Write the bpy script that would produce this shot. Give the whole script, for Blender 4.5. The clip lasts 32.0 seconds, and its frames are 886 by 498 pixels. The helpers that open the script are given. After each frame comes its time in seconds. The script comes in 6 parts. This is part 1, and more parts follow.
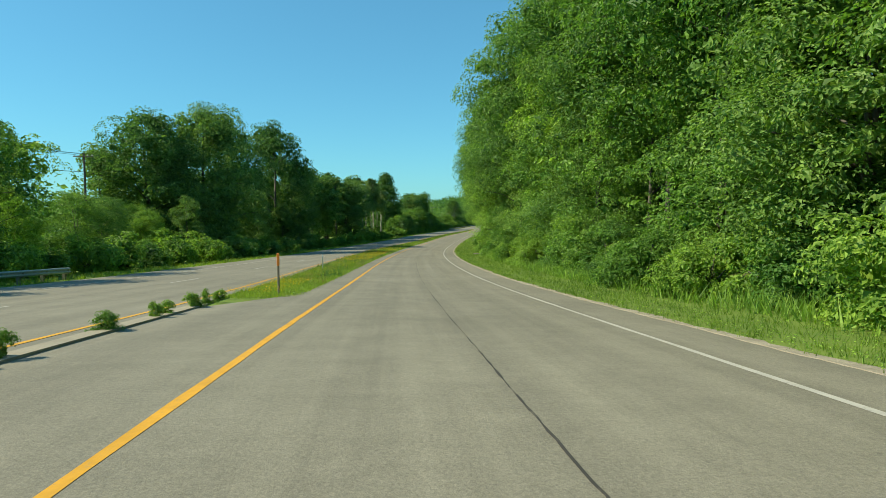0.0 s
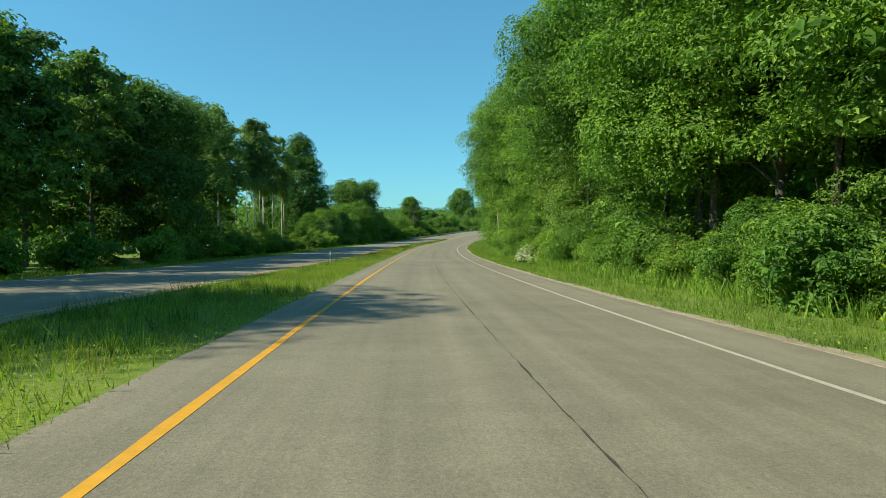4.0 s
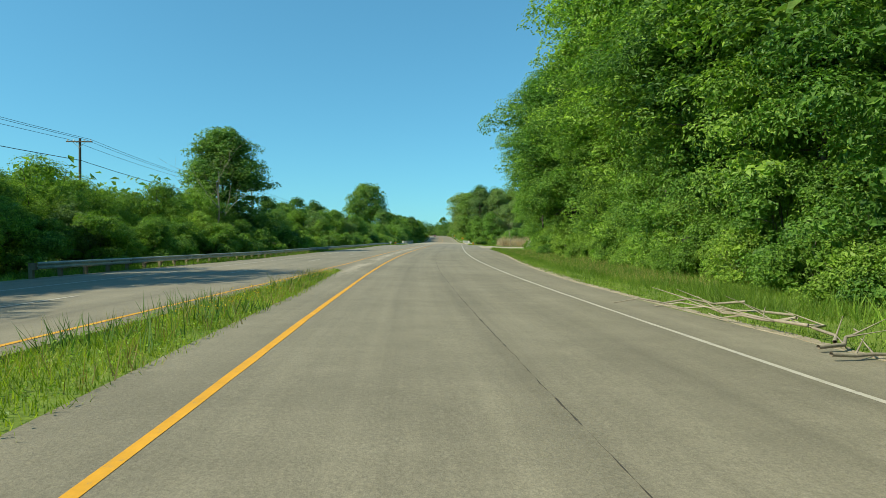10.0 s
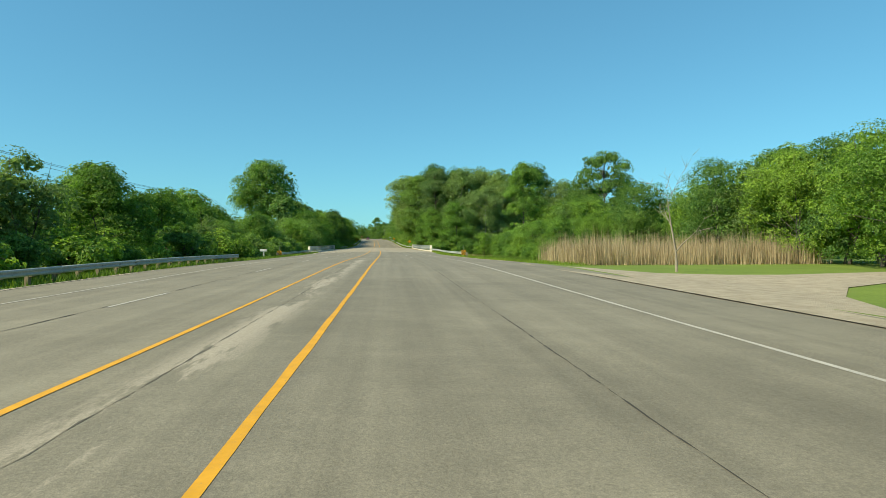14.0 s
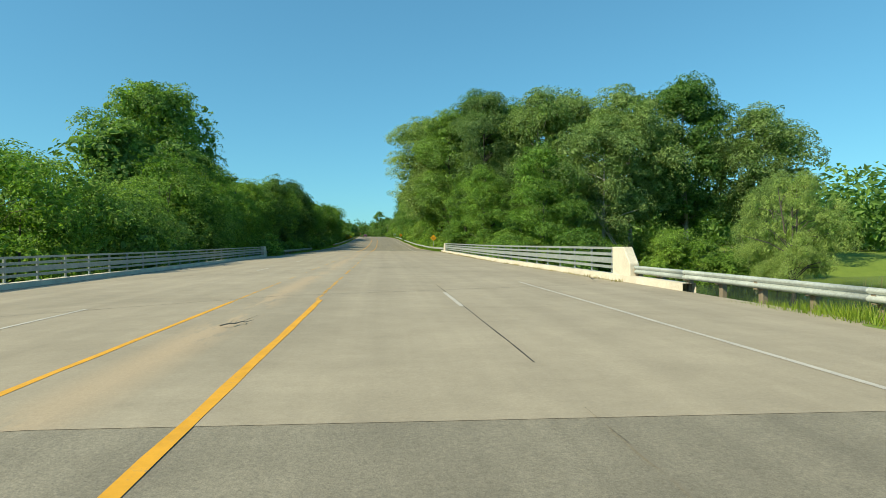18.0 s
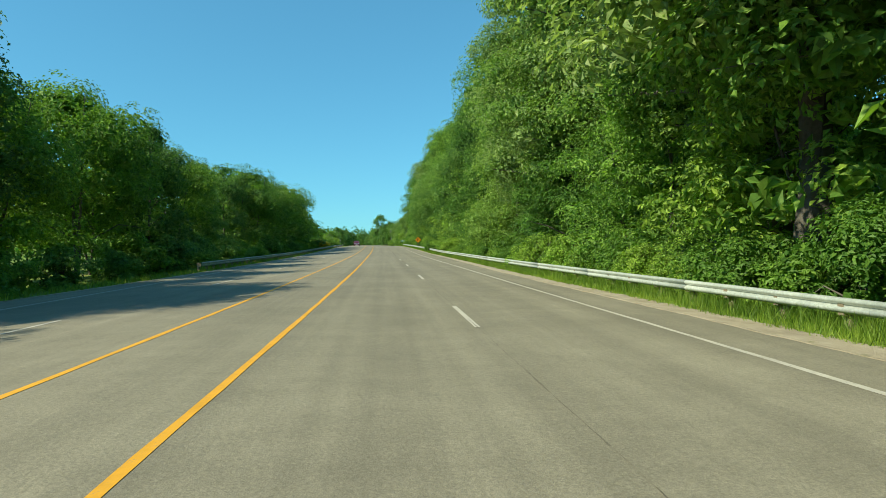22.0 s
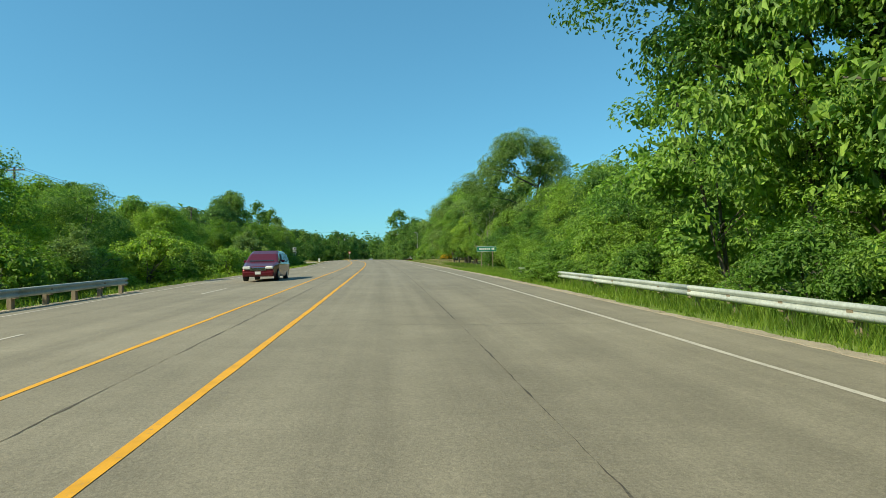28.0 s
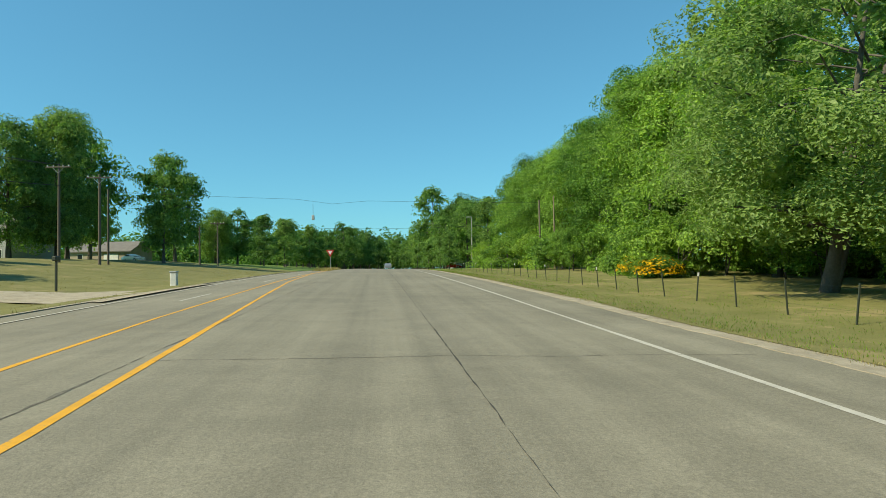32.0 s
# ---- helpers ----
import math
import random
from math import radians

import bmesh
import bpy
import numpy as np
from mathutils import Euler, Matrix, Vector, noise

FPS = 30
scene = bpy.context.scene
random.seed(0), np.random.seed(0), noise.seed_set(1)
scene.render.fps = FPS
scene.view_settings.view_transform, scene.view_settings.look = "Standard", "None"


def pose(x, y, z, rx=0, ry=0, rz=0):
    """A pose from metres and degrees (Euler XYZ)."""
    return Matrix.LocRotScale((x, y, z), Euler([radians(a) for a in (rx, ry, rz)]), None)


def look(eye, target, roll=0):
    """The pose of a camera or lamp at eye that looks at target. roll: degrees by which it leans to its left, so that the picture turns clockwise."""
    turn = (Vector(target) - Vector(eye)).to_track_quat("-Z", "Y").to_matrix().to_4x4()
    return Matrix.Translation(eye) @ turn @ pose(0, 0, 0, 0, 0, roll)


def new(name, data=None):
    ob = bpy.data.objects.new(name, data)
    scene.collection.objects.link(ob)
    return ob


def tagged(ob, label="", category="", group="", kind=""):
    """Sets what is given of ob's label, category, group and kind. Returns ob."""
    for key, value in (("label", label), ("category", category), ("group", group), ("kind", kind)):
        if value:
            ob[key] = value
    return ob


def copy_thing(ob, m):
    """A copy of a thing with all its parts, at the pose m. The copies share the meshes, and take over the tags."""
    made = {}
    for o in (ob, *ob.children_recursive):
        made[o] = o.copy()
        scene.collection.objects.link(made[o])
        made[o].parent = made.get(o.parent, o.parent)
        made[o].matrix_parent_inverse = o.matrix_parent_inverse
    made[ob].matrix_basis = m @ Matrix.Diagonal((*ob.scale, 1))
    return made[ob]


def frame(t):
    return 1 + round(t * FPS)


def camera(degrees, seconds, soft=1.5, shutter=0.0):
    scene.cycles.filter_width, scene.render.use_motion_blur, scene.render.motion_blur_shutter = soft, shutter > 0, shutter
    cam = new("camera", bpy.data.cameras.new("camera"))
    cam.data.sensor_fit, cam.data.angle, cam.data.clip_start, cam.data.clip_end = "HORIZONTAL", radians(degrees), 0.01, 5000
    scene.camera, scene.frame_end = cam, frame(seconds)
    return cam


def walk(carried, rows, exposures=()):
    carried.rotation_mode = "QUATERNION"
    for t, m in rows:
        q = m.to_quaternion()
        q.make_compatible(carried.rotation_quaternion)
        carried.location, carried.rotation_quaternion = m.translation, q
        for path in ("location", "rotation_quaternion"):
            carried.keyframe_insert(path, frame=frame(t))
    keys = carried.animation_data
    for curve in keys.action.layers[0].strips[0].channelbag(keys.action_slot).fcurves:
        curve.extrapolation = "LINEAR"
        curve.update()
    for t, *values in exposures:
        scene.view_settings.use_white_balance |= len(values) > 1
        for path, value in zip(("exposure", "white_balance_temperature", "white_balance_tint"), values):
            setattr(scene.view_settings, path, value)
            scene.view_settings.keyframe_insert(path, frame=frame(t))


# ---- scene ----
cam = camera(74.0, 32.0, soft=0.6)
walk(cam, [
    (0.0, pose(-0.046, -0.028, 5.235, 86.09, 0.00, -4.28)),
    (0.5, pose(-0.245, 13.669, 4.228, 85.87, -0.01, -4.67)),
    (1.0, pose(-0.311, 27.391, 3.254, 86.65, -0.02, -5.08)),
    (1.5, pose(-0.235, 41.139, 2.410, 86.96, -0.02, -5.73)),
    (2.0, pose(0.036, 54.907, 1.652, 86.98, -0.03, -6.41)),
    (2.5, pose(0.510, 68.695, 0.939, 87.18, -0.04, -7.10)),
    (3.0, pose(1.238, 82.497, 0.267, 87.38, -0.05, -7.82)),
    (3.5, pose(2.367, 96.293, -0.340, 87.50, -0.06, -8.67)),
    (4.0, pose(3.692, 110.093, -0.874, 87.69, -0.07, -9.85)),
    (4.5, pose(5.277, 123.864, -1.366, 87.88, -0.08, -10.90)),
    (5.0, pose(7.033, 137.589, -1.809, 88.02, -0.09, -11.56)),
    (5.5, pose(8.935, 151.280, -2.224, 88.13, -0.10, -12.23)),
    (6.0, pose(10.969, 164.938, -2.604, 88.13, -0.12, -12.89)),
    (6.5, pose(13.119, 178.563, -2.937, 88.30, -0.12, -13.77)),
    (7.0, pose(15.426, 192.156, -3.176, 88.50, -0.13, -14.44)),
    (7.5, pose(17.911, 205.704, -3.367, 88.64, -0.14, -15.10)),
    (8.0, pose(20.603, 219.203, -3.550, 88.73, -0.14, -16.04)),
    (8.5, pose(23.378, 232.630, -3.723, 88.70, -0.15, -17.51)),
    (9.0, pose(26.606, 245.852, -3.896, 88.94, -0.15, -18.30)),
    (9.5, pose(29.976, 258.936, -4.058, 89.10, -0.15, -18.90)),
    (10.0, pose(33.504, 271.874, -4.133, 89.56, -0.16, -19.57)),
    (10.5, pose(37.027, 284.712, -4.098, 89.58, -0.17, -20.57)),
    (11.0, pose(40.842, 297.365, -4.023, 89.88, -0.17, -21.12)),
    (11.5, pose(44.685, 309.915, -3.905, 89.96, -0.17, -22.02)),
    (12.0, pose(48.659, 322.324, -3.769, 89.94, -0.17, -22.99)),
    (12.5, pose(52.907, 334.650, -3.625, 89.99, -0.10, -24.20)),
    (13.0, pose(57.364, 347.004, -3.475, 90.00, 0.01, -25.42)),
    (13.5, pose(62.025, 359.383, -3.333, 89.97, 0.10, -25.94)),
    (14.0, pose(66.841, 371.805, -3.199, 89.90, 0.18, -26.13)),
    (14.5, pose(71.752, 384.286, -3.039, 89.87, 0.26, -26.24)),
    (15.0, pose(76.683, 396.848, -2.839, 89.74, 0.33, -26.19)),
    (15.5, pose(81.584, 409.522, -2.680, 89.24, 0.40, -26.15)),
    (16.0, pose(86.387, 422.331, -2.639, 89.50, 0.46, -26.03)),
    (16.5, pose(91.273, 435.220, -2.641, 89.57, 0.52, -26.16)),
    (17.0, pose(96.192, 448.226, -2.617, 89.68, 0.59, -26.32)),
    (17.5, pose(101.154, 461.343, -2.568, 89.69, 0.66, -26.06)),
    (18.0, pose(106.090, 474.590, -2.467, 89.76, 0.72, -25.67)),
    (18.5, pose(110.936, 487.991, -2.328, 90.08, 0.76, -25.62)),
    (19.0, pose(115.766, 501.528, -2.214, 90.29, 0.79, -25.72)),
    (19.5, pose(120.709, 515.154, -2.119, 90.33, 0.83, -25.52)),
    (20.0, pose(125.691, 528.894, -1.989, 90.52, 0.87, -25.43)),
    (20.5, pose(130.622, 542.678, -1.821, 90.64, 0.90, -25.64)),
    (21.0, pose(135.590, 556.362, -1.667, 90.63, 0.93, -25.73)),
    (21.5, pose(140.604, 569.945, -1.527, 90.57, 0.97, -25.62)),
    (22.0, pose(145.591, 583.452, -1.320, 90.75, 1.00, -25.46)),
    (22.5, pose(150.483, 596.907, -1.030, 90.90, 1.01, -25.25)),
    (23.0, pose(155.292, 610.311, -0.716, 90.96, 1.02, -25.08)),
    (23.5, pose(159.982, 623.677, -0.383, 91.27, 1.03, -25.07)),
    (24.0, pose(164.608, 636.985, -0.038, 91.62, 1.04, -25.09)),
    (24.5, pose(169.286, 650.231, 0.322, 91.77, 1.06, -25.04)),
    (25.0, pose(173.979, 663.454, 0.713, 92.01, 1.08, -24.98)),
    (25.5, pose(178.642, 676.663, 1.167, 92.01, 1.10, -24.83)),
    (26.0, pose(183.289, 689.860, 1.638, 91.96, 1.13, -24.74)),
    (26.5, pose(187.911, 703.045, 2.099, 91.90, 1.18, -24.63)),
    (27.0, pose(192.481, 716.228, 2.552, 91.85, 1.23, -24.50)),
    (27.5, pose(196.992, 729.417, 2.994, 91.80, 1.29, -24.35)),
    (28.0, pose(201.445, 742.607, 3.423, 91.66, 1.35, -23.68)),
    (28.5, pose(205.874, 755.765, 3.806, 91.55, 1.32, -23.51)),
    (29.0, pose(210.232, 768.884, 4.145, 91.59, 1.28, -23.30)),
    (29.5, pose(214.509, 781.966, 4.452, 91.62, 1.25, -22.89)),
    (30.0, pose(218.667, 795.025, 4.725, 91.70, 1.22, -22.48)),
    (30.5, pose(222.691, 808.064, 5.018, 91.76, 1.17, -22.24)),
    (31.0, pose(226.589, 821.075, 5.344, 91.78, 1.12, -21.90)),
    (31.5, pose(230.353, 834.064, 5.677, 91.80, 1.07, -21.61)),
    (32.0, pose(234.016, 847.029, 6.005, 91.85, 1.03, -21.64)),
], exposures=[(0.0, 0.38, 6950, -3.0), (8.0, 0.40, 7000, -3.0), (13.0, 0.36, 7200, -2.0), (16.0, 0.36, 7750, 0.0), (17.5, 0.37, 7450, 0.0), (19.0, 0.29, 7050, 0.0), (20.0, 0.30, 7150, 0.0), (21.0, 0.36, 6650, -3.0), (22.0, 0.46, 6900, -6.0), (25.0, 0.44, 6900, -5.0), (30.0, 0.34, 7300, 0.0), (32.0, 0.34, 7300, -2.0)])

# ---- world, sun ----
SUN_AZ, SUN_EL = 95.0, 40.0          # degrees to the left of +y, and above the horizon
world = bpy.data.worlds.new("sky")
scene.world = world
world.use_nodes = True
wn = world.node_tree
wn.nodes.clear()
sky = wn.nodes.new("ShaderNodeTexSky")
sky.sky_type = "NISHITA"
sky.sun_disc = False
sky.sun_elevation, sky.sun_rotation = radians(SUN_EL), radians(-SUN_AZ)
sky.air_density, sky.dust_density, sky.ozone_density = 1.0, 0.2, 2.0
wbg = wn.nodes.new("ShaderNodeBackground")
wbg.inputs["Strength"].default_value = 0.14
wout = wn.nodes.new("ShaderNodeOutputWorld")
deep = wn.nodes.new("ShaderNodeHueSaturation")     # a clear, deep summer blue
deep.inputs["Saturation"].default_value = 1.0
soften = wn.nodes.new("ShaderNodeGamma")           # hazier, more even from zenith to horizon
soften.inputs[1].default_value = 0.65
tint = wn.nodes.new("ShaderNodeMix")
tint.data_type, tint.blend_type = "RGBA", "MULTIPLY"
tint.inputs[0].default_value = 1.0
tint.inputs[7].default_value = (0.53, 1.20, 1.62, 1)
wn.links.new(sky.outputs[0], soften.inputs[0])
wn.links.new(soften.outputs[0], deep.inputs["Color"])
wn.links.new(deep.outputs[0], tint.inputs[6])
wn.links.new(tint.outputs[2], wbg.inputs[0])
wn.links.new(wbg.outputs[0], wout.inputs[0])
sun = new("sun", bpy.data.lights.new("sun", "SUN"))
sun.data.energy, sun.data.angle, sun.data.color = 5.0, radians(0.5), (1.0, 0.89, 0.72)
sun_from = Vector((-math.sin(radians(SUN_AZ)) * math.cos(radians(SUN_EL)), math.cos(radians(SUN_AZ)) * math.cos(radians(SUN_EL)), math.sin(radians(SUN_EL))))
sun.matrix_world = look(sun_from * 100, (0, 0, 0))

# ---- the road's line: heading and height every 30 m ----
HEADING = [0.91, -0.34, -2.12, -4.16, -6.7, -8.04, -9.18, -11.07, -13.52, -15.38, -17.04, -19.46, -20.93, -21.17, -20.94, -20.41, -20.2, -19.6, -19.54, -20.15, -20.19, -19.72, -19.34, -19.45, -19.17, -18.68, -18.28, -17.69, -17.08, -15.85, -15.25]
LEVEL = [3.8, 1.59, -0.08, -1.55, -2.69, -3.63, -4.43, -4.85, -5.24, -5.61, -5.49, -5.19, -4.85, -4.55, -4.08, -4.1, -4.01, -3.71, -3.52, -3.17, -2.89, -2.26, -1.55, -0.77, 0.25, 1.23, 2.17, 2.91, 3.5, 4.24, 4.97]
START = [1.273, -0.001]
S_LOW, S_HIGH = -900, 2600
_s = np.arange(S_LOW, S_HIGH + 1, 1.0)
_knot = np.arange(len(HEADING)) * 30.0
_a = np.radians(np.interp(_s, _knot, HEADING) + np.where(_s < 0, -_s * 0.033 * (_s > -300) + 9.9 * (_s <= -300), 0))
_i0 = -S_LOW
_dx, _dy = -np.sin(_a), np.cos(_a)
_x = np.concatenate([[0], np.cumsum((_dx[1:] + _dx[:-1]) / 2)])
_y = np.concatenate([[0], np.cumsum((_dy[1:] + _dy[:-1]) / 2)])
_x, _y = _x - _x[_i0] + START[0], _y - _y[_i0] + START[1]
_z = np.interp(_s, _knot, LEVEL)
_k = np.ones(25) / 25
_z = np.where((_s > 12) & (_s < 888), np.convolve(np.pad(_z, 12, mode="reflect", reflect_type="odd"), _k, "valid"), _z)
_e = np.clip(_s - 900, 0, 90)
_z = _z + 0.026 * _e * (1 - _e / 180) - np.where(_s < 0, 0.042 * np.clip(_s, -150, 0), 0)


def bump(v, a, b, c, d):
    """0 below a, rising to 1 from b to c, 0 past d."""
    up = np.clip((v - a) / (b - a), 0, 1)
    down = np.clip((d - v) / (d - c), 0, 1)
    m = np.minimum(up, down)
    return m * m * (3 - 2 * m)


def pave_right(s):
    return np.interp(s, [-50, 250, 280, 300, 318, 338, 360, 383, 420, 432, 446, 466, 482, 495, 590, 612, 640, 670, 700, 790, 880, 1000], [5.0, 5.1, 5.3, 5.5, 6.4, 7.6, 8.2, 8.4, 8.6, 7.4, 6.5, 6.0, 6.2, 7.4, 7.0, 5.0, 4.9, 5.5, 5.4, 5.1, 5.2, 5.5])


def pave_left(s):
    return np.interp(s, [-50, 290, 330, 495, 590, 640, 830, 860, 1000], [-18.0, -17.8, -15.4, -15.4, -15.4, -13.4, -13.2, -11.6, -11.4])


def median_right(s):
    return np.interp(s, [-50, 17.5, 19.5, 292, 304], [-6.45, -6.45, -4.45, -4.5, -5.1])


def median_left(s):
    return np.interp(s, [-50, 16, 22, 97, 130, 177, 260, 292, 304], [-6.75, -6.75, -7.0, -9.5, -9.0, -8.0, -7.7, -6.2, -5.35])


def lie(s, d):
    """Height of the made ground across the road, from the crown line."""
    s, d = np.broadcast_arrays(np.asarray(s, float), np.asarray(d, float))
    left = np.interp(s, [260, 330], [0.0, 0.02])
    h = np.where(d > -4.6, -0.02 * np.minimum(d + 4.6, 12), -left * np.minimum(-4.6 - d, 12))
    er, el = pave_right(s), pave_left(s)
    h = h - 0.07 * np.clip(d - er, 0, 4) - 0.07 * np.clip(el - d, 0, 4)
    wood = bump(s, -200, -60, 350, 400)
    h = h + wood * 0.05 * np.clip(d - 13, 0, 60)
    h = h + bump(s, 880, 940, 1200, 1400) * (0.10 * np.clip(-d - 14, 0, 26) + 0.02 * np.clip(d - 9, 0, 40))
    return h


def land(s, d):
    """Height of the natural ground: as lie(), with the river valley."""
    d = np.asarray(d, float)
    h = lie(s, d)
    wide = np.clip((np.abs(d + 4.6) - 14) / 40, 0, 1) * 26
    v = bump(np.asarray(s, float), 500 - wide, 530 - wide, 560 + wide * 0.3, 586 + wide * 0.3)
    side = 0.35 * bump(np.asarray(s, float), 430, 500, 600, 660) * np.clip((np.abs(d + 4.6) - 13) / 10, 0, 1) * 4
    return h - np.maximum(5.6 * v, side)


def at(s, d, h=0.0, base=None):
    """World places for road coordinates: metres along, metres right of the lane seam, metres above the ground there."""
    s, d, h = np.broadcast_arrays(np.asarray(s, float), np.asarray(d, float), np.asarray(h, float))
    x, y, z, a = np.interp(s, _s, _x), np.interp(s, _s, _y), np.interp(s, _s, _z), np.interp(s, _s, _a)
    g = (base or lie)(s, d)
    return np.stack([x + d * np.cos(a), y + d * np.sin(a), z + g + h], -1)


def heading(s):
    return float(np.degrees(np.interp(s, _s, _a)))


def spot(s, d, h=0.0, turn=0.0, scale=1.0, base=None, flat=1.0):
    """A pose on the ground beside the road; turn 0 faces back down the road (local -y towards the oncoming camera)."""
    p = at(s, d, h, base or land)
    return pose(float(p[0]), float(p[1]), float(p[2]), 0, 0, heading(s) + turn) @ Matrix.Diagonal((scale * flat, scale * flat, scale, 1))


# ---- materials ----
def material(name):
    m = bpy.data.materials.new(name)
    m.use_nodes = True
    nt = m.node_tree
    return m, nt, nt.nodes["Principled BSDF"]


def noise_node(nt, scale, detail=4.0, rough=0.6, coords="Object", stretch=None):
    co = nt.nodes.new("ShaderNodeTexCoord")
    n = nt.nodes.new("ShaderNodeTexNoise")
    n.inputs["Scale"].default_value, n.inputs["Detail"].default_value, n.inputs["Roughness"].default_value = scale, detail, rough
    link = co.outputs[coords]
    if stretch:
        mp = nt.nodes.new("ShaderNodeMapping")
        mp.inputs["Scale"].default_value = stretch
        nt.links.new(link, mp.inputs["Vector"])
        link = mp.outputs[0]
    nt.links.new(link, n.inputs["Vector"])
    return n


def ramp(nt, fac, stops):
    r = nt.nodes.new("ShaderNodeValToRGB")
    for i, (p, c) in enumerate(stops):
        e = r.color_ramp.elements[i] if i < 2 else r.color_ramp.elements.new(p)
        e.position, e.color = p, (*c, 1) if len(c) == 3 else c
    nt.links.new(fac, r.inputs[0])
    return r.outputs[0]


def mix(nt, kind, fac, a, b):
    n = nt.nodes.new("ShaderNodeMix")
    n.data_type, n.blend_type = "RGBA", kind
    for sock, v in ((n.inputs[0], fac), (n.inputs[6], a), (n.inputs[7], b)):
        if hasattr(v, "links"):
            nt.links.new(v, sock)
        else:
            sock.default_value = v if isinstance(v, float) else (*v, 1)
    return n.outputs[2]


def relief(nt, bsdf, height, strength, distance=0.02):
    b = nt.nodes.new("ShaderNodeBump")
    b.inputs["Strength"].default_value, b.inputs["Distance"].default_value = strength, distance
    nt.links.new(height, b.inputs["Height"])
    nt.links.new(b.outputs[0], bsdf.inputs["Normal"])


def surface(name, dark, light, big=0.4, fine=30.0, rough=0.9, bump_by=0.3, metal=0.0, stretch=None, stain=None):
    """A two-scale mottled surface: large patches between two colours, fine grain over it, relief from the grain."""
    m, nt, b = material(name)
    n1, n2 = noise_node(nt, big, 5, 0.65, stretch=stretch), noise_node(nt, fine, 3, 0.7)
    col = ramp(nt, n1.outputs[0], [(0.3, dark), (0.7, light)])
    col = mix(nt, "OVERLAY", 0.45, col, ramp(nt, n2.outputs[0], [(0.25, (0.25, 0.25, 0.25)), (0.75, (0.75, 0.75, 0.75))]))
    if stain:
        n3 = noise_node(nt, stain[0], 6, 0.7)
        col = mix(nt, "MIX", ramp(nt, n3.outputs[0], [(stain[2], (0, 0, 0)), (stain[2] + 0.12, (1, 1, 1))]), col, stain[1])
    nt.links.new(col, b.inputs["Base Color"])
    b.inputs["Roughness"].default_value, b.inputs["Metallic"].default_value = rough, metal
    relief(nt, b, n2.outputs[0], bump_by)
    return m


def paint_mat(name, color, rough=0.5, metal=0.0, wear=None, wear_scale=14.0):
    m, nt, b = material(name)
    n1 = noise_node(nt, 3.0, 6, 0.7)
    c2 = tuple(v * 0.78 for v in color)
    col = ramp(nt, n1.outputs[0], [(0.3, c2), (0.65, color)])
    if wear:
        n2 = noise_node(nt, wear_scale, 8, 0.8)
        col = mix(nt, "MIX", ramp(nt, n2.outputs[0], [(wear[1], (0, 0, 0)), (wear[1] + 0.1, (1, 1, 1))]), col, wear[0])
    nt.links.new(col, b.inputs["Base Color"])
    b.inputs["Roughness"].default_value, b.inputs["Metallic"].default_value = rough, metal
    return m


def leaf_mat(name, color, bright, glow=0.35, vary=0.5):
    """Leaves: colour varies by leaf, by tree and by patch; some light passes through."""
    m, nt, b = material(name)
    geo, info = nt.nodes.new("ShaderNodeNewGeometry"), nt.nodes.new("ShaderNodeObjectInfo")
    n = noise_node(nt, 0.35, 3)
    add = nt.nodes.new("ShaderNodeMath")
    add.operation = "MULTIPLY_ADD"
    nt.links.new(geo.outputs["Random Per Island"], add.inputs[0])
    add.inputs[1].default_value = vary
    nt.links.new(n.outputs[0], add.inputs[2])
    col = ramp(nt, add.outputs[0], [(0.30, tuple(v * 0.62 for v in color)), (0.62, color), (1.0, tuple(v * 1.1 for v in bright))])
    fine = noise_node(nt, 7.0, 3, 0.7)
    col = mix(nt, "MULTIPLY", 0.75, col, ramp(nt, fine.outputs[0], [(0.36, (0.65, 0.68, 0.6)), (0.62, (1.2, 1.2, 1.15))]))
    hue = nt.nodes.new("ShaderNodeHueSaturation")
    mr = nt.nodes.new("ShaderNodeMapRange")
    nt.links.new(info.outputs["Random"], mr.inputs[0])
    mr.inputs[3].default_value, mr.inputs[4].default_value = 0.482, 0.515
    mv = nt.nodes.new("ShaderNodeMapRange")
    nt.links.new(info.outputs["Random"], mv.inputs[0])
    mv.inputs[3].default_value, mv.inputs[4].default_value = 1.25, 0.72
    nt.links.new(mr.outputs[0], hue.inputs["Hue"])
    nt.links.new(mv.outputs[0], hue.inputs["Value"])
    nt.links.new(col, hue.inputs["Color"])
    nt.links.new(hue.outputs[0], b.inputs["Base Color"])
    b.inputs["Roughness"].default_value = 0.55
    b.inputs["Specular IOR Level"].default_value = 0.3
    tr = nt.nodes.new("ShaderNodeBsdfTranslucent")
    nt.links.new(mix(nt, "MULTIPLY", 1.0, hue.outputs[0], (1.55, 1.65, 0.8)), tr.inputs[0])
    mx = nt.nodes.new("ShaderNodeMixShader")
    mx.inputs[0].default_value = glow
    nt.links.new(b.outputs[0], mx.inputs[1])
    nt.links.new(tr.outputs[0], mx.inputs[2])
    nt.links.new(mx.outputs[0], nt.nodes["Material Output"].inputs[0])
    return m


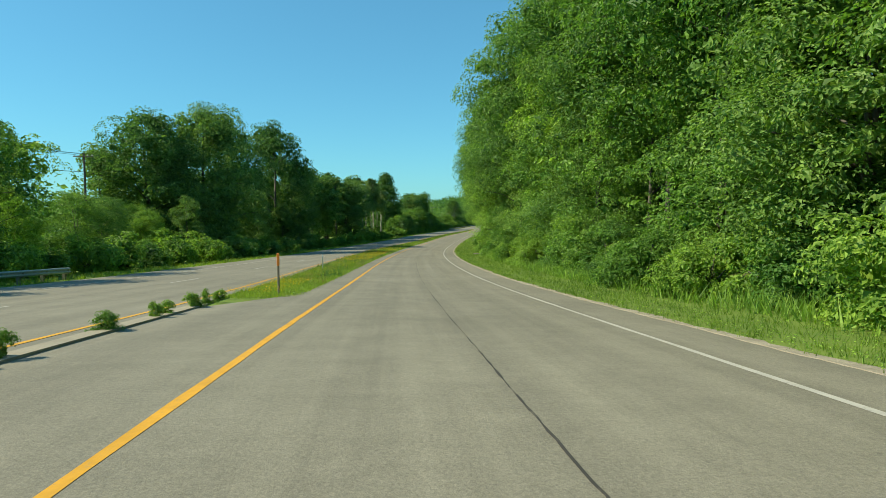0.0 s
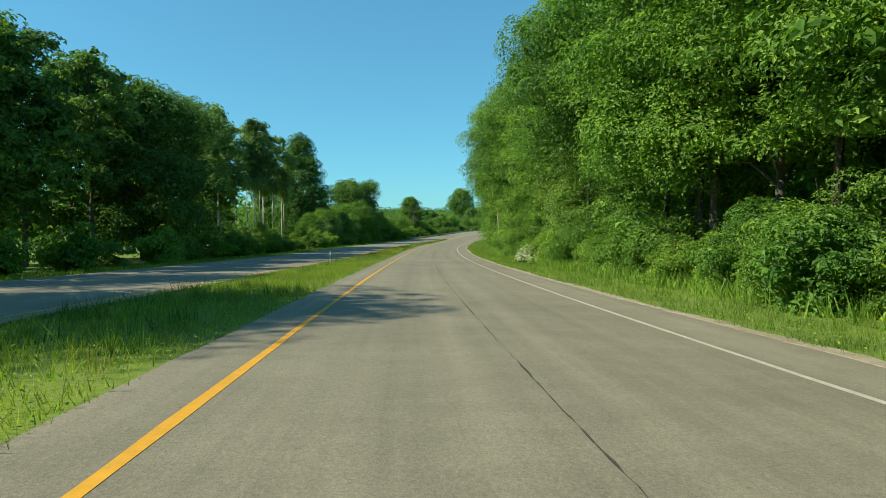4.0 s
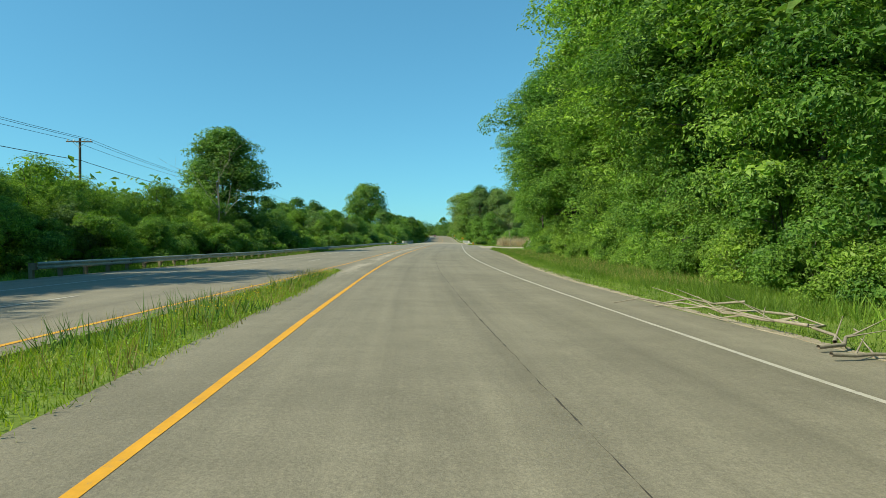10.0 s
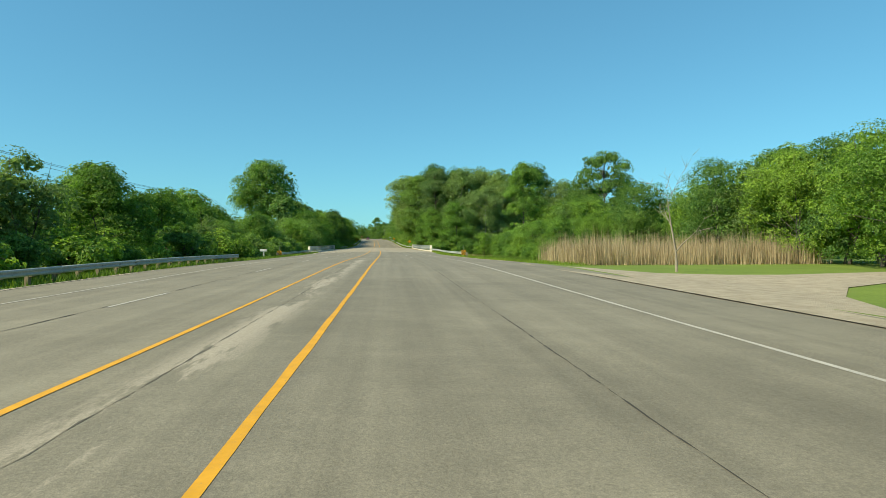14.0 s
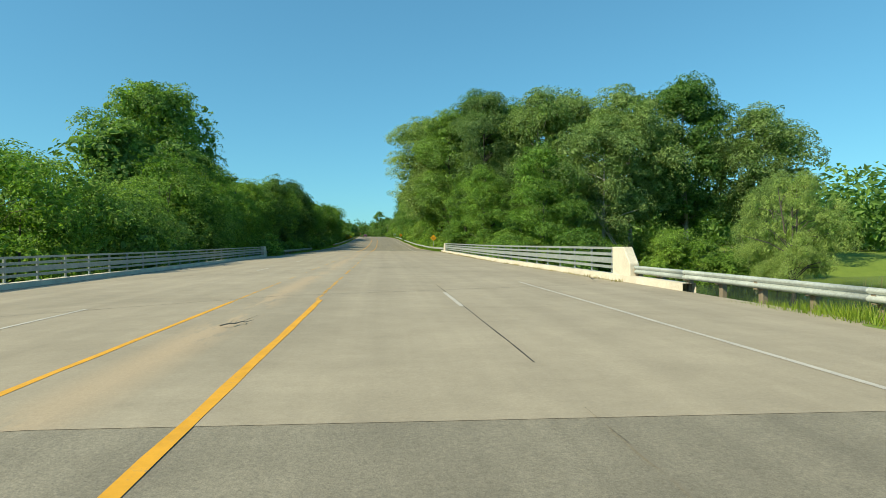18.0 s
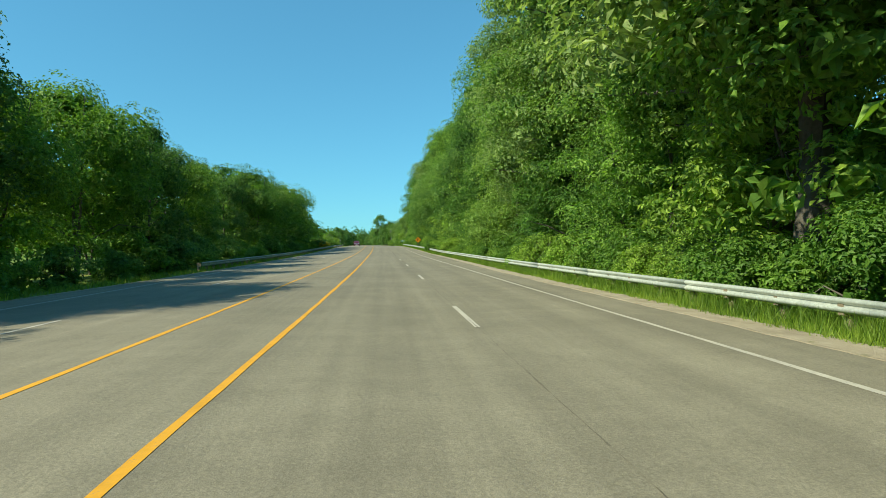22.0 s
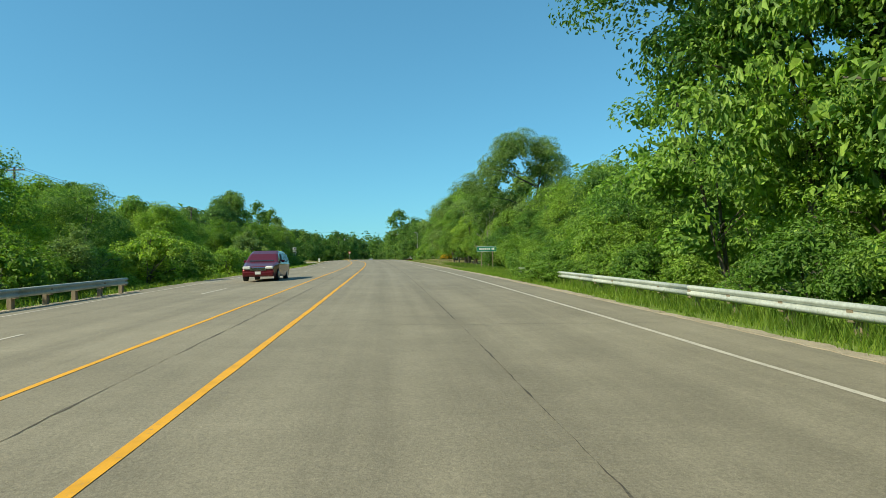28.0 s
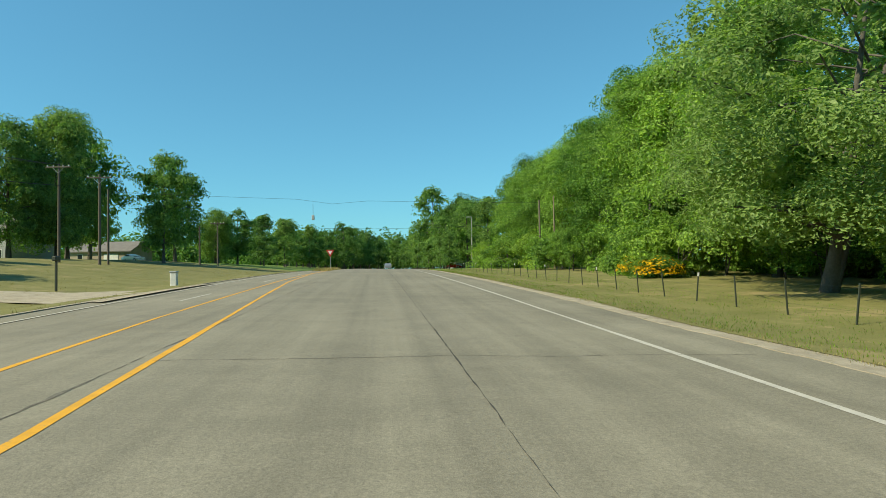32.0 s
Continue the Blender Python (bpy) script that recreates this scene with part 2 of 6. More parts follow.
def lane_noise(nt, scale_across, scale_along, detail=4.0, rough=0.65):
    """Noise in the road's own coordinates: metres across and metres along."""
    co, mp, n = nt.nodes.new("ShaderNodeTexCoord"), nt.nodes.new("ShaderNodeMapping"), nt.nodes.new("ShaderNodeTexNoise")
    mp.inputs["Scale"].default_value = (scale_across, scale_along, 1)
    n.inputs["Scale"].default_value, n.inputs["Detail"].default_value, n.inputs["Roughness"].default_value = 1.0, detail, rough
    nt.links.new(co.outputs["UV"], mp.inputs["Vector"])
    nt.links.new(mp.outputs[0], n.inputs["Vector"])
    return n.outputs[0]


def grey(a):
    return (a, a, a)


def pavement(name, dark, light, stain, tracks, dust, centre, reach, coarse=1.0):
    """A driven surface: mottled, streaked along the lanes, polished in the wheel tracks, with stone grain."""
    m, nt, b = material(name)
    patches, grain, stones = noise_node(nt, 0.16, 6, 0.7), noise_node(nt, 26, 4, 0.75), noise_node(nt, 90, 2, 0.8)
    col = ramp(nt, patches.outputs[0], [(0.34, dark), (0.66, light)])
    col = mix(nt, "MULTIPLY", 1.0, col, ramp(nt, lane_noise(nt, 2.2, 0.03), [(0.3, grey(1 - 0.14 * coarse)), (0.7, grey(1 + 0.10 * coarse))]))
    col = mix(nt, "MULTIPLY", 1.0, col, ramp(nt, lane_noise(nt, 0.9, 0.9, 6, 0.75), [(0.3, grey(0.88)), (0.7, grey(1.09))]))
    col = mix(nt, "MULTIPLY", 1.0, col, ramp(nt, lane_noise(nt, 0.25, 3.0, 5, 0.7), [(0.3, grey(0.96)), (0.7, grey(1.03))]))
    co, sep, wave, scl = nt.nodes.new("ShaderNodeTexCoord"), nt.nodes.new("ShaderNodeSeparateXYZ"), nt.nodes.new("ShaderNodeMath"), nt.nodes.new("ShaderNodeMath")
    nt.links.new(co.outputs["UV"], sep.inputs[0])
    scl.operation, wave.operation = "MULTIPLY_ADD", "SINE"
    scl.inputs[1].default_value, scl.inputs[2].default_value = 2 * math.pi / 1.7, 4.75
    nt.links.new(sep.outputs[0], scl.inputs[0])
    nt.links.new(scl.outputs[0], wave.inputs[0])
    half = nt.nodes.new("ShaderNodeMath")
    half.operation = "MULTIPLY_ADD"
    half.inputs[1].default_value, half.inputs[2].default_value = 0.5, 0.5
    nt.links.new(wave.outputs[0], half.inputs[0])
    col = mix(nt, "MULTIPLY", 1.0, col, ramp(nt, half.outputs[0], [(0.0, grey(1 - tracks)), (1.0, grey(1 + tracks))]))
    spots = noise_node(nt, 0.55, 7, 0.75)
    col = mix(nt, "MIX", ramp(nt, spots.outputs[0], [(0.62, grey(0)), (0.80, grey(0.8))]), col, stain)
    # pale scrapes and drifted sand along the middle, over a reach of the road
    def band(out, low, high, fade):
        mr = nt.nodes.new("ShaderNodeMapRange")
        mr.inputs[1].default_value, mr.inputs[2].default_value = low - fade, high + fade
        nt.links.new(out, mr.inputs[0])
        k = fade / (high - low + 2 * fade)
        return ramp(nt, mr.outputs[0], [(0.0, grey(0)), (k, grey(1)), (1 - k, grey(1)), (1.0, grey(0))])
    drift = ramp(nt, lane_noise(nt, 0.9, 0.16, 8, 0.74), [(0.46, grey(0)), (0.505, grey(0.9))])
    mask = mix(nt, "MULTIPLY", 1.0, band(sep.outputs[0], centre - 0.12, centre + 0.12, 0.45), drift)
    mask = mix(nt, "MULTIPLY", 1.0, mask, band(sep.outputs[1], reach[0], reach[1], 12.0))
    col = mix(nt, "MIX", mask, col, dust)
    col = mix(nt, "OVERLAY", 0.55 * coarse, col, ramp(nt, grain.outputs[0], [(0.28, grey(0.28)), (0.72, grey(0.72))]))
    col = mix(nt, "OVERLAY", 0.40 * coarse, col, ramp(nt, stones.outputs[0], [(0.3, grey(0.2)), (0.7, grey(0.8))]))
    nt.links.new(col, b.inputs["Base Color"])
    b.inputs["Roughness"].default_value = 0.88
    relief(nt, b, grain.outputs[0], 0.4 * coarse)
    return m


ASPHALT = pavement("asphalt", (0.186, 0.169, 0.127), (0.244, 0.222, 0.168), (0.138, 0.124, 0.096), 0.045, (0.375, 0.33, 0.262), -4.6, (308, 424))
CONCRETE = pavement("deck_concrete", (0.288, 0.250, 0.184), (0.358, 0.312, 0.232), (0.24, 0.205, 0.15), 0.03, (0.39, 0.305, 0.205), -4.7, (498, 580), 0.45)
LAWN = surface("dry_lawn", (0.130, 0.130, 0.030), (0.200, 0.185, 0.060), big=0.5, fine=14, rough=1.0, bump_by=0.7, stain=(0.35, (0.27, 0.215, 0.095), 0.55))
PALE_CONCRETE = surface("pale_concrete", (0.52, 0.48, 0.39), (0.68, 0.63, 0.52), big=0.9, fine=18, rough=0.9, bump_by=0.2, stain=(2.2, (0.34, 0.30, 0.23), 0.66))
GRAVEL = surface("gravel", (0.29, 0.245, 0.18), (0.46, 0.395, 0.30), big=1.6, fine=42, rough=1.0, bump_by=1.0, stain=(2.6, (0.15, 0.155, 0.06), 0.60))
SOIL = surface("grass_ground", (0.108, 0.172, 0.018), (0.165, 0.235, 0.030), big=0.35, fine=9, rough=1.0, bump_by=0.9, stain=(0.12, (0.20, 0.18, 0.065), 0.62))
YELLOW = paint_mat("yellow_road_paint", (0.72, 0.36, 0.025), 0.8, wear=((0.34, 0.25, 0.13), 0.575))
YELLOW_WORN = paint_mat("worn_yellow_paint", (0.60, 0.34, 0.07), 0.85, wear=((0.36, 0.28, 0.16), 0.50), wear_scale=6.0)
WHITE = paint_mat("white_road_paint", (0.52, 0.49, 0.43), 0.7, wear=((0.22, 0.20, 0.175), 0.56))
CRACK = paint_mat("sealed_crack", (0.055, 0.05, 0.043), 0.9, wear=((0.185, 0.168, 0.13), 0.53), wear_scale=1.6)
FAINT_CRACK = paint_mat("faint_joint", (0.12, 0.108, 0.085), 0.9, wear=((0.19, 0.172, 0.132), 0.47), wear_scale=0.9)
STEEL = surface("galvanised_steel", (0.30, 0.34, 0.32), (0.42, 0.46, 0.43), big=1.6, fine=14, rough=0.75, bump_by=0.05, metal=0.2, stain=(1.3, (0.20, 0.17, 0.12), 0.70))
RAIL_STEEL = surface("grey_rail_steel", (0.30, 0.34, 0.33), (0.40, 0.44, 0.43), big=1.2, fine=12, rough=0.55, bump_by=0.05, metal=0.4, stain=(1.7, (0.22, 0.19, 0.14), 0.70))
POST_WOOD = surface("weathered_timber", (0.16, 0.13, 0.09), (0.28, 0.235, 0.17), big=2.0, fine=24, rough=0.95, bump_by=0.5, stretch=(1, 1, 0.1))
POLE_WOOD = surface("pole_timber", (0.085, 0.07, 0.055), (0.16, 0.135, 0.11), big=1.5, fine=20, rough=0.95, bump_by=0.4, stretch=(1, 1, 0.08))
BARK = surface("grey_bark", (0.066, 0.059, 0.049), (0.135, 0.124, 0.106), big=1.8, fine=12, rough=1.0, bump_by=0.8, stretch=(1, 1, 0.2))
PALE_BARK = surface("pale_bark", (0.30, 0.28, 0.23), (0.46, 0.44, 0.37), big=1.2, fine=10, rough=0.95, bump_by=0.4, stain=(1.5, (0.09, 0.08, 0.06), 0.64))
DEAD = surface("dead_wood", (0.22, 0.19, 0.15), (0.36, 0.32, 0.26), big=1.5, fine=14, rough=1.0, bump_by=0.5)
LEAF_MAPLE = leaf_mat("maple_leaves", (0.105, 0.215, 0.046), (0.225, 0.375, 0.072), 0.36)
LEAF_OAK = leaf_mat("oak_leaves", (0.100, 0.198, 0.052), (0.195, 0.320, 0.080), 0.38)
LEAF_DARK = leaf_mat("dark_leaves", (0.086, 0.172, 0.050), (0.165, 0.275, 0.076), 0.38)
LEAF_PALE = leaf_mat("grey_green_leaves", (0.140, 0.228, 0.080), (0.250, 0.350, 0.135), 0.36)
LEAF_WILLOW = leaf_mat("willow_leaves", (0.165, 0.258, 0.082), (0.275, 0.380, 0.138), 0.42)
LEAF_SHRUB = leaf_mat("shrub_leaves", (0.122, 0.230, 0.042), (0.225, 0.360, 0.064), 0.36)
BLADES = leaf_mat("grass_blades", (0.115, 0.200, 0.026), (0.215, 0.300, 0.045), 0.40)
DRY = leaf_mat("dry_grass", (0.24, 0.20, 0.085), (0.36, 0.30, 0.15), 0.3)
REED = leaf_mat("dry_reeds", (0.265, 0.215, 0.138), (0.40, 0.34, 0.235), 0.25)
BLOOM = leaf_mat("yellow_flowers", (0.55, 0.38, 0.01), (0.75, 0.55, 0.02), 0.2, 0.3)
WHITE_BLOOM = leaf_mat("white_flowers", (0.62, 0.62, 0.56), (0.80, 0.80, 0.75), 0.2, 0.3)


# ---- mesh helpers ----
def mesh_from(name, verts, faces, mat, smooth=False):
    me = bpy.data.meshes.new(name)
    verts = np.asarray(verts, np.float32).reshape(-1, 3)
    if isinstance(faces, np.ndarray):
        n, k = faces.shape
        me.vertices.add(len(verts))
        me.vertices.foreach_set("co", verts.ravel())
        me.loops.add(n * k)
        me.loops.foreach_set("vertex_index", faces.astype(np.int32).ravel())
        me.polygons.add(n)
        me.polygons.foreach_set("loop_start", np.arange(0, n * k, k, dtype=np.int32))
        me.polygons.foreach_set("loop_total", np.full(n, k, np.int32))
        me.update(calc_edges=True)
    else:
        me.from_pydata([tuple(map(float, v)) for v in verts], [], faces)
        me.update()
    me.materials.append(mat)
    me.polygons.foreach_set("use_smooth", np.full(len(me.polygons), bool(smooth)))
    return me


def part(name, bm, mat, parent=None, label=""):
    """Links a bmesh or a mesh as one mesh object under a thing or a part."""
    if isinstance(bm, bmesh.types.BMesh):
        me = bpy.data.meshes.new(name)
        bm.to_mesh(me)
        bm.free()
        me.materials.append(mat)
    else:
        me = bm
    ob = new(name, me)
    if parent is not None:
        ob.parent = parent
    if label:
        ob["label"] = label
    return ob


def thing(name, m, label, category, group="", kind=""):
    ob = new(name)
    ob.empty_display_size = 0.2
    ob.matrix_basis = m
    return tagged(ob, label, category, group, kind)


def box(bm, cx, cy, cz, sx, sy, sz, bevel=0.0, m=None):
    r = bmesh.ops.create_cube(bm, size=1, matrix=(m or Matrix()) @ Matrix.Translation((cx, cy, cz)) @ Matrix.Diagonal((sx, sy, sz, 1)))
    if bevel:
        es = {e for v in r["verts"] for e in v.link_edges}
        bmesh.ops.bevel(bm, geom=list(es), offset=bevel, segments=1, affect="EDGES")
    return bm


def boxed(*a, **k):
    return box(bmesh.new(), *a, **k)


def rod(bm, p, q, r0, r1=None, sides=8):
    p, q = Vector(p), Vector(q)
    d = q - p
    m = Matrix.Translation((p + q) / 2) @ d.to_track_quat("Z", "Y").to_matrix().to_4x4()
    bmesh.ops.create_cone(bm, cap_ends=True, segments=sides, radius1=r0, radius2=r0 if r1 is None else r1, depth=d.length, matrix=m)
    return bm


def roded(*a, **k):
    return rod(bmesh.new(), *a, **k)


def tube(points, radii, sides=6):
    """Vertices and quads of a tapering tube along points."""
    vs, fs = [], []
    pts = [Vector(p) for p in points]
    for i, (p, r) in enumerate(zip(pts, radii)):
        d = (pts[min(i + 1, len(pts) - 1)] - pts[max(i - 1, 0)]).normalized()
        q = d.to_track_quat("Z", "Y")
        for k in range(sides):
            a = 2 * math.pi * k / sides
            vs.append(p + q @ Vector((math.cos(a) * r, math.sin(a) * r, 0)))
        if i:
            for k in range(sides):
                k2 = (k + 1) % sides
                fs.append(((i - 1) * sides + k, (i - 1) * sides + k2, i * sides + k2, i * sides + k))
    return vs, fs


def ribbon(name, s0, s1, step, edges, mat, lift, base=None, jag=0.0, seed=0, skirt=0.0, jag_in=None):
    """A strip of ground along the road between lateral lines; each line is a number or a function of s. The outer lines may be ragged, and may drop as a skirt."""
    n = max(2, int(round((s1 - s0) / step)) + 1)
    s = np.linspace(s0, s1, n)
    rnd = np.random.RandomState(seed)
    cols, across = [], []
    for i, e in enumerate(edges):
        d = e(s) if callable(e) else np.full(n, float(e))
        if jag and i in (0, len(edges) - 1):
            g = jag_in if jag_in is not None and i == 0 else jag
            d = d + (rnd.rand(n) - 0.5) * 2 * g + np.interp(s, np.linspace(s0, s1, max(2, n // 6)), (rnd.rand(max(2, n // 6)) - 0.5) * 2 * g)
        cols.append(at(s, d, lift(s) if callable(lift) else lift, base))
        across.append(np.stack([d + 0 * s, s], -1))
    if skirt:
        lo, hi = cols[0].copy(), cols[-1].copy()
        lo[:, 2] -= skirt
        hi[:, 2] -= skirt
        cols = [lo] + cols + [hi]
        across = across[:1] + across + across[-1:]
    w = len(cols)
    v = np.stack(cols, 1).reshape(-1, 3)
    i, j = np.meshgrid(np.arange(n - 1), np.arange(w - 1), indexing="ij")
    a = (i * w + j).ravel()
    faces = np.stack([a, a + 1, a + 1 + w, a + w], 1)
    me = mesh_from(name, v, faces, mat)
    lay = np.stack(across, 1).reshape(-1, 2)
    me.uv_layers.new(name="lanes").data.foreach_set("uv", lay[faces.ravel()].astype(np.float32).ravel())
    return me


# ---- ground ----
gs = np.concatenate([np.linspace(-880, -160, 19), np.arange(-120, 440, 6.0), np.arange(440, 640, 3.0), np.arange(640, 1240, 6.0), np.linspace(1260, 2580, 30)])
gd = np.array([-3000, -1500, -800, -420, -260, -170, -120, -90, -70, -55, -45, -38, -32, -27, -23, -20, -18.6, -17.4, -16, -14.6, -12.5, -10, -7.5, -5.5, -4, 0, 4.2, 5.2, 6.2, 7.4, 8.6, 10, 12, 14, 17, 21, 26, 32, 40, 50, 65, 85, 120, 180, 300, 500, 780])
sg, dg = np.meshgrid(gs, gd, indexing="ij")
gv = at(sg, dg, 0.0, land)
under = (dg > pave_left(sg) + 0.25) & (dg < pave_right(sg) - 0.25)
gv[..., 2] -= np.where(under, 0.09, 0.0)
far_in = np.clip((np.abs(dg) - 40) / 200, 0, 1)
gv[..., 2] += 0.5 * np.sin(sg * 0.05 + dg * 0.03) * far_in
w = len(gd)
i, j = np.meshgrid(np.arange(len(gs) - 1), np.arange(w - 1), indexing="ij")
a = (i * w + j).ravel()
tagged(new("ground", mesh_from("ground", gv.reshape(-1, 3), np.stack([a, a + 1, a + 1 + w, a + w], 1), SOIL, True)), "rough green and straw-coloured grassy ground beside the highway", "ground", kind="structure")

# ---- carriageways, deck ----
road = tagged(new("road", ribbon("road", -140, 495.0, 3, [lambda s: np.where(s < 303.5, median_right(s), -5.3), lambda s: np.maximum(-4.6, np.where(s < 303.5, median_right(s), -5.3) + 0.04), -3.5, 0.0, 3.4, pave_right], ASPHALT, 0.0, jag=0.05, seed=1, skirt=0.12)),
              "sun-bleached grey asphalt highway lanes with worn seams", "road", kind="structure")
road_far = tagged(new("road", ribbon("road", 587.3, 1900, 3, [pave_left, -12.0, -8.8, -4.6, 0.0, 3.4, pave_right], ASPHALT, 0.0, jag=0.05, seed=2, skirt=0.12)),
                  "sun-bleached grey asphalt four-lane highway climbing past the bridge", "road", kind="structure")
road_left = tagged(new("road", ribbon("road", -140, 495.0, 3, [pave_left, -12.0, -9.9, lambda s: np.where(s < 303.5, median_left(s), -5.15)], ASPHALT, -0.003, jag=0.05, seed=3, skirt=0.12)),
                   "grey asphalt lanes of the opposite carriageway", "road", kind="structure")
deck = tagged(new("bridge_deck", ribbon("bridge_deck", 494.7, 587.6, 2, [-17.6, -12.0, -8.8, -4.6, 0.0, 3.4, 7.9], CONCRETE, 0.004, skirt=1.1)),
              "sandy beige worn concrete bridge deck with dusty centre", "bridge", kind="structure")
tagged(new("water", ribbon("water", 470, 600, 10, [-2900, -800, -17, 8, 300, 770], surface("river_water", (0.03, 0.045, 0.04), (0.05, 0.07, 0.06), big=0.1, fine=2, rough=0.08, bump_by=0.1), -4.9, base=lambda s, d: np.zeros(np.broadcast(s, d).shape))),
       "still dark river water under the bridge", "water", kind="structure")

# ---- painted lines, seams and joints ----
def line(name, s0, s1, d, width, mat, parent, lift=0.004, step=3.0, jag=0.0, seed=0, label=""):
    f = d if callable(d) else (lambda s: np.full(np.shape(s), float(d)))
    return part(name, ribbon(name, s0, s1, step, [lambda s: f(s) - width / 2, lambda s: f(s) + width / 2], mat, lambda s: lift + 0.004 * ((s > 493.5) & (s < 591)), jag=jag, seed=seed), mat, parent, label)


def worn_line(s0, s1, d, width, parent, seed):
    """Ragged flakes of paint that are left of a line."""
    rnd = np.random.RandomState(seed)
    vs, fs, s = [], [], s0
    while s < s1:
        left = 0.9 if s < s0 + 7 or s > s1 - 4 else 0.34 + 0.26 * math.sin(s * 0.9 + seed)
        if rnd.rand() < left:
            q = rnd.uniform(0.15, 0.65)
            wide = width * rnd.uniform(0.35, 1.0)
            off = (width - wide) * (rnd.rand() - 0.5)
            ring = [(math.cos(a) * rnd.uniform(0.7, 1.1), math.sin(a) * rnd.uniform(0.7, 1.1)) for a in np.linspace(0, 2 * math.pi, 11)[:-1]]
            fs.append(tuple(range(len(vs), len(vs) + 10)))
            vs += [at(s + x * q, float(d(s)) + off + y * wide / 2, 0.0062) for y, x in ring]
        s += rnd.uniform(0.2, 0.55)
    return part("yellow_line", mesh_from("yellow_line", vs, [f[::-1] for f in fs], YELLOW_WORN), YELLOW_WORN, parent, "worn flakes of a yellow painted line")


def yellow_right(s):
    return np.interp(s, [868, 882, 889, 902, 918, 935, 970], [-3.42, -3.65, -4.0, -4.97, -6.15, -6.85, -7.1])


def yellow_left(s):
    return np.interp(s, [306, 312, 330, 500, 800, 870, 882, 892, 899, 920, 970], [-6.1, -5.75, -5.62, -5.58, -5.45, -5.6, -5.75, -6.1, -6.5, -7.0, -7.25])


line("yellow_line", -100, 505, -3.41, 0.12, YELLOW, road, step=1.0, jag=0.011, seed=4, label="solid orange-yellow painted line")
worn_line(505, 578, lambda s: -3.5 + 0 * s, 0.13, deck, 5)
line("yellow_line", 578, 985, yellow_right, 0.115, YELLOW, road_far, 0.005, 1.0, jag=0.011, seed=6, label="solid orange-yellow painted line")
line("yellow_line", 304.5, 505, yellow_left, 0.11, YELLOW, road_left, step=1.0, jag=0.011, seed=7, label="solid orange-yellow painted line")
worn_line(505, 578, yellow_left, 0.11, deck, 8)
line("yellow_line", 578, 985, yellow_left, 0.11, YELLOW, road_far, 0.005, 1.0, jag=0.011, seed=9, label="solid orange-yellow painted line")
line("yellow_line", -100, 304, lambda s: median_left(s) - 0.55, 0.12, YELLOW, road_left, seed=10, label="solid orange-yellow painted line")
line("white_edge_line", -100, 512, lambda s: np.full(np.shape(s), 3.40), 0.11, WHITE, road, 0.005, 1.0, jag=0.011, seed=11, label="white painted edge line")
line("white_edge_line", 580, 960, 3.43, 0.12, WHITE, road_far, 0.005, 1.0, jag=0.011, seed=12, label="white painted edge line")
white_left = lambda s: np.interp(s, [260, 330, 820, 870], [-15.6, -12.3, -12.0, -10.3])
line("white_edge_line", -100, 500, white_left, 0.11, WHITE, road_left, 0.005, seed=13, label="white painted edge line")
line("white_edge_line", 590, 960, white_left, 0.11, WHITE, road_far, 0.005, seed=14, label="white painted edge line")
lane_left = lambda s: np.interp(s, [260, 330, 820, 870], [-11.9, -8.9, -8.7, -7.9])
for k in range(64):
    s0 = 439.8 + 15.24 * (k - 29) + (8.0 if k > 33 else 0.0)
    owner = road_left if s0 < 492 else deck if s0 < 588 else road_far
    line("white_dash", s0, s0 + 3.81, lane_left, 0.11, WHITE, owner, 0.005, 1.27, seed=k, label="white painted lane dash")
for k, s0 in enumerate((439.9, 453.3, 486.0, 503.4, 601.4, 616.4, 631.6, 646.8, 662.0)):
    line("white_dash", s0, s0 + 3.81, 0.0, 0.11, WHITE, road if s0 < 490 else deck if s0 < 588 else road_far, 0.005, 1.27, seed=80 + k, label="white painted lane dash")
line("seam", 577, 588, 0.05, 0.012, CRACK, deck, 0.0035, 0.4, 0.006, 26, "dark joint in the concrete")
line("seam", -100, 436, 0.0, 0.014, CRACK, road, 0.005, 0.22, 0.012, 20, "dark cracked joint between lanes")
line("seam", 436, 495, 0.0, 0.010, FAINT_CRACK, road, 0.005, 0.22, 0.012, 27, "thin worn joint between lanes")
line("seam", 497, 511, 0.05, 0.02, CRACK, deck, 0.0035, 0.8, 0.008, 21, "dark joint in the concrete")
line("seam", 591, 666, 0.0, 0.010, FAINT_CRACK, road_far, 0.005, 0.22, 0.012, 28, "thin worn joint between lanes")
line("seam", 666, 980, 0.0, 0.014, CRACK, road_far, 0.005, 0.22, 0.012, 22, "dark cracked joint between lanes")
line("seam", 312, 438, -4.75, 0.012, FAINT_CRACK, road, 0.004, 0.25, 0.02, 23, "dark cracked joint in the painted median")
line("seam", 676, 960, lambda s: -4.5 + 0 * s, 0.012, FAINT_CRACK, road_far, 0.004, 0.25, 0.02, 24, "dark cracked joint in the painted median")
line("seam", 309, 495, -8.95, 0.018, CRACK, road_left, 0.005, 0.4, 0.02, 25, "dark cracked joint between lanes")


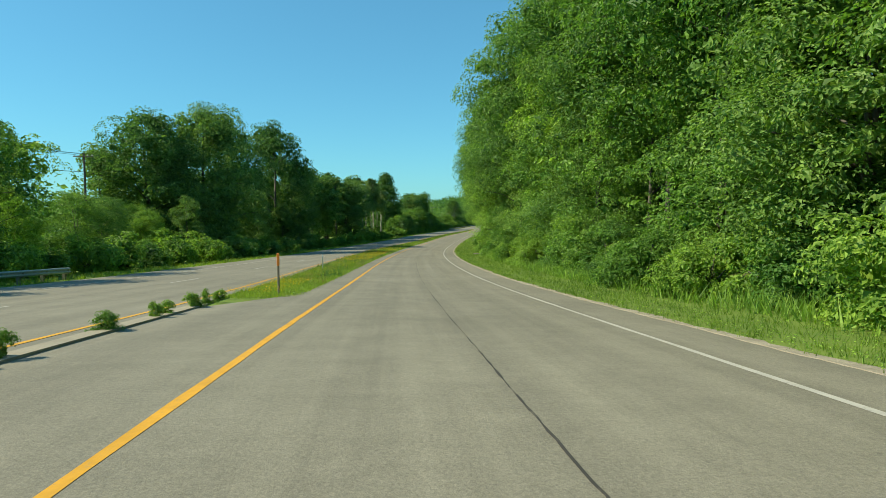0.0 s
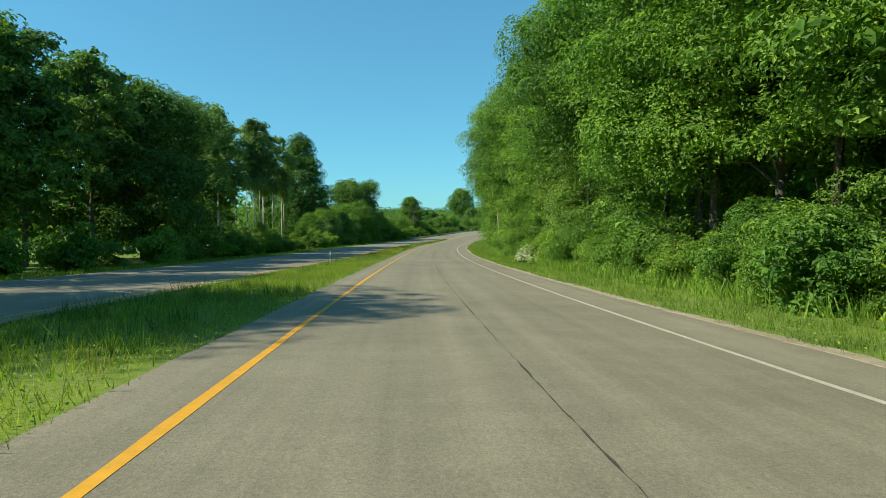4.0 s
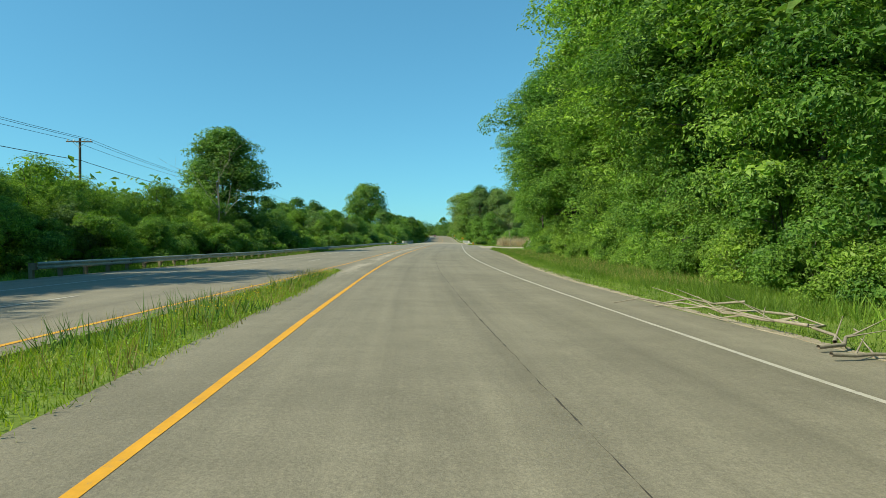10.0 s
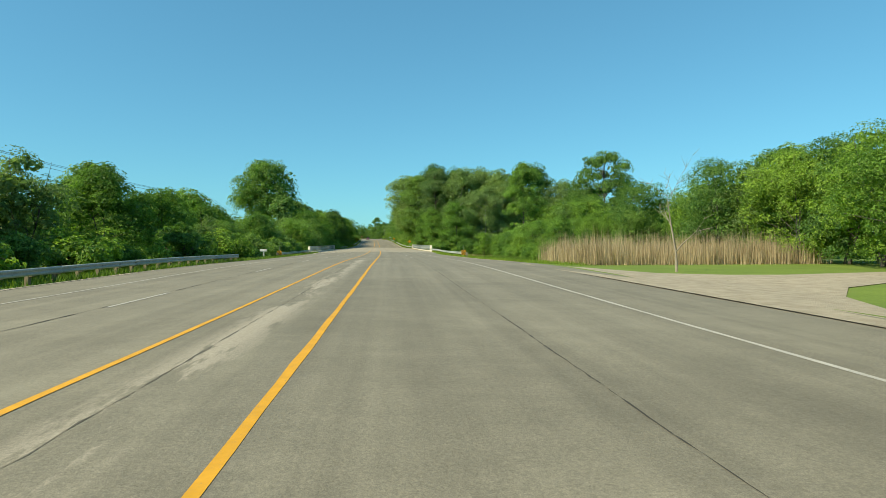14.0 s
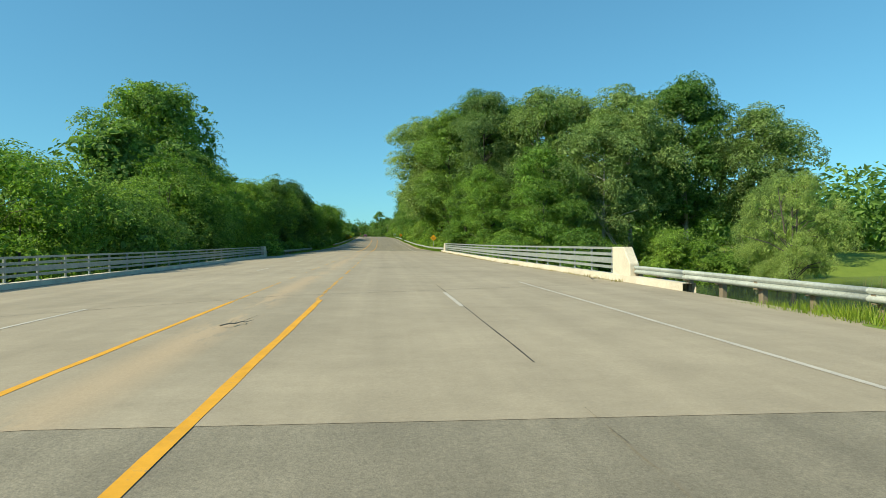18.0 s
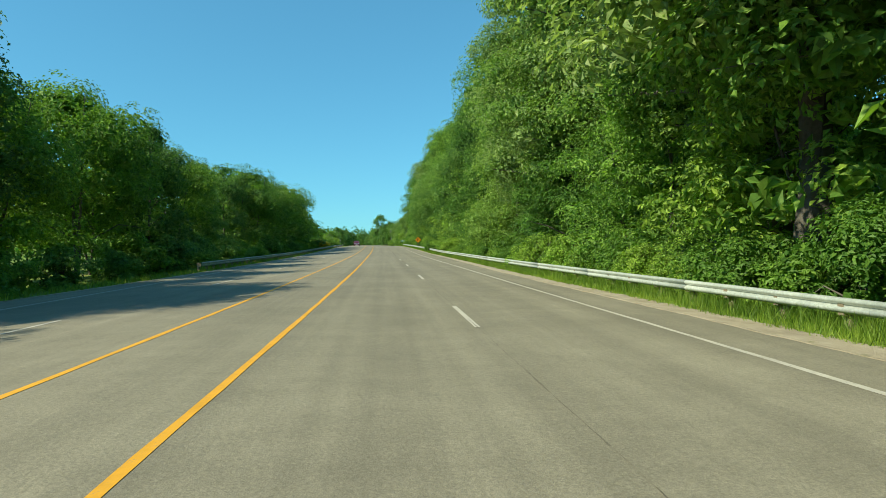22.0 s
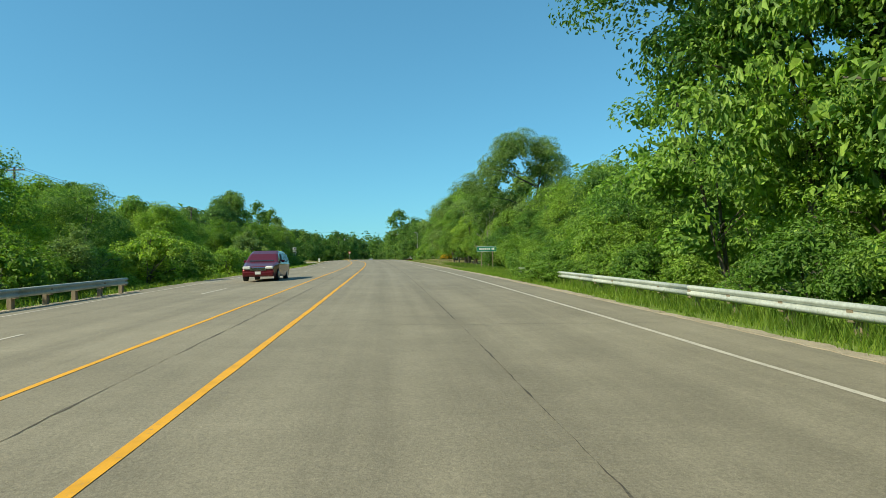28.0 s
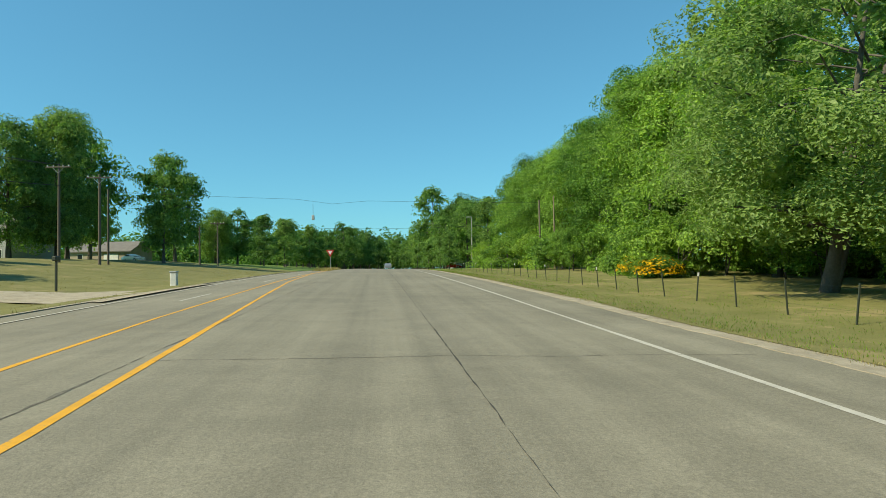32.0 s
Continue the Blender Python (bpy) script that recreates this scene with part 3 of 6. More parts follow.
def cross_strip(name, s, d0, d1, width, skew, mat, parent, lift, jag=0.01, seed=0, label=""):
    rnd = np.random.RandomState(seed)
    n = max(3, int(abs(d1 - d0) / 0.22))
    d = np.linspace(d0, d1, n)
    wob = np.cumsum(rnd.randn(n)) * jag
    wid = width * (0.6 + 0.8 * rnd.rand(n))
    a0 = at(s + skew * d + wob - wid / 2, d, lift)
    a1 = at(s + skew * d + wob + wid / 2, d, lift)
    v = np.stack([a0, a1], 1).reshape(-1, 3)
    k = np.arange(n - 1) * 2
    return part(name, mesh_from(name, v, np.stack([k, k + 2, k + 3, k + 1], 1), mat), mat, parent, label)


for k, (s0, wd) in enumerate([(508.1, 0.03), (525.6, 0.06), (559.8, 0.04)]):
    cross_strip("expansion_joint", s0, -17.2, 7.5, wd, 0.44, CRACK, deck, 0.010, 0.0, k, "dark skewed expansion joint")
cross_strip("transverse_crack", 581.4, 1.6, 4.6, 0.006, 0.0, CRACK, deck, 0.010, 0.01, 39, "thin crack across the concrete")
for k, (s0, d0, d1) in enumerate([(258, 1, 3), (786.4, -3.2, 4.6), (797.8, -3, 3.2), (839.2, -3.4, 4.6), (846.0, -1, 4.5), (874.5, 0.3, 4.6), (892.4, -4.3, 4.6), (907, -9, 4.6), (716.6, 0.8, 2.6), (742, -2, 4.4), (664, -3.3, 2.0)]):
    owner = road if s0 < 495 else road_far
    cross_strip("transverse_crack", s0, d0, d1, 0.014, 0.0, CRACK, owner, 0.0055, 0.035, 40 + k, "dark crack across the lane")


# ---- trees ----
def kites(rnd, centres, normals, size):
    """Leaf sprays: one small pointed oval each, at centres, facing normals, turned at random."""
    n = len(centres)
    t = rnd.randn(n, 3)
    t -= normals * (t * normals).sum(1, keepdims=True)
    t /= np.linalg.norm(t, axis=1, keepdims=True) + 1e-9
    b = np.cross(normals, t)
    sz = size * (0.6 + 0.8 * rnd.rand(n, 1))
    bend = normals * sz * 0.16
    v = np.stack([centres - t * sz * 0.85 - bend, centres + b * sz * 0.44 + bend, centres + t * sz * 0.8 - bend, centres - b * sz * 0.44 + bend], 1)
    k = np.arange(n) * 4
    return v.reshape(-1, 3), np.stack([k, k + 1, k + 2, k + 3], 1)


PROFILE = {
    "round": lambda z: np.sqrt(np.clip(1 - (2 * z - 0.9) ** 2 / 1.25, 0.03, 1)),
    "egg": lambda z: np.clip(np.interp(z, [0, 0.12, 0.35, 0.7, 0.9, 1], [0.45, 0.8, 1.0, 0.78, 0.45, 0.12]), 0, 1),
    "cone": lambda z: np.interp(z, [0, 0.08, 0.2, 0.6, 1], [0.7, 0.95, 1.0, 0.6, 0.06]),
    "top": lambda z: np.interp(z, [0, 0.3, 0.55, 0.8, 1], [0.35, 0.6, 1.0, 0.85, 0.25]),
    "spread": lambda z: np.interp(z, [0, 0.25, 0.6, 0.85, 1], [0.5, 0.85, 1.0, 0.8, 0.35]),
    "full": lambda z: np.interp(z, [0, 0.3, 0.6, 0.85, 1], [1.0, 1.0, 0.88, 0.6, 0.22]),
    "dome": lambda z: np.interp(z, [0, 0.12, 0.3, 0.55, 0.8, 0.93, 1], [0.45, 0.75, 0.95, 1.0, 0.85, 0.6, 0.3]),
    "spire": lambda z: np.interp(z, [0, 0.1, 0.35, 0.6, 0.82, 0.94, 1], [0.9, 1.0, 0.98, 0.80, 0.50, 0.28, 0.1]),
    "wall": lambda z: np.interp(z, [0, 0.1, 0.5, 0.85, 1], [0.85, 1.0, 0.95, 0.7, 0.25]),
}


def crown_clusters(rnd, shape, width, z0, z1, count, blob, lop_by=1.0):
    z = rnd.rand(count) ** 0.9
    r = PROFILE[shape](z) * width / 2 * np.sqrt(0.18 + 0.82 * rnd.rand(count))
    a = rnd.rand(count) * 2 * np.pi
    lop = 1 + lop_by * (0.22 * np.sin(a * 2 + rnd.rand() * 6) + 0.15 * np.sin(a * 3 + rnd.rand() * 6))
    c = np.stack([r * lop * np.cos(a), r * lop * np.sin(a), z0 + z * (z1 - z0)], 1)
    return c, blob * (0.5 + 1.1 * rnd.rand(count) ** 1.4)


def crown_mesh(name, rnd, centres, radii, leaves, size, mat, flat=0.62, up=0.55):
    """Leaves crowded on the outsides of small sprays, which crowd the outsides of drooping boughs."""
    n = len(centres)
    share = radii ** 2 / (radii ** 2).sum()
    squash = np.array([1, 1, flat])
    # sprays: several to a bough, tipped down and outwards
    count = n * 8
    bough = rnd.choice(n, count, p=share)
    d = rnd.randn(count, 3)
    d[:, 2] += 0.25
    d /= np.linalg.norm(d, axis=1, keepdims=True)
    out = centres[bough][:, :2] / (np.linalg.norm(centres[bough][:, :2], axis=1, keepdims=True) + 0.3)
    spray_r = radii[bough] * (0.30 + 0.28 * rnd.rand(count))
    spray = centres[bough] + d * (radii[bough] * 0.72)[:, None] * squash
    spray[:, 2] -= 0.28 * (d[:, :2] * out).sum(1) * radii[bough]
    # leaves on the sprays
    which = rnd.choice(count, leaves, p=spray_r ** 2 / (spray_r ** 2).sum())
    e = rnd.randn(leaves, 3)
    e[:, 2] += 0.35
    e += d[which] * 0.8
    e /= np.linalg.norm(e, axis=1, keepdims=True)
    rad = spray_r[which][:, None] * (0.72 + 0.34 * rnd.rand(leaves, 1))
    p = spray[which] + e * rad * np.array([1, 1, 0.5 + 0.4 * flat])
    nrm = e + d[which] * 0.4 + np.array([0, 0, up]) + rnd.randn(leaves, 3) * 0.36
    nrm /= np.linalg.norm(nrm, axis=1, keepdims=True)
    meshes = [kites(rnd, p, nrm, size)]
    # shaded foliage deep inside each bough, and about the trunk
    for part_of, pull, reach, grow in ((5, 0.94, 0.5, 2.0), (15, 0.6, 0.4, 2.7)):
        inside = leaves // part_of
        which = rnd.choice(n, inside, p=share)
        d = rnd.randn(inside, 3)
        d /= np.linalg.norm(d, axis=1, keepdims=True)
        p = centres[which] * np.array([pull, pull, 1]) + d * radii[which][:, None] * reach * squash
        meshes.append(kites(rnd, p, d + np.array([0, 0, 0.3]), min(size * grow, 0.6 * float(radii.mean()) * (1 if part_of < 10 else 1.6))))
    start = np.cumsum([0] + [len(a) for a, _ in meshes[:-1]])
    return mesh_from(name, np.vstack([a for a, _ in meshes]), np.vstack([q + o for (_, q), o in zip(meshes, start)]), mat)


def trunk_mesh(name, rnd, height, r0, centres, limbs, mat, lean=0.03, stems=1):
    vs, fs = [], []

    def put(points, radii, sides):
        v, f = tube(points, radii, sides)
        o = len(vs)
        vs.extend(v)
        fs.extend(tuple(o + k for k in q) for q in f)

    for st in range(stems):
        ang = rnd.rand() * 6.28
        spread = 0.0 if stems == 1 else 0.22
        pts, rad = [], []
        x = y = 0.0
        for i in range(8):
            f = i / 7
            pts.append((x, y, height * f - 0.15))
            rad.append(r0 * (1.35 if i == 0 else 1.0) * (1 - 0.86 * f) / (1 if stems == 1 else 1.4))
            x += (rnd.randn() * lean + math.cos(ang) * spread) * height / 7
            y += (rnd.randn() * lean + math.sin(ang) * spread) * height / 7
        put(pts, rad, 6)
        order = rnd.permutation(len(centres))[:limbs // stems]
        for k in order:
            c = centres[k]
            zt = max(height * 0.18, min(c[2] - 0.25 * math.hypot(c[0], c[1]) - 0.8, height * 0.85))
            g = min(7, max(0, (zt + 0.15) / height * 7))
            i0 = int(min(6, g))
            base = Vector(pts[i0]).lerp(Vector(pts[i0 + 1]), g - i0)
            end = Vector(c)
            mid = base.lerp(end, 0.5) + Vector((rnd.randn() * 0.25, rnd.randn() * 0.25, 0.3 + rnd.rand() * 0.5))
            rr = max(0.03, rad[i0] * 0.5)
            put([base, mid, end], [rr, rr * 0.6, rr * 0.22], 4)
    return mesh_from(name, vs, fs, mat, True)


class Tree:
    """A kind of tree: built once at unit place, then set out as copies."""

    def __init__(self, name, label, category, seed, shape, height, width, clear, blobs, blob, leaves, size, leaf, bark, r0, limbs=10, stems=1, flat=0.62, up=0.55, lean=0.03, lop=1.0):
        rnd = np.random.RandomState(seed)
        c, r = crown_clusters(rnd, shape, width - blob * 0.6, clear + blob * 0.5, height - blob * 0.75, blobs, blob, lop)
        self.height, self.width, self.first = height, width, True
        self.ob = thing(name, Matrix(), label, category, group=category + " beside the highway")
        part("trunk", trunk_mesh("trunk", rnd, height * 0.9, r0, c, limbs, bark, lean, stems), bark, self.ob)
        part("crown", crown_mesh("crown", rnd, c, r, leaves, size, leaf, flat, up), leaf, self.ob)

    def put(self, s, d, height, turn, width=None, sink=0.0):
        height += float(lie(s, d) - land(s, d))
        k = height / self.height
        kw = k if width is None else width / self.width
        p = at(s, d, -sink, land)
        m = pose(float(p[0]), float(p[1]), float(p[2]), 0, 0, turn) @ Matrix.Diagonal((kw, kw, k, 1))
        if self.first:
            self.first = False
            self.ob.matrix_basis = m
            return self.ob
        return copy_thing(self.ob, m @ Matrix.Diagonal(tuple(1 / v for v in self.ob.scale) + (1,)))


maple = [Tree("maple_tree", "sunlit bright green maple, leafy down to the undergrowth", "maple tree", 10 + i, "wall", 17, 11, 1.2, 135, 1.45, 28000, 0.122, LEAF_MAPLE if i < 3 else LEAF_OAK, BARK, 0.22, 12, up=0.8, flat=0.5) for i in range(4)]
tall_maple = [Tree("maple_tree", "tall sunlit green maple at the wood's edge", "maple tree", 20 + i, "round", 25, 13, 7.5, 110, 1.7, 27000, 0.14, LEAF_MAPLE if i else LEAF_OAK, BARK, 0.22, 14, up=0.75, flat=0.55) for i in range(3)]
oak = [Tree("oak_tree", "broad dark green oak with lobed crown", "oak tree", 30 + i, "round", 22, 15, 2.5, 90, 1.8, 7000, 0.29, LEAF_OAK, BARK, 0.38, 16) for i in range(3)]
dark = [Tree("ash_tree", "dense green ash with leafy lower boughs", "ash tree", 40 + i, "wall", 18, 10, 0.8, 70, 1.5, 11000, 0.165, LEAF_DARK, BARK, 0.25, 10) for i in range(3)]
far_dark = [Tree("ash_tree", "dense green ash standing back from the road", "ash tree", 43 + i, "wall", 18, 10, 0.8, 60, 1.6, 4200, 0.30, LEAF_DARK, BARK, 0.25, 8) for i in range(2)]
linden = [Tree("linden_tree", "broad egg-shaped dark green linden", "linden tree", 50 + i, "spire", 20, 12, 0.2, 230, 1.35, 28000, 0.175, LEAF_OAK, BARK, 0.26, 16, flat=0.6, up=0.5, lop=0.15) for i in range(2)]
pine = [Tree("pine_tree", "tall dark pine with bare lower trunk", "pine tree", 55 + i, "top", 21, 8, 6, 55, 1.25, 7000, 0.19, LEAF_DARK, BARK, 0.22, 14, flat=0.45) for i in range(2)]
big_oak = [Tree("oak_tree", "large dense oak, dark green with lobed crown", "oak tree", 33 + i, "round", 22, 16, 1.6, 150, 1.9, 24000, 0.195, LEAF_DARK, BARK, 0.42, 18, flat=0.75) for i in range(2)]
box_elder = [Tree("box_elder_tree", "dense rounded box elder, yellow-green on top", "box elder tree", 36 + i, "round", 12, 10, 0.3, 80, 1.35, 15000, 0.115, LEAF_SHRUB if i else LEAF_OAK, BARK, 0.16, 12, stems=2, flat=0.7) for i in range(3)]
aspen = [Tree("aspen_tree", "slender aspen with pale trunk and sparse high crown", "aspen tree", 60 + i, "top", 20, 5.0, 9, 36, 0.95, 4200, 0.165, LEAF_PALE, PALE_BARK, 0.13, 9, lean=0.015) for i in range(3)]
poplar = [Tree("cottonwood_tree", "tall grey-green cottonwood with billowing crown", "cottonwood tree", 70 + i, "dome", 27, 16, 4, 130, 2.1, 26000, 0.215, LEAF_PALE if i else LEAF_OAK, PALE_BARK, 0.42, 20, flat=0.75) for i in range(3)]
near_poplar = [Tree("cottonwood_tree", "tall cottonwood overhanging the guardrail, clumped grey-green leaves", "cottonwood tree", 75 + i, "full" if i else "dome", 27, 16, 6, 105, 2.0, 34000, 0.155, LEAF_OAK if i else LEAF_PALE, BARK, 0.42, 22, flat=0.6, up=0.7, lop=0.5) for i in range(2)]
edge_maple = [Tree("maple_tree", "maple with a high overhanging canopy above dark undergrowth", "maple tree", 14 + i, "round", 20, 13, 5.2, 100, 1.55, 28000, 0.126, LEAF_MAPLE, BARK, 0.26, 14, up=0.8, flat=0.5) for i in range(2)]
big_poplar = Tree("cottonwood_tree", "huge round-crowned cottonwood standing above the scrub", "cottonwood tree", 77, "dome", 34, 25, 12, 190, 2.5, 30000, 0.30, LEAF_OAK, PALE_BARK, 0.6, 22, flat=0.8, lop=0.35)
ash_maple = Tree("maple_tree", "tall yellow-green maple with tiered boughs standing alone", "maple tree", 17, "egg", 22, 10.5, 3.5, 115, 1.35, 28000, 0.14, LEAF_MAPLE, BARK, 0.26, 26, up=0.9, flat=0.45, lop=0.3)
limb_oak = Tree("oak_tree", "open oak with level spreading limbs above the scrub", "oak tree", 36, "spread", 24, 19, 8, 105, 1.6, 26000, 0.175, LEAF_OAK, BARK, 0.42, 40, flat=0.5, lop=0.5)
willow = [Tree("willow_tree", "airy pale green willow with many forking limbs", "willow tree", 80 + i, "dome", 15, 15, 1.8, 125, 1.15, 54000, 0.088, LEAF_WILLOW, BARK, 0.36, 34, stems=3, flat=0.85, up=0.5) for i in range(2)]
scrub = [Tree("young_tree", "small bushy young tree, bright green", "young tree", 90 + i, "egg", 8, 6, 0.2, 48, 1.0, 6500, 0.125, LEAF_SHRUB if i != 1 else LEAF_PALE, BARK, 0.09, 12, stems=2) for i in range(3)]
sapling = [Tree("young_tree", "slim young tree with fresh green leaves", "young tree", 95 + i, "egg", 8, 6, 0.5, 60, 0.85, 9000, 0.092, (LEAF_SHRUB, LEAF_MAPLE)[i], BARK, 0.09, 12, stems=2, flat=0.5) for i in range(2)]
crab = [Tree("crab_apple_tree", "small many-stemmed crab apple with fine bright leaves", "crab apple tree", 97, "egg", 8, 6, 1.4, 60, 0.72, 24000, 0.058, LEAF_SHRUB, BARK, 0.10, 14, stems=3, flat=0.6)]
bush = [Tree("bush", "leafy green roadside bush", "bush", 100 + i, "round", 2.6, 3.6, -0.3, 22, 0.68, 4600, 0.080, LEAF_SHRUB if i < 2 else LEAF_MAPLE, BARK, 0.035, 6, stems=2) for i in range(3)]
tall_bush = [Tree("bush", "tall leafy bush at the wood's edge", "bush", 105 + i, "round", 4.4, 5.0, -0.3, 34, 0.85, 9500, 0.086, LEAF_SHRUB if i < 1 else LEAF_MAPLE, BARK, 0.05, 8, stems=2) for i in range(2)]
shrub = [Tree("shrub", "rounded green shrub before the far woods", "shrub", 110 + i, "round", 2.6, 3.8, -0.3, 16, 0.8, 2800, 0.13, LEAF_SHRUB if i < 2 else LEAF_OAK, BARK, 0.035, 6, stems=2) for i in range(3)]
ivy = [Tree("vine_thicket", "thicket of vines and leafy weeds by the guardrail", "thicket", 115 + i, "round", 2.2, 3.4, -0.3, 22, 0.62, 5000, 0.076, LEAF_SHRUB, BARK, 0.03, 6, stems=2) for i in range(2)]

rs = random.Random(5)


def row(kinds, s0, s1, step, d, h, spread_d=1.5, spread_h=0.12, skip=None, wide=None):
    """Sets out a loose row of trees of mixed kinds along the road."""
    s = s0
    while s < s1:
        k = rs.choice(kinds)
        k = next((q for q in kinds if q.first), k)
        hh = (h(s) if callable(h) else h) * (1 + rs.uniform(-spread_h, spread_h))
        dd = (d(s) if callable(d) else d) + rs.uniform(-spread_d, spread_d)
        if not (skip and skip(s)):
            k.put(s + rs.uniform(-0.3, 0.3) * step, dd, hh, rs.uniform(0, 360), None if wide is None else wide * rs.uniform(0.85, 1.15))
        s += step * rs.uniform(0.8, 1.2)


def stand(kinds, rows):
    """Single trees at given places: s, d, height, width."""
    for k, (s, d, h, wd) in enumerate(rows):
        kinds[k % len(kinds)].put(s, d, h, 73 * k, wd)


# the wood beside the near lanes
def open_under(s):
    """Stretches where the wood's edge is open under the canopy."""
    return 110 < s < 140 or 198 < s < 210 or 241 < s < 254 or 344 < s < 362


row(maple, -6, 366, 7.8, lambda s: np.interp(s, [285, 300, 366], [15.2, 19.0, 19.8]), 15.5, 2.0, 0.25, skip=open_under)
row(edge_maple, 104, 300, 5.2, 14.2, 20, 0.9, 0.12, skip=lambda s: not open_under(s))
row(edge_maple, 342, 366, 5.6, 18.4, 20, 0.9, 0.12, wide=16.5)
row(tall_maple, 0, 288, 9.0, lambda s: np.interp(s, [0, 40, 90, 200], [17, 14.8, 14.0, 13.8]), 27, 0.9, 0.08)
row(tall_maple, 292, 366, 8.4, 18.4, 26, 0.9, 0.08, wide=18)
stand(tall_maple[1:], [(374, 20.0, 28, 16), (367, 19.0, 26, 18)])
row(oak, -4, 372, 15, 29, 27, 3.0)
row(bush, 4, 370, 2.6, lambda s: np.interp(s, [284, 300, 325, 350, 370], [11.9, 14.4, 15.8, 15.2, 16.6]), 2.5, 0.9, 0.35)
row(tall_bush, 4, 370, 6.0, lambda s: np.interp(s, [284, 300, 325, 350, 370], [13.0, 15.6, 17.0, 16.4, 17.4]), 4.2, 0.8, 0.3)
# across the opposite lanes, before the bridge
row(dark + box_elder, 20, 48, 6.0, -30, 12.0, 1.5)
row(box_elder, 51, 74, 5.5, -33, 6.5, 1.5)
row(far_dark + oak, 292, 352, 6, -50, 10, 3.0)
stand(big_oak, [(83, -38, 20.5, 16), (89, -32.6, 22.6, 16.5), (106, -36, 23.5, 15), (119, -31.5, 25.5, 16), (131, -34, 21, 13)])
row(dark, 74, 140, 8, -30, 9.5, 1.5, 0.2)
row(oak + far_dark, 30, 300, 18, -46, 15, 4.0)
row(pine + dark[:1], 140, 180, 5.0, -30, 19.0, 2.0, 0.08)
row(oak[2:] + far_dark, 150, 200, 9, -34, 20, 2.0)
row(aspen, 186, 218, 2.2, -30.5, 19.5, 3.0)
row(scrub, 186, 232, 4.5, -26, 3.6, 1.0, 0.25)
row(dark[:1] + scrub, 232, 300, 4.5, -25.5, 7.0, 1.0, 0.25)
linden[0].put(247, -34.7, 26.0, 10, 15.0)
row(box_elder, 232, 278, 5.0, -28, lambda s: float(np.interp(s, [232, 255, 268, 278], [8.0, 8.0, 10.5, 12.0])), 1.5)
row(dark + [big_oak[0]], 280, 298, 5.5, -30.5, 19.5, 1.2, 0.1)
row(dark + [big_oak[1]], 284, 300, 6, -35, 18, 1.5, 0.1)
row(box_elder[1:], 300, 346, 5.0, -27.5, 6.8, 1.4, 0.15)
row(tall_bush, 302, 360, 3.6, -22.5, 3.6, 0.8, 0.2)
row(scrub, 300, 345, 4.5, -23.5, 3.8, 1.2, 0.25)
row(scrub, 300, 345, 5, -30, 6, 2.0)
linden[1].put(351, -28.3, 16.6, 40, 14.0)
row(box_elder[:1], 344, 360, 5.0, -27.5, 5.5, 1.0, 0.1)
row(scrub + box_elder[:1], 357, 500, 4.8, -26, lambda s: float(np.interp(s, [357, 380, 402, 470], [5.4, 6.0, 7.4, 6.6])), 2.5, 0.25)
row(scrub + far_dark + [oak[0]], 360, 530, 7, -36, lambda s: float(np.interp(s, [360, 385, 410, 470], [7.5, 9.0, 10.5, 9.0])), 4.0, 0.2)
row(shrub, 22, 300, 4.0, -23.8, 2.6, 1.0, 0.3)
row(shrub, 330, 500, 3.6, -20.8, 2.6, 1.0, 0.3)
big_poplar.put(612, -46.5, 33.4, 0, 25.5)
# past the bridge, opposite side
row(box_elder, 530, 604, 5.0, -26, lambda s: float(np.interp(s, [530, 538, 545, 552, 559, 604], [8.4, 8.6, 6.4, 7.2, 12.0, 12.2])), 1.6, 0.1)
row(dark + box_elder, 600, 766, 5.8, -22.8, lambda s: float(np.interp(s, [600, 628, 642, 692, 704, 766], [13.2, 13.2, 12.4, 12.2, 13.6, 14.0])), 1.4, 0.1)
row(box_elder + dark[:1], 766, 806, 5.5, -25, 9.5, 1.4, 0.25)
row(far_dark + oak[:2], 560, 770, 14, -32, 16, 3.0)
row(shrub, 576, 800, 4.0, -18.8, 2.4, 0.8, 0.3)
stand(big_oak, [(620, -21.6, 15.4, 10)])
# past the bridge, near side
stand(poplar[1:] + poplar[:1], [(596, 27, 30, 17), (588, 41, 29, 17), (590, 52, 30.5, 19), (602, 36, 31, 18), (584, 61, 25, 16), (616, 28, 32, 17), (580, 33, 22, 14)])
stand(near_poplar, [(600, 17.5, 30.5, 17), (611, 18, 33, 18), (622, 11.0, 30, 23), (627, 13.5, 30, 18), (636, 18, 30, 17), (607, 11.5, 28, 17), (648, 15, 28, 16)])
stand(maple + sapling[:1], [(577, 22.5, 16.6, 11.5), (590, 15.5, 15, 9.5), (598, 13.6, 15, 9), (606, 13.6, 15, 9)])
row(tall_bush, 570, 606, 3.6, 17, 3.0, 3.0, 0.3)
row(tall_bush, 568, 640, 4.6, 28, 3.0, 4.0, 0.3)
row(tall_bush, 566, 600, 5.0, 42, 2.8, 5.0, 0.3)
willow[1].put(553, 45.5, 9.4, 40, 11)
willow[0].put(566, 53, 10, 200, 12)
ash_maple.put(516, 30.5, 22, 80, 10.5)
limb_oak.put(515, 50, 24.5, 0, 19)
row(box_elder, 450, 492, 4.0, 27, 6.2, 2.0, 0.12)
row(sapling + tall_bush, 450, 484, 3.2, 20.5, 4.8, 1.4, 0.25)
row(dark + box_elder[1:], 496, 512, 4.0, 38, 11.0, 2.0, 0.1)
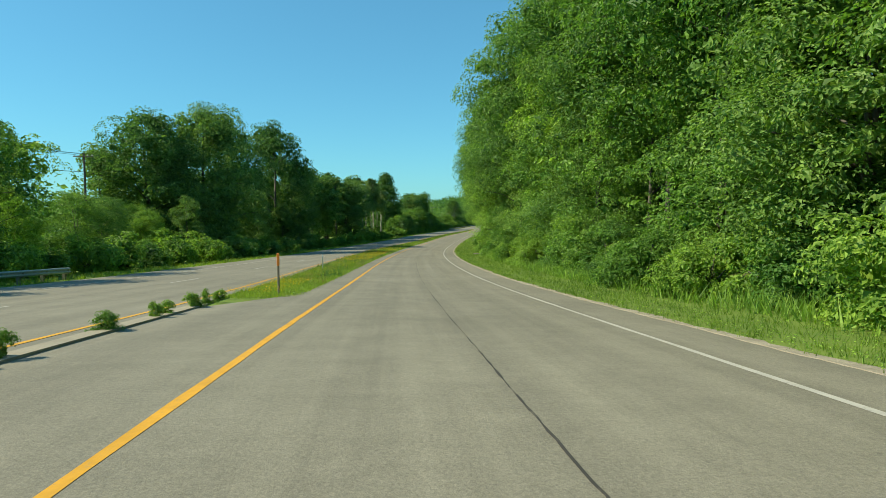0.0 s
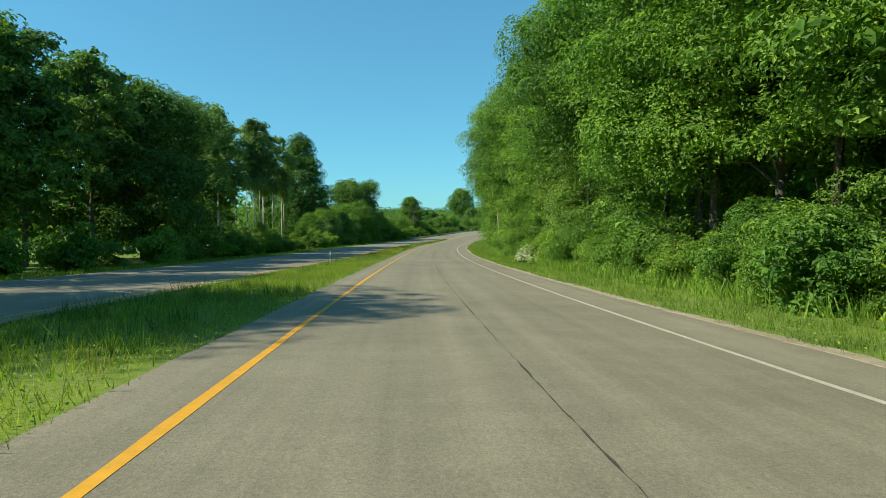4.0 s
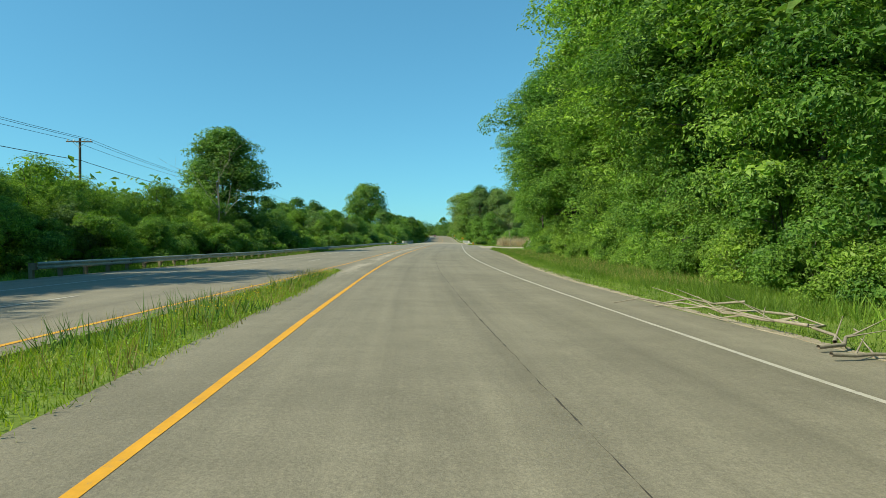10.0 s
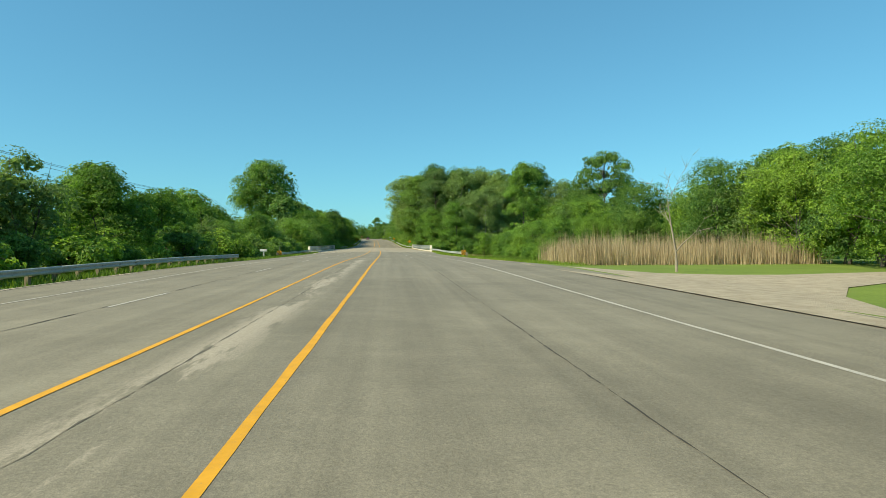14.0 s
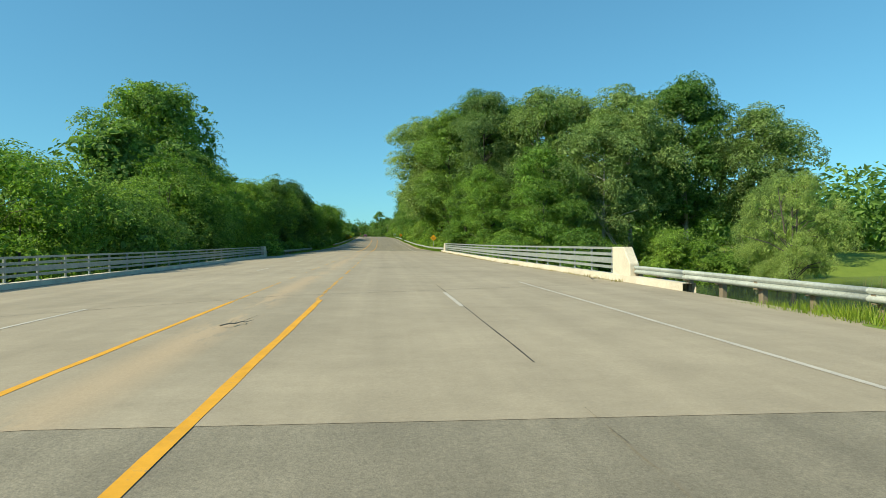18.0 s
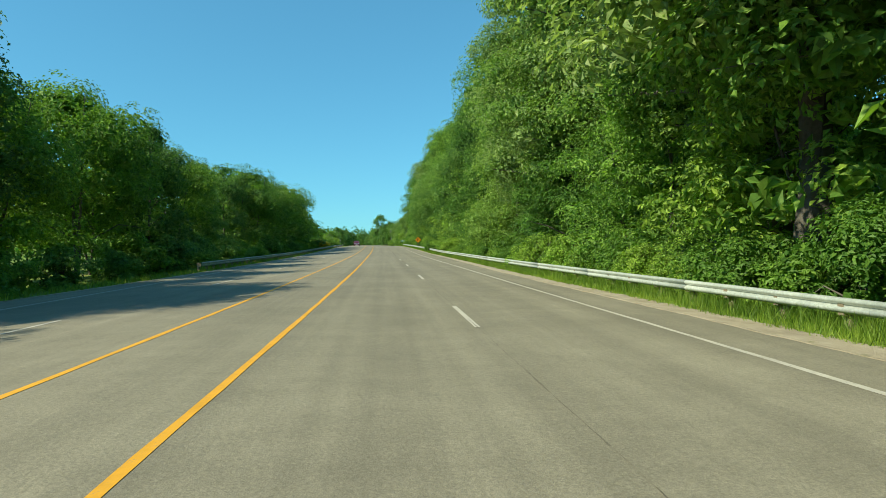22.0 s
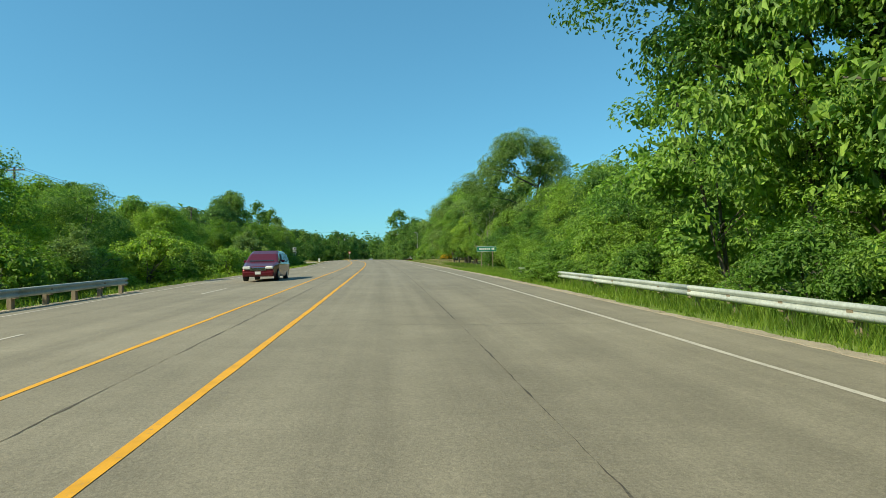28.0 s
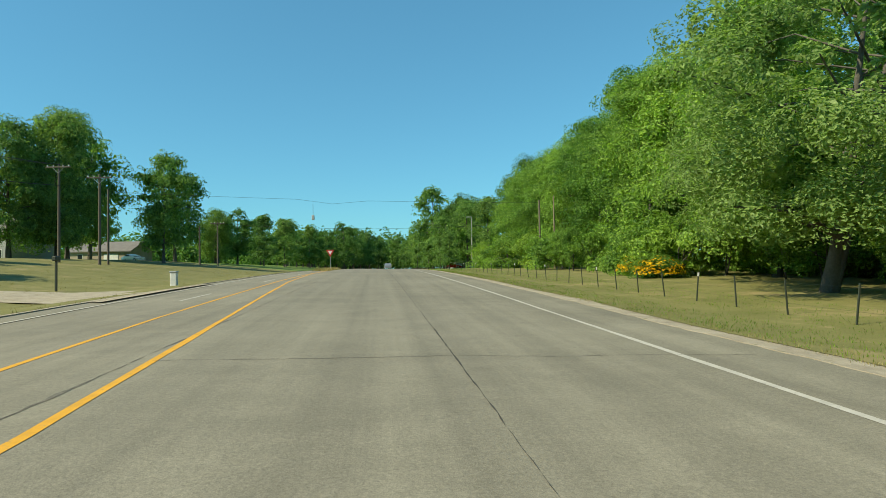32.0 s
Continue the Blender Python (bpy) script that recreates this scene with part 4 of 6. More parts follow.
row(box_elder, 490, 511, 4.4, 30, 6.4, 2.0, 0.15)
row(box_elder + dark[:1], 452, 494, 6, 42, 8.0, 4.0)
row(tall_bush, 484, 508, 4.6, 22.5, 3.6, 1.0, 0.25)
row(bush, 450, 480, 2.6, 18.2, 2.0, 0.6, 0.25)
sapling[0].put(488, 15.6, 4.5, 30, 5.2)
bush[0].put(497, 17.5, 2.6, 70, 3.2)
bush[1].put(476, 16.5, 2.4, 110, 3.4)
row(maple + sapling, 618, 800, 6.0, 13.4, 13, 1.6, 0.25)
row(tall_maple + near_poplar, 650, 797, 8.0, 14.6, 25.5, 1.3, 0.1)
row(oak, 660, 796, 15, 29, 27, 3.0)
row(ivy + bush[:1], 596, 816, 3.0, lambda s: np.interp(s, [596, 640], [10.6, 9.2]), 2.1, 0.6, 0.35)
stand(maple + tall_maple[1:], [(770, 12.5, 19, 11), (783, 12.0, 22, 10.5), (793, 13.2, 24, 10)])
stand(ivy, [(708.5, 6.55, 1.6, 2.5), (711, 7.6, 1.5, 3.0), (803.5, 7.2, 1.3, 3.2), (806, 7.4, 1.2, 2.8)])
# the right-hand opening with the field track
row(scrub + far_dark[:1], 374, 455, 5, 40, 9, 6.0, 0.25)
row(oak + far_dark, 376, 470, 8, 60, 15, 8.0)
row(box_elder, 408, 456, 5, 33, 10, 3.0, 0.2)
maple[1].put(376, 17.0, 15, 50, 10)
maple[2].put(382, 20.5, 19, 90, 9)
row(box_elder + sapling, 374, 400, 4.5, 21.5, 6.5, 1.5, 0.2)
row(bush, 370, 399, 3.0, 17.6, 2.4, 1.0, 0.3)
row(box_elder, 384, 402, 5, 29, 9.0, 3.0, 0.2)
# crest
row(bush + [scrub[1]], 800, 880, 3.0, -18.0, 3.0, 1.2, 0.3)
row(box_elder, 800, 900, 6, -28, 8.0, 3.0)
row(scrub + box_elder, 862, 896, 3.6, -19.2, 7.0, 1.2)
row(bush, 860, 893, 2.4, -16.6, 2.2, 0.8)
row(scrub + far_dark, 810, 940, 7, -42, 11, 5.0)
willow[0].put(849, 17.4, 16.8, 0, 18)
row(sapling, 806, 846, 4.0, 15, 7.0, 1.2)
row(tall_bush, 806, 831, 3.2, 12.4, 4.4, 0.8, 0.25)
row(box_elder + maple[:1], 806, 846, 4.4, 20, 9.2, 1.5, 0.15)
row(bush, 806, 826, 3.0, 10.6, 1.6, 0.5, 0.3)
row(crab, 852, 874, 3.6, 13.6, 7.4, 1.2, wide=5.6)
stand(crab, [(877, 13.0, 9.6, 7.0), (881, 15.0, 10.6, 7.5), (885, 13.6, 10.2, 7.0), (889, 17.5, 9.4, 7.0)])
row(tall_bush + crab, 836, 844, 2.3, 12.6, 4.2, 0.6, 0.25)
row(crab + sapling[:1], 840, 870, 2.8, 13.2, 6.6, 0.9, 0.2)
row(shrub, 850, 930, 2.6, 27, 3.0, 1.5)
row(maple[2:] + dark[:1], 850, 925, 7, 37, 13, 3.0)
row(scrub + dark[:1], 846, 930, 6, 30, 6, 2.0)
willow[1].put(906.5, 17.6, 14.0, 120, 17)
row(scrub + sapling, 896, 925, 3.2, 22, 6.5, 1.5, 0.2)
row(maple[:2] + tall_maple[1:], 918, 1000, 6, 26, 18.5, 3.0)
row(oak + far_dark, 925, 1010, 8, 36, 20, 4.0)
row(sapling + bush, 922, 1010, 4, 20, 4.5, 1.5)
row(oak + far_dark, 1010, 1300, 11, 21, 18, 4.0)
row(far_dark, 1010, 1300, 9, 15, 8, 3.0)
row(oak + far_dark, 1040, 1300, 11, -34, 14, 6.0)
stand(big_oak + oak, [(963, -47, 18, 11), (968, -43.8, 20.5, 12), (973, -45, 21.5, 11), (984, -47, 20, 12), (1010, -42.4, 22, 13), (1022, -37.5, 12.5, 10), (1034, -40, 11, 10), (950, -52, 14, 11), (996, -60, 17, 14), (974, -32.2, 16.4, 8), (1000, 29.5, 22.5, 13), (1040, 22, 20, 13), (1080, 17.5, 28, 16)])
row(oak + far_dark, 1130, 1330, 7, -22, 19, 16.0)
row(oak + far_dark, 1230, 1330, 9, 5, 21, 30.0)


def far_woods(name, places, high, deep, count, seed, label, leaf=0.75):
    """A distant belt of woodland: lumpy clumps of leaf sprays along a line."""
    rnd = np.random.RandomState(seed)
    pl = np.array(places, float)
    n = len(pl) * 15
    q = rnd.rand(n) * (len(pl) - 1)
    i0 = q.astype(int)
    sd = pl[i0] * (1 - (q - i0))[:, None] + pl[np.minimum(i0 + 1, len(pl) - 1)] * (q - i0)[:, None]
    hh = high * (0.55 + 0.6 * rnd.rand(n))
    base = at(sd[:, 0] + rnd.randn(n) * deep * 0.4, sd[:, 1] + rnd.randn(n) * deep * 0.4, 0, land)
    which = rnd.randint(0, n, count)
    d = rnd.randn(count, 3)
    d /= np.linalg.norm(d, axis=1, keepdims=True)
    wide = 7.0
    p = base[which] + d * np.stack([np.full(count, wide), np.full(count, wide), hh[which] * 0.5], 1) * (0.7 + 0.35 * rnd.rand(count, 1))
    p[:, 2] += hh[which] * 0.5
    nr = d + rnd.randn(count, 3) * 0.5 + np.array([0, 0, 0.4])
    nr /= np.linalg.norm(nr, axis=1, keepdims=True)
    v, f = kites(rnd, p, nr, leaf * 1.3)
    return tagged(new(name, mesh_from(name, v, f, LEAF_OAK)), label, "woodland", kind="stuff")


far_woods("far_woods", [(s, 95 + 75 * float(bump(s, 430, 490, 560, 600))) for s in range(330, 860, 20)], 17, 30, 60000, 1, "distant belt of green woodland beyond the river meadow")
far_woods("far_woods", [(s, -85) for s in range(-60, 960, 20)], 14, 30, 70000, 2, "distant belt of green woodland behind the power line", 0.6)
far_woods("far_woods", [(1330 + abs(d) * 0.2, d) for d in range(-260, 200, 14)], 29, 36, 70000, 3, "distant wooded rise at the end of the road", 1.25)

far_woods("far_woods", [(s, 58) for s in range(-60, 370, 20)], 18, 26, 45000, 4, "deep green woodland behind the roadside maples")
far_woods("far_woods", [(s, 58) for s in range(640, 900, 20)], 18, 26, 30000, 5, "deep green woodland behind the roadside maples")
far_woods("far_woods", [(s, -155) for s in range(240, 980, 20)], 16, 30, 30000, 6, "distant woodland across the fields", 1.1)

# ---- guardrails ----
BEAM = [(0.0, 0.155), (-0.05, 0.135), (-0.08, 0.10), (-0.08, 0.06), (-0.015, 0.02), (-0.015, -0.02), (-0.08, -0.06), (-0.08, -0.10), (-0.05, -0.135), (0.0, -0.155)]


def beam_mesh(points, side, mid):
    """A pressed steel beam along points; side +1 has its face towards lower d (rail right of the road)."""
    vs, fs = [], []
    k = len(BEAM)
    for (s, d) in points:
        for off, up in BEAM + [(o + 0.012, u) for o, u in reversed(BEAM)]:
            vs.append(at(s, d + off * side, mid + up))
    m = 2 * k
    for i in range(len(points) - 1):
        for j in range(m):
            j2 = (j + 1) % m
            q = (i * m + j, i * m + j2, (i + 1) * m + j2, (i + 1) * m + j)
            fs.append(q if side > 0 else q[::-1])
    fs.append(tuple(range(m)))
    fs.append(tuple(range((len(points) - 1) * m, len(points) * m))[::-1])
    return mesh_from("beam", vs, fs, STEEL, True)


def guardrail(s0, s1, d, side, label, mid=0.53):
    """Beams of four post bays each on timber posts with blocks."""
    f = d if callable(d) else (lambda s: d)
    rail = thing("guardrail", Matrix(), label, "guardrail", group="guardrails along the highway")
    n = int(round((s1 - s0) / 1.905))
    post = None
    for i in range(0, n, 4):
        a, b = s0 + i * 1.905, min(s0 + (i + 4) * 1.905, s1) + 0.12
        ss = np.linspace(a, b, 5)
        part("beam", beam_mesh([(v, float(f(v)) + side * (0.0 if (i // 4) % 2 else 0.004)) for v in ss], side, mid), STEEL, rail)
    for i in range(n + 1):
        s = s0 + i * 1.905
        p = at(s, float(f(s)) + side * 0.20, -0.25, lie)
        if post is None:
            bm = boxed(0, 0, 0.42, 0.16, 0.18, 0.98, 0.012)
            box(bm, -0.14 * side, 0, mid + 0.22, 0.15, 0.15, 0.30, 0.01)
            post = part("post", bm, POST_WOOD, rail, "weathered timber post")
            ob = post
        else:
            ob = new("post", post.data)
            ob.parent = rail
            ob["label"] = "weathered timber post"
        ob.matrix_basis = pose(float(p[0]), float(p[1]), float(p[2]), rs.uniform(-1.5, 1.5), rs.uniform(-1.5, 1.5), heading(s))
    return rail


RAIL_LABEL = "galvanised steel guardrail on timber posts, grass growing round it"
guardrail(300, 437, lambda s: np.interp(s, [300, 330, 437], [-17.2, -16.7, -16.6]), -1, RAIL_LABEL)
guardrail(463, 502.5, lambda s: np.interp(s, [463, 503], [-17.4, -17.9]), -1, RAIL_LABEL)
guardrail(3, 34, -19.4, -1, RAIL_LABEL)
guardrail(574, 606, lambda s: np.interp(s, [573, 606], [-17.9, -15.6]), -1, RAIL_LABEL)
guardrail(650, 803, lambda s: np.interp(s, [650, 760, 803], [-14.9, -14.3, -13.2]), -1, RAIL_LABEL)
guardrail(455, 512, lambda s: np.interp(s, [455, 480, 512], [7.6, 7.8, 8.15]), 1, RAIL_LABEL)
guardrail(584, 811.4, lambda s: np.interp(s, [584, 600, 640, 780, 811], [8.15, 7.6, 6.7, 6.6, 7.2]), 1, "long galvanised guardrail, partly overgrown by vines")


# ---- bridge rails ----
def bridge_rail(s0, s1, d, side):
    rail = thing("bridge_railing", Matrix(), "grey steel bridge railing with four rails on a pale concrete kerb", "bridge railing", group="railings of the bridge")
    part("kerb", ribbon("kerb", s0 - 6, s1 + 5, 1.6, [d - 0.28 * (1 if side > 0 else 0.65), d + 0.28 * (0.65 if side > 0 else 1)], PALE_CONCRETE, 0.27, skirt=0.45, base=lambda s, dd: lie(s, np.full(np.shape(s), d))), PALE_CONCRETE, rail, "pale concrete kerb")
    for up, high, thick in ((1.36, 0.10, 0.12), (1.10, 0.12, 0.10), (0.83, 0.24, 0.08), (0.55, 0.12, 0.10)):
        ss = np.linspace(s0, s1, 13)
        for k in range(0, 12, 2):
            vs, fs = [], []
            a, b = ss[k] + 0.012, ss[k + 2] - 0.012
            for s in (a, (a + b) / 2, b):
                for o, u in ((-thick / 2, -high / 2), (thick / 2, -high / 2), (thick / 2, high / 2), (-thick / 2, high / 2)):
                    vs.append(at(s, d + o - side * 0.10, up + u, lambda q, w: lie(q, np.full(np.shape(q), d))))
            for i in (0, 1):
                for j in range(4):
                    fs.append((i * 4 + j, i * 4 + (j + 1) % 4, i * 4 + 4 + (j + 1) % 4, i * 4 + 4 + j))
            fs += [(3, 2, 1, 0), (8, 9, 10, 11)]
            part("rail", mesh_from("rail", vs, fs, RAIL_STEEL), RAIL_STEEL, rail)
    post = None
    n = int((s1 - s0) / 2.45)
    for i in range(n + 1):
        s = s0 + 0.5 + i * (s1 - s0 - 1.0) / n
        p = at(s, d, 0.26)
        if post is None:
            bm = boxed(0, 0, 0.57, 0.07, 0.13, 1.14, 0.008)
            box(bm, 0, 0, 0.02, 0.28, 0.26, 0.04)
            post = part("post", bm, RAIL_STEEL, rail)
            ob = post
        else:
            ob = new("post", post.data)
            ob.parent = rail
        ob.matrix_basis = pose(float(p[0]), float(p[1]), float(p[2]), 0, 0, heading(s))
    for s, way in ((s0 - 0.8, -1), (s1 + 0.8, 1)):
        p = at(s, d)
        bm = bmesh.new()
        outline = [(-0.8 * way, -0.3), (0.95 * way, -0.3), (0.95 * way, 0.75), (0.35 * way, 1.42), (-0.8 * way, 1.42)]
        lo = [bm.verts.new((-0.2, y, z)) for y, z in outline]
        hi = [bm.verts.new((0.2, y, z)) for y, z in outline]
        bm.faces.new(lo)
        bm.faces.new(hi[::-1])
        for i in range(5):
            bm.faces.new((lo[i], hi[i], hi[(i + 1) % 5], lo[(i + 1) % 5]))
        bmesh.ops.recalc_face_normals(bm, faces=bm.faces)
        bmesh.ops.bevel(bm, geom=list(bm.edges), offset=0.03, segments=1, affect="EDGES")
        part("end_block", bm, PALE_CONCRETE, rail, "pale concrete end block with sloped shoulder").matrix_basis = pose(float(p[0]), float(p[1]), float(p[2]), 0, 0, heading(s))
    return rail


bridge_rail(514, 582, 8.15, 1)
bridge_rail(504, 571.5, -17.9, -1)
# girders and abutments under the deck
for d in (-15.5, -11, -6.5, -2, 2.5, 6.3):
    tagged(new("girder", ribbon("girder", 512, 582, 10, [d - 0.25, d + 0.25], PALE_CONCRETE, -1.05, skirt=1.1, base=lambda s, q: np.full(np.shape(s), -0.3))), "concrete girder under the bridge deck", "bridge", kind="structure")
for s in (508, 586):
    p = at(s, -4.9, 0)
    tagged(part("abutment", boxed(0, 0, -3.6, 26, 2.5, 5.0, 0.05, pose(float(p[0]), float(p[1]), float(p[2]), 0, 0, heading(s))), PALE_CONCRETE), "concrete bridge abutment", "bridge", kind="structure")

# ---- signs ----
SIGN_YELLOW = paint_mat("sign_yellow", (0.85, 0.42, 0.015), 0.45)
SIGN_ORANGE = paint_mat("sign_orange", (0.85, 0.30, 0.01), 0.45)
SIGN_GREEN = paint_mat("sign_green", (0.01, 0.19, 0.11), 0.45)
SIGN_WHITE = paint_mat("sign_white", (0.75, 0.75, 0.72), 0.45)
SIGN_RED = paint_mat("sign_red", (0.55, 0.02, 0.02), 0.45)
SIGN_BLUE = paint_mat("sign_blue", (0.10, 0.30, 0.50), 0.45)
SIGN_BACK = surface("sign_aluminium", (0.40, 0.41, 0.41), (0.52, 0.53, 0.53), big=1.5, fine=10, rough=0.45, metal=0.6, bump_by=0.03)
BLACK = paint_mat("black_paint", (0.012, 0.012, 0.012), 0.5)
ORANGE_POST = paint_mat("orange_marker", (0.80, 0.22, 0.02), 0.55)


def plate(pts, thick=0.006, y=0.0):
    """A flat plate in the x-z plane facing -y."""
    bm = bmesh.new()
    f = [bm.verts.new((x, y, z)) for x, z in pts]
    b = [bm.verts.new((x, y + thick, z)) for x, z in pts]
    bm.faces.new(f)
    bm.faces.new(b[::-1])
    n = len(pts)
    for i in range(n):
        bm.faces.new((f[i], b[i], b[(i + 1) % n], f[(i + 1) % n]))
    bmesh.ops.recalc_face_normals(bm, faces=bm.faces)
    return bm


def rounded(w, h, r=0.05, cx=0.0, cz=0.0, turn=0.0):
    out = []
    for sx, sz, a0 in ((1, 1, 0), (-1, 1, 90), (-1, -1, 180), (1, -1, 270)):
        for k in range(4):
            a = radians(a0 + 30 * k)
            x, z = sx * (w / 2 - r) + r * math.cos(a), sz * (h / 2 - r) + r * math.sin(a)
            c, s = math.cos(radians(turn)), math.sin(radians(turn))
            out.append((cx + x * c - z * s, cz + x * s + z * c))
    return out


def words(text, size, x, z, y, mat, parent, squeeze=1.0):
    cu = bpy.data.curves.new("lettering", "FONT")
    cu.body, cu.size, cu.align_x, cu.align_y, cu.extrude, cu.offset = text, size, "CENTER", "CENTER", 0.001, 0.004
    tmp = new("lettering", cu)
    bpy.context.view_layer.update()
    me = bpy.data.meshes.new_from_object(tmp.evaluated_get(bpy.context.evaluated_depsgraph_get()))
    bpy.data.objects.remove(tmp)
    me.transform(Matrix.Translation((x, y, z)) @ Matrix.Rotation(radians(90), 4, "X") @ Matrix.Diagonal((squeeze, 1, 1, 1)))
    me.materials.clear()
    me.materials.append(mat)
    return part("lettering", me, mat, parent)


def sign_post(parent, height, x=0.0, steel=True):
    return part("post", boxed(x, 0.035, height / 2 - 0.2, 0.06, 0.045, height + 0.4, 0.006), SIGN_BACK if steel else POST_WOOD, parent)


def diamond(s, d, centre, side, face, label, turn=0.0):
    ob = thing("road_sign", spot(s, d, 0, turn, base=lie), label, "road sign")
    sign_post(ob, centre + 0.5)
    panel = part("panel", plate(rounded(side, side, 0.07, 0, centre, 45)), face, ob)
    ring = bmesh.new()
    for a in range(4):
        m = Matrix.Translation((0, -0.003, centre)) @ Matrix.Rotation(radians(45 + 90 * a), 4, "Y")
        box(ring, 0, 0, side / 2 - 0.035, side - 0.11, 0.003, 0.014, 0, m)
    part("border", ring, BLACK, panel)
    return ob, panel


ob, panel = diamond(606, 8.12, 2.46, 0.914, SIGN_YELLOW, "yellow diamond warning sign on a steel post behind the guardrail")
for k, text in enumerate(("LANE ENDS", "MERGE", "LEFT")):
    words(text, 0.145, 0, 2.35 + 0.14 - 0.165 * k, -0.004, BLACK, panel, 0.95)
ob, panel = diamond(733, 6.35, 2.05, 0.914, SIGN_ORANGE, "orange diamond lane-merge sign with black bars beside the guardrail", 6)
part("bar", plate([(-0.20, 1.78), (-0.09, 1.78), (-0.09, 2.34), (-0.20, 2.34)], 0.002, -0.003), BLACK, panel)
part("bent_bar", plate([(0.20, 1.76), (0.27, 1.76), (0.27, 1.95), (0.13, 2.14), (0.13, 2.34), (0.06, 2.34), (0.06, 2.12), (0.20, 1.93)], 0.002, -0.003), BLACK, panel)

ob = thing("street_name_sign", spot(834.5, 9.35, 0.5, -8), "wide green street name sign on two wooden posts in the grass", "street sign")
for x in (-0.55, 0.62):
    sign_post(ob, 1.95, x, False)
panel = part("panel", plate(rounded(2.05, 0.56, 0.04, 0, 1.72)), SIGN_GREEN, ob)
edge = bmesh.new()
for x, z, w, h in ((0, 1.98, 1.98, 0.02), (0, 1.46, 1.98, 0.02), (-0.99, 1.72, 0.02, 0.5), (0.99, 1.72, 0.02, 0.5)):
    box(edge, x, -0.003, z, w, 0.003, h)
part("border", edge, SIGN_WHITE, panel)
bars = bmesh.new()
for x, w in ((-0.68, 0.16), (-0.48, 0.16), (-0.28, 0.16), (-0.08, 0.16), (0.12, 0.10), (0.28, 0.16), (0.58, 0.13), (0.74, 0.13)):
    box(bars, x, -0.003, 1.72, w * 0.8, 0.003, 0.21)
part("lettering_bars", bars, SIGN_WHITE, panel)

ob = thing("stop_sign", spot(442, -19.8, -1.2, 0, base=lie), "red octagonal stop sign with white rim beside the side road", "stop sign")
sign_post(ob, 2.1)
for r, mat, y, nm in ((0.38, SIGN_WHITE, 0.0, "rim"), (0.345, SIGN_RED, -0.003, "face")):
    part(nm, plate([(r * math.cos(radians(22.5 + 45 * k)), 1.75 + r * math.sin(radians(22.5 + 45 * k))) for k in range(8)], 0.004, y), mat, ob)
words("STOP", 0.25, 0, 1.75, -0.008, SIGN_WHITE, ob, 0.9)

for s, d, sg in ((455, 7.35, 1), (463, -17.25, -1)):
    ob = thing("guardrail_end_marker", spot(s, d, 0, 0, base=lie), "yellow and black striped marker panel on the guardrail's end", "marker panel", "markers at guardrail ends")
    bm = boxed(0, 0.45, 0.58, 0.42, 0.9, 0.5, 0.03)
    part("end_terminal", bm, STEEL, ob, "galvanised steel terminal head")
    panel = part("panel", plate(rounded(0.6, 0.62, 0.03, 0, 0.6), 0.01, -0.02), SIGN_YELLOW, ob)
    for k in range(-2, 3):
        c = k * 0.2
        x0, x1 = -0.29, 0.29
        pts = [(x0, 0.6 + c + x0 * sg), (x1, 0.6 + c + x1 * sg), (x1, 0.6 + c + 0.1 + x1 * sg), (x0, 0.6 + c + 0.1 + x0 * sg)]
        lo, hi = 0.30, 0.90
        clip = []
        for i in range(4):
            (xa, za), (xb, zb) = pts[i], pts[(i + 1) % 4]
            for q in np.linspace(0, 1, 24, endpoint=False):
                x, z = xa + (xb - xa) * q, za + (zb - za) * q
                if lo <= z <= hi:
                    clip.append((x, z))
        if len(clip) > 3:
            part("stripe", plate(clip, 0.002, -0.024), BLACK, panel)
    part("reflector_rod", boxed(0, 0.3, 1.1, 0.03, 0.03, 0.7), SIGN_BACK, ob)

ob = thing("marker_post", spot(20.5, -5.3, 0, 0, base=lie), "slim weathered post with an orange top at the median's nose", "marker post")
part("post", boxed(0, 0, 0.5, 0.07, 0.06, 1.1, 0.01), POST_WOOD, ob)
part("orange_top", boxed(0, -0.004, 1.2, 0.085, 0.075, 0.42, 0.01), ORANGE_POST, ob, "orange sleeve")
for s, d, h in ((43, -6.9, 1.0), (96, -7.6, 1.0), (150, -7.2, 0.9)):
    ob = thing("delineator", spot(s, d, 0, 0, base=lie), "thin grey delineator post in the median grass", "marker post", "delineators")
    part("post", boxed(0, 0, h / 2, 0.05, 0.03, h + 0.2), SIGN_BACK, ob)
    part("reflector", boxed(0, -0.02, h - 0.08, 0.08, 0.015, 0.14), SIGN_WHITE, ob)

ob = thing("mailbox", spot(458, -18.4, 0, 4, base=lie), "white mailbox on a white post at the road's edge", "mailbox")
part("post", boxed(0, 0, 0.4, 0.16, 0.16, 1.0, 0.01), SIGN_WHITE, ob)
bm = boxed(-0.05, 0, 1.0, 0.85, 0.24, 0.18, 0.04)
rod(bm, (-0.47, 0, 1.09), (0.37, 0, 1.09), 0.12, sides=12)
part("box", bm, SIGN_WHITE, ob)
part("flag", boxed(0.2, -0.13, 1.22, 0.05, 0.01, 0.16), SIGN_RED, ob, "red flag")
ob = thing("small_sign", spot(449, -20.4, 0, 0, base=lie), "small white board on a short post in the grass", "sign")
part("post", boxed(0, 0.02, 0.45, 0.05, 0.04, 1.1), POST_WOOD, ob)
part("panel", plate(rounded(0.42, 0.5, 0.02, 0, 0.95), 0.02), SIGN_WHITE, ob)
part("bars", boxed(0, -0.003, 0.98, 0.28, 0.004, 0.16), BLACK, ob)

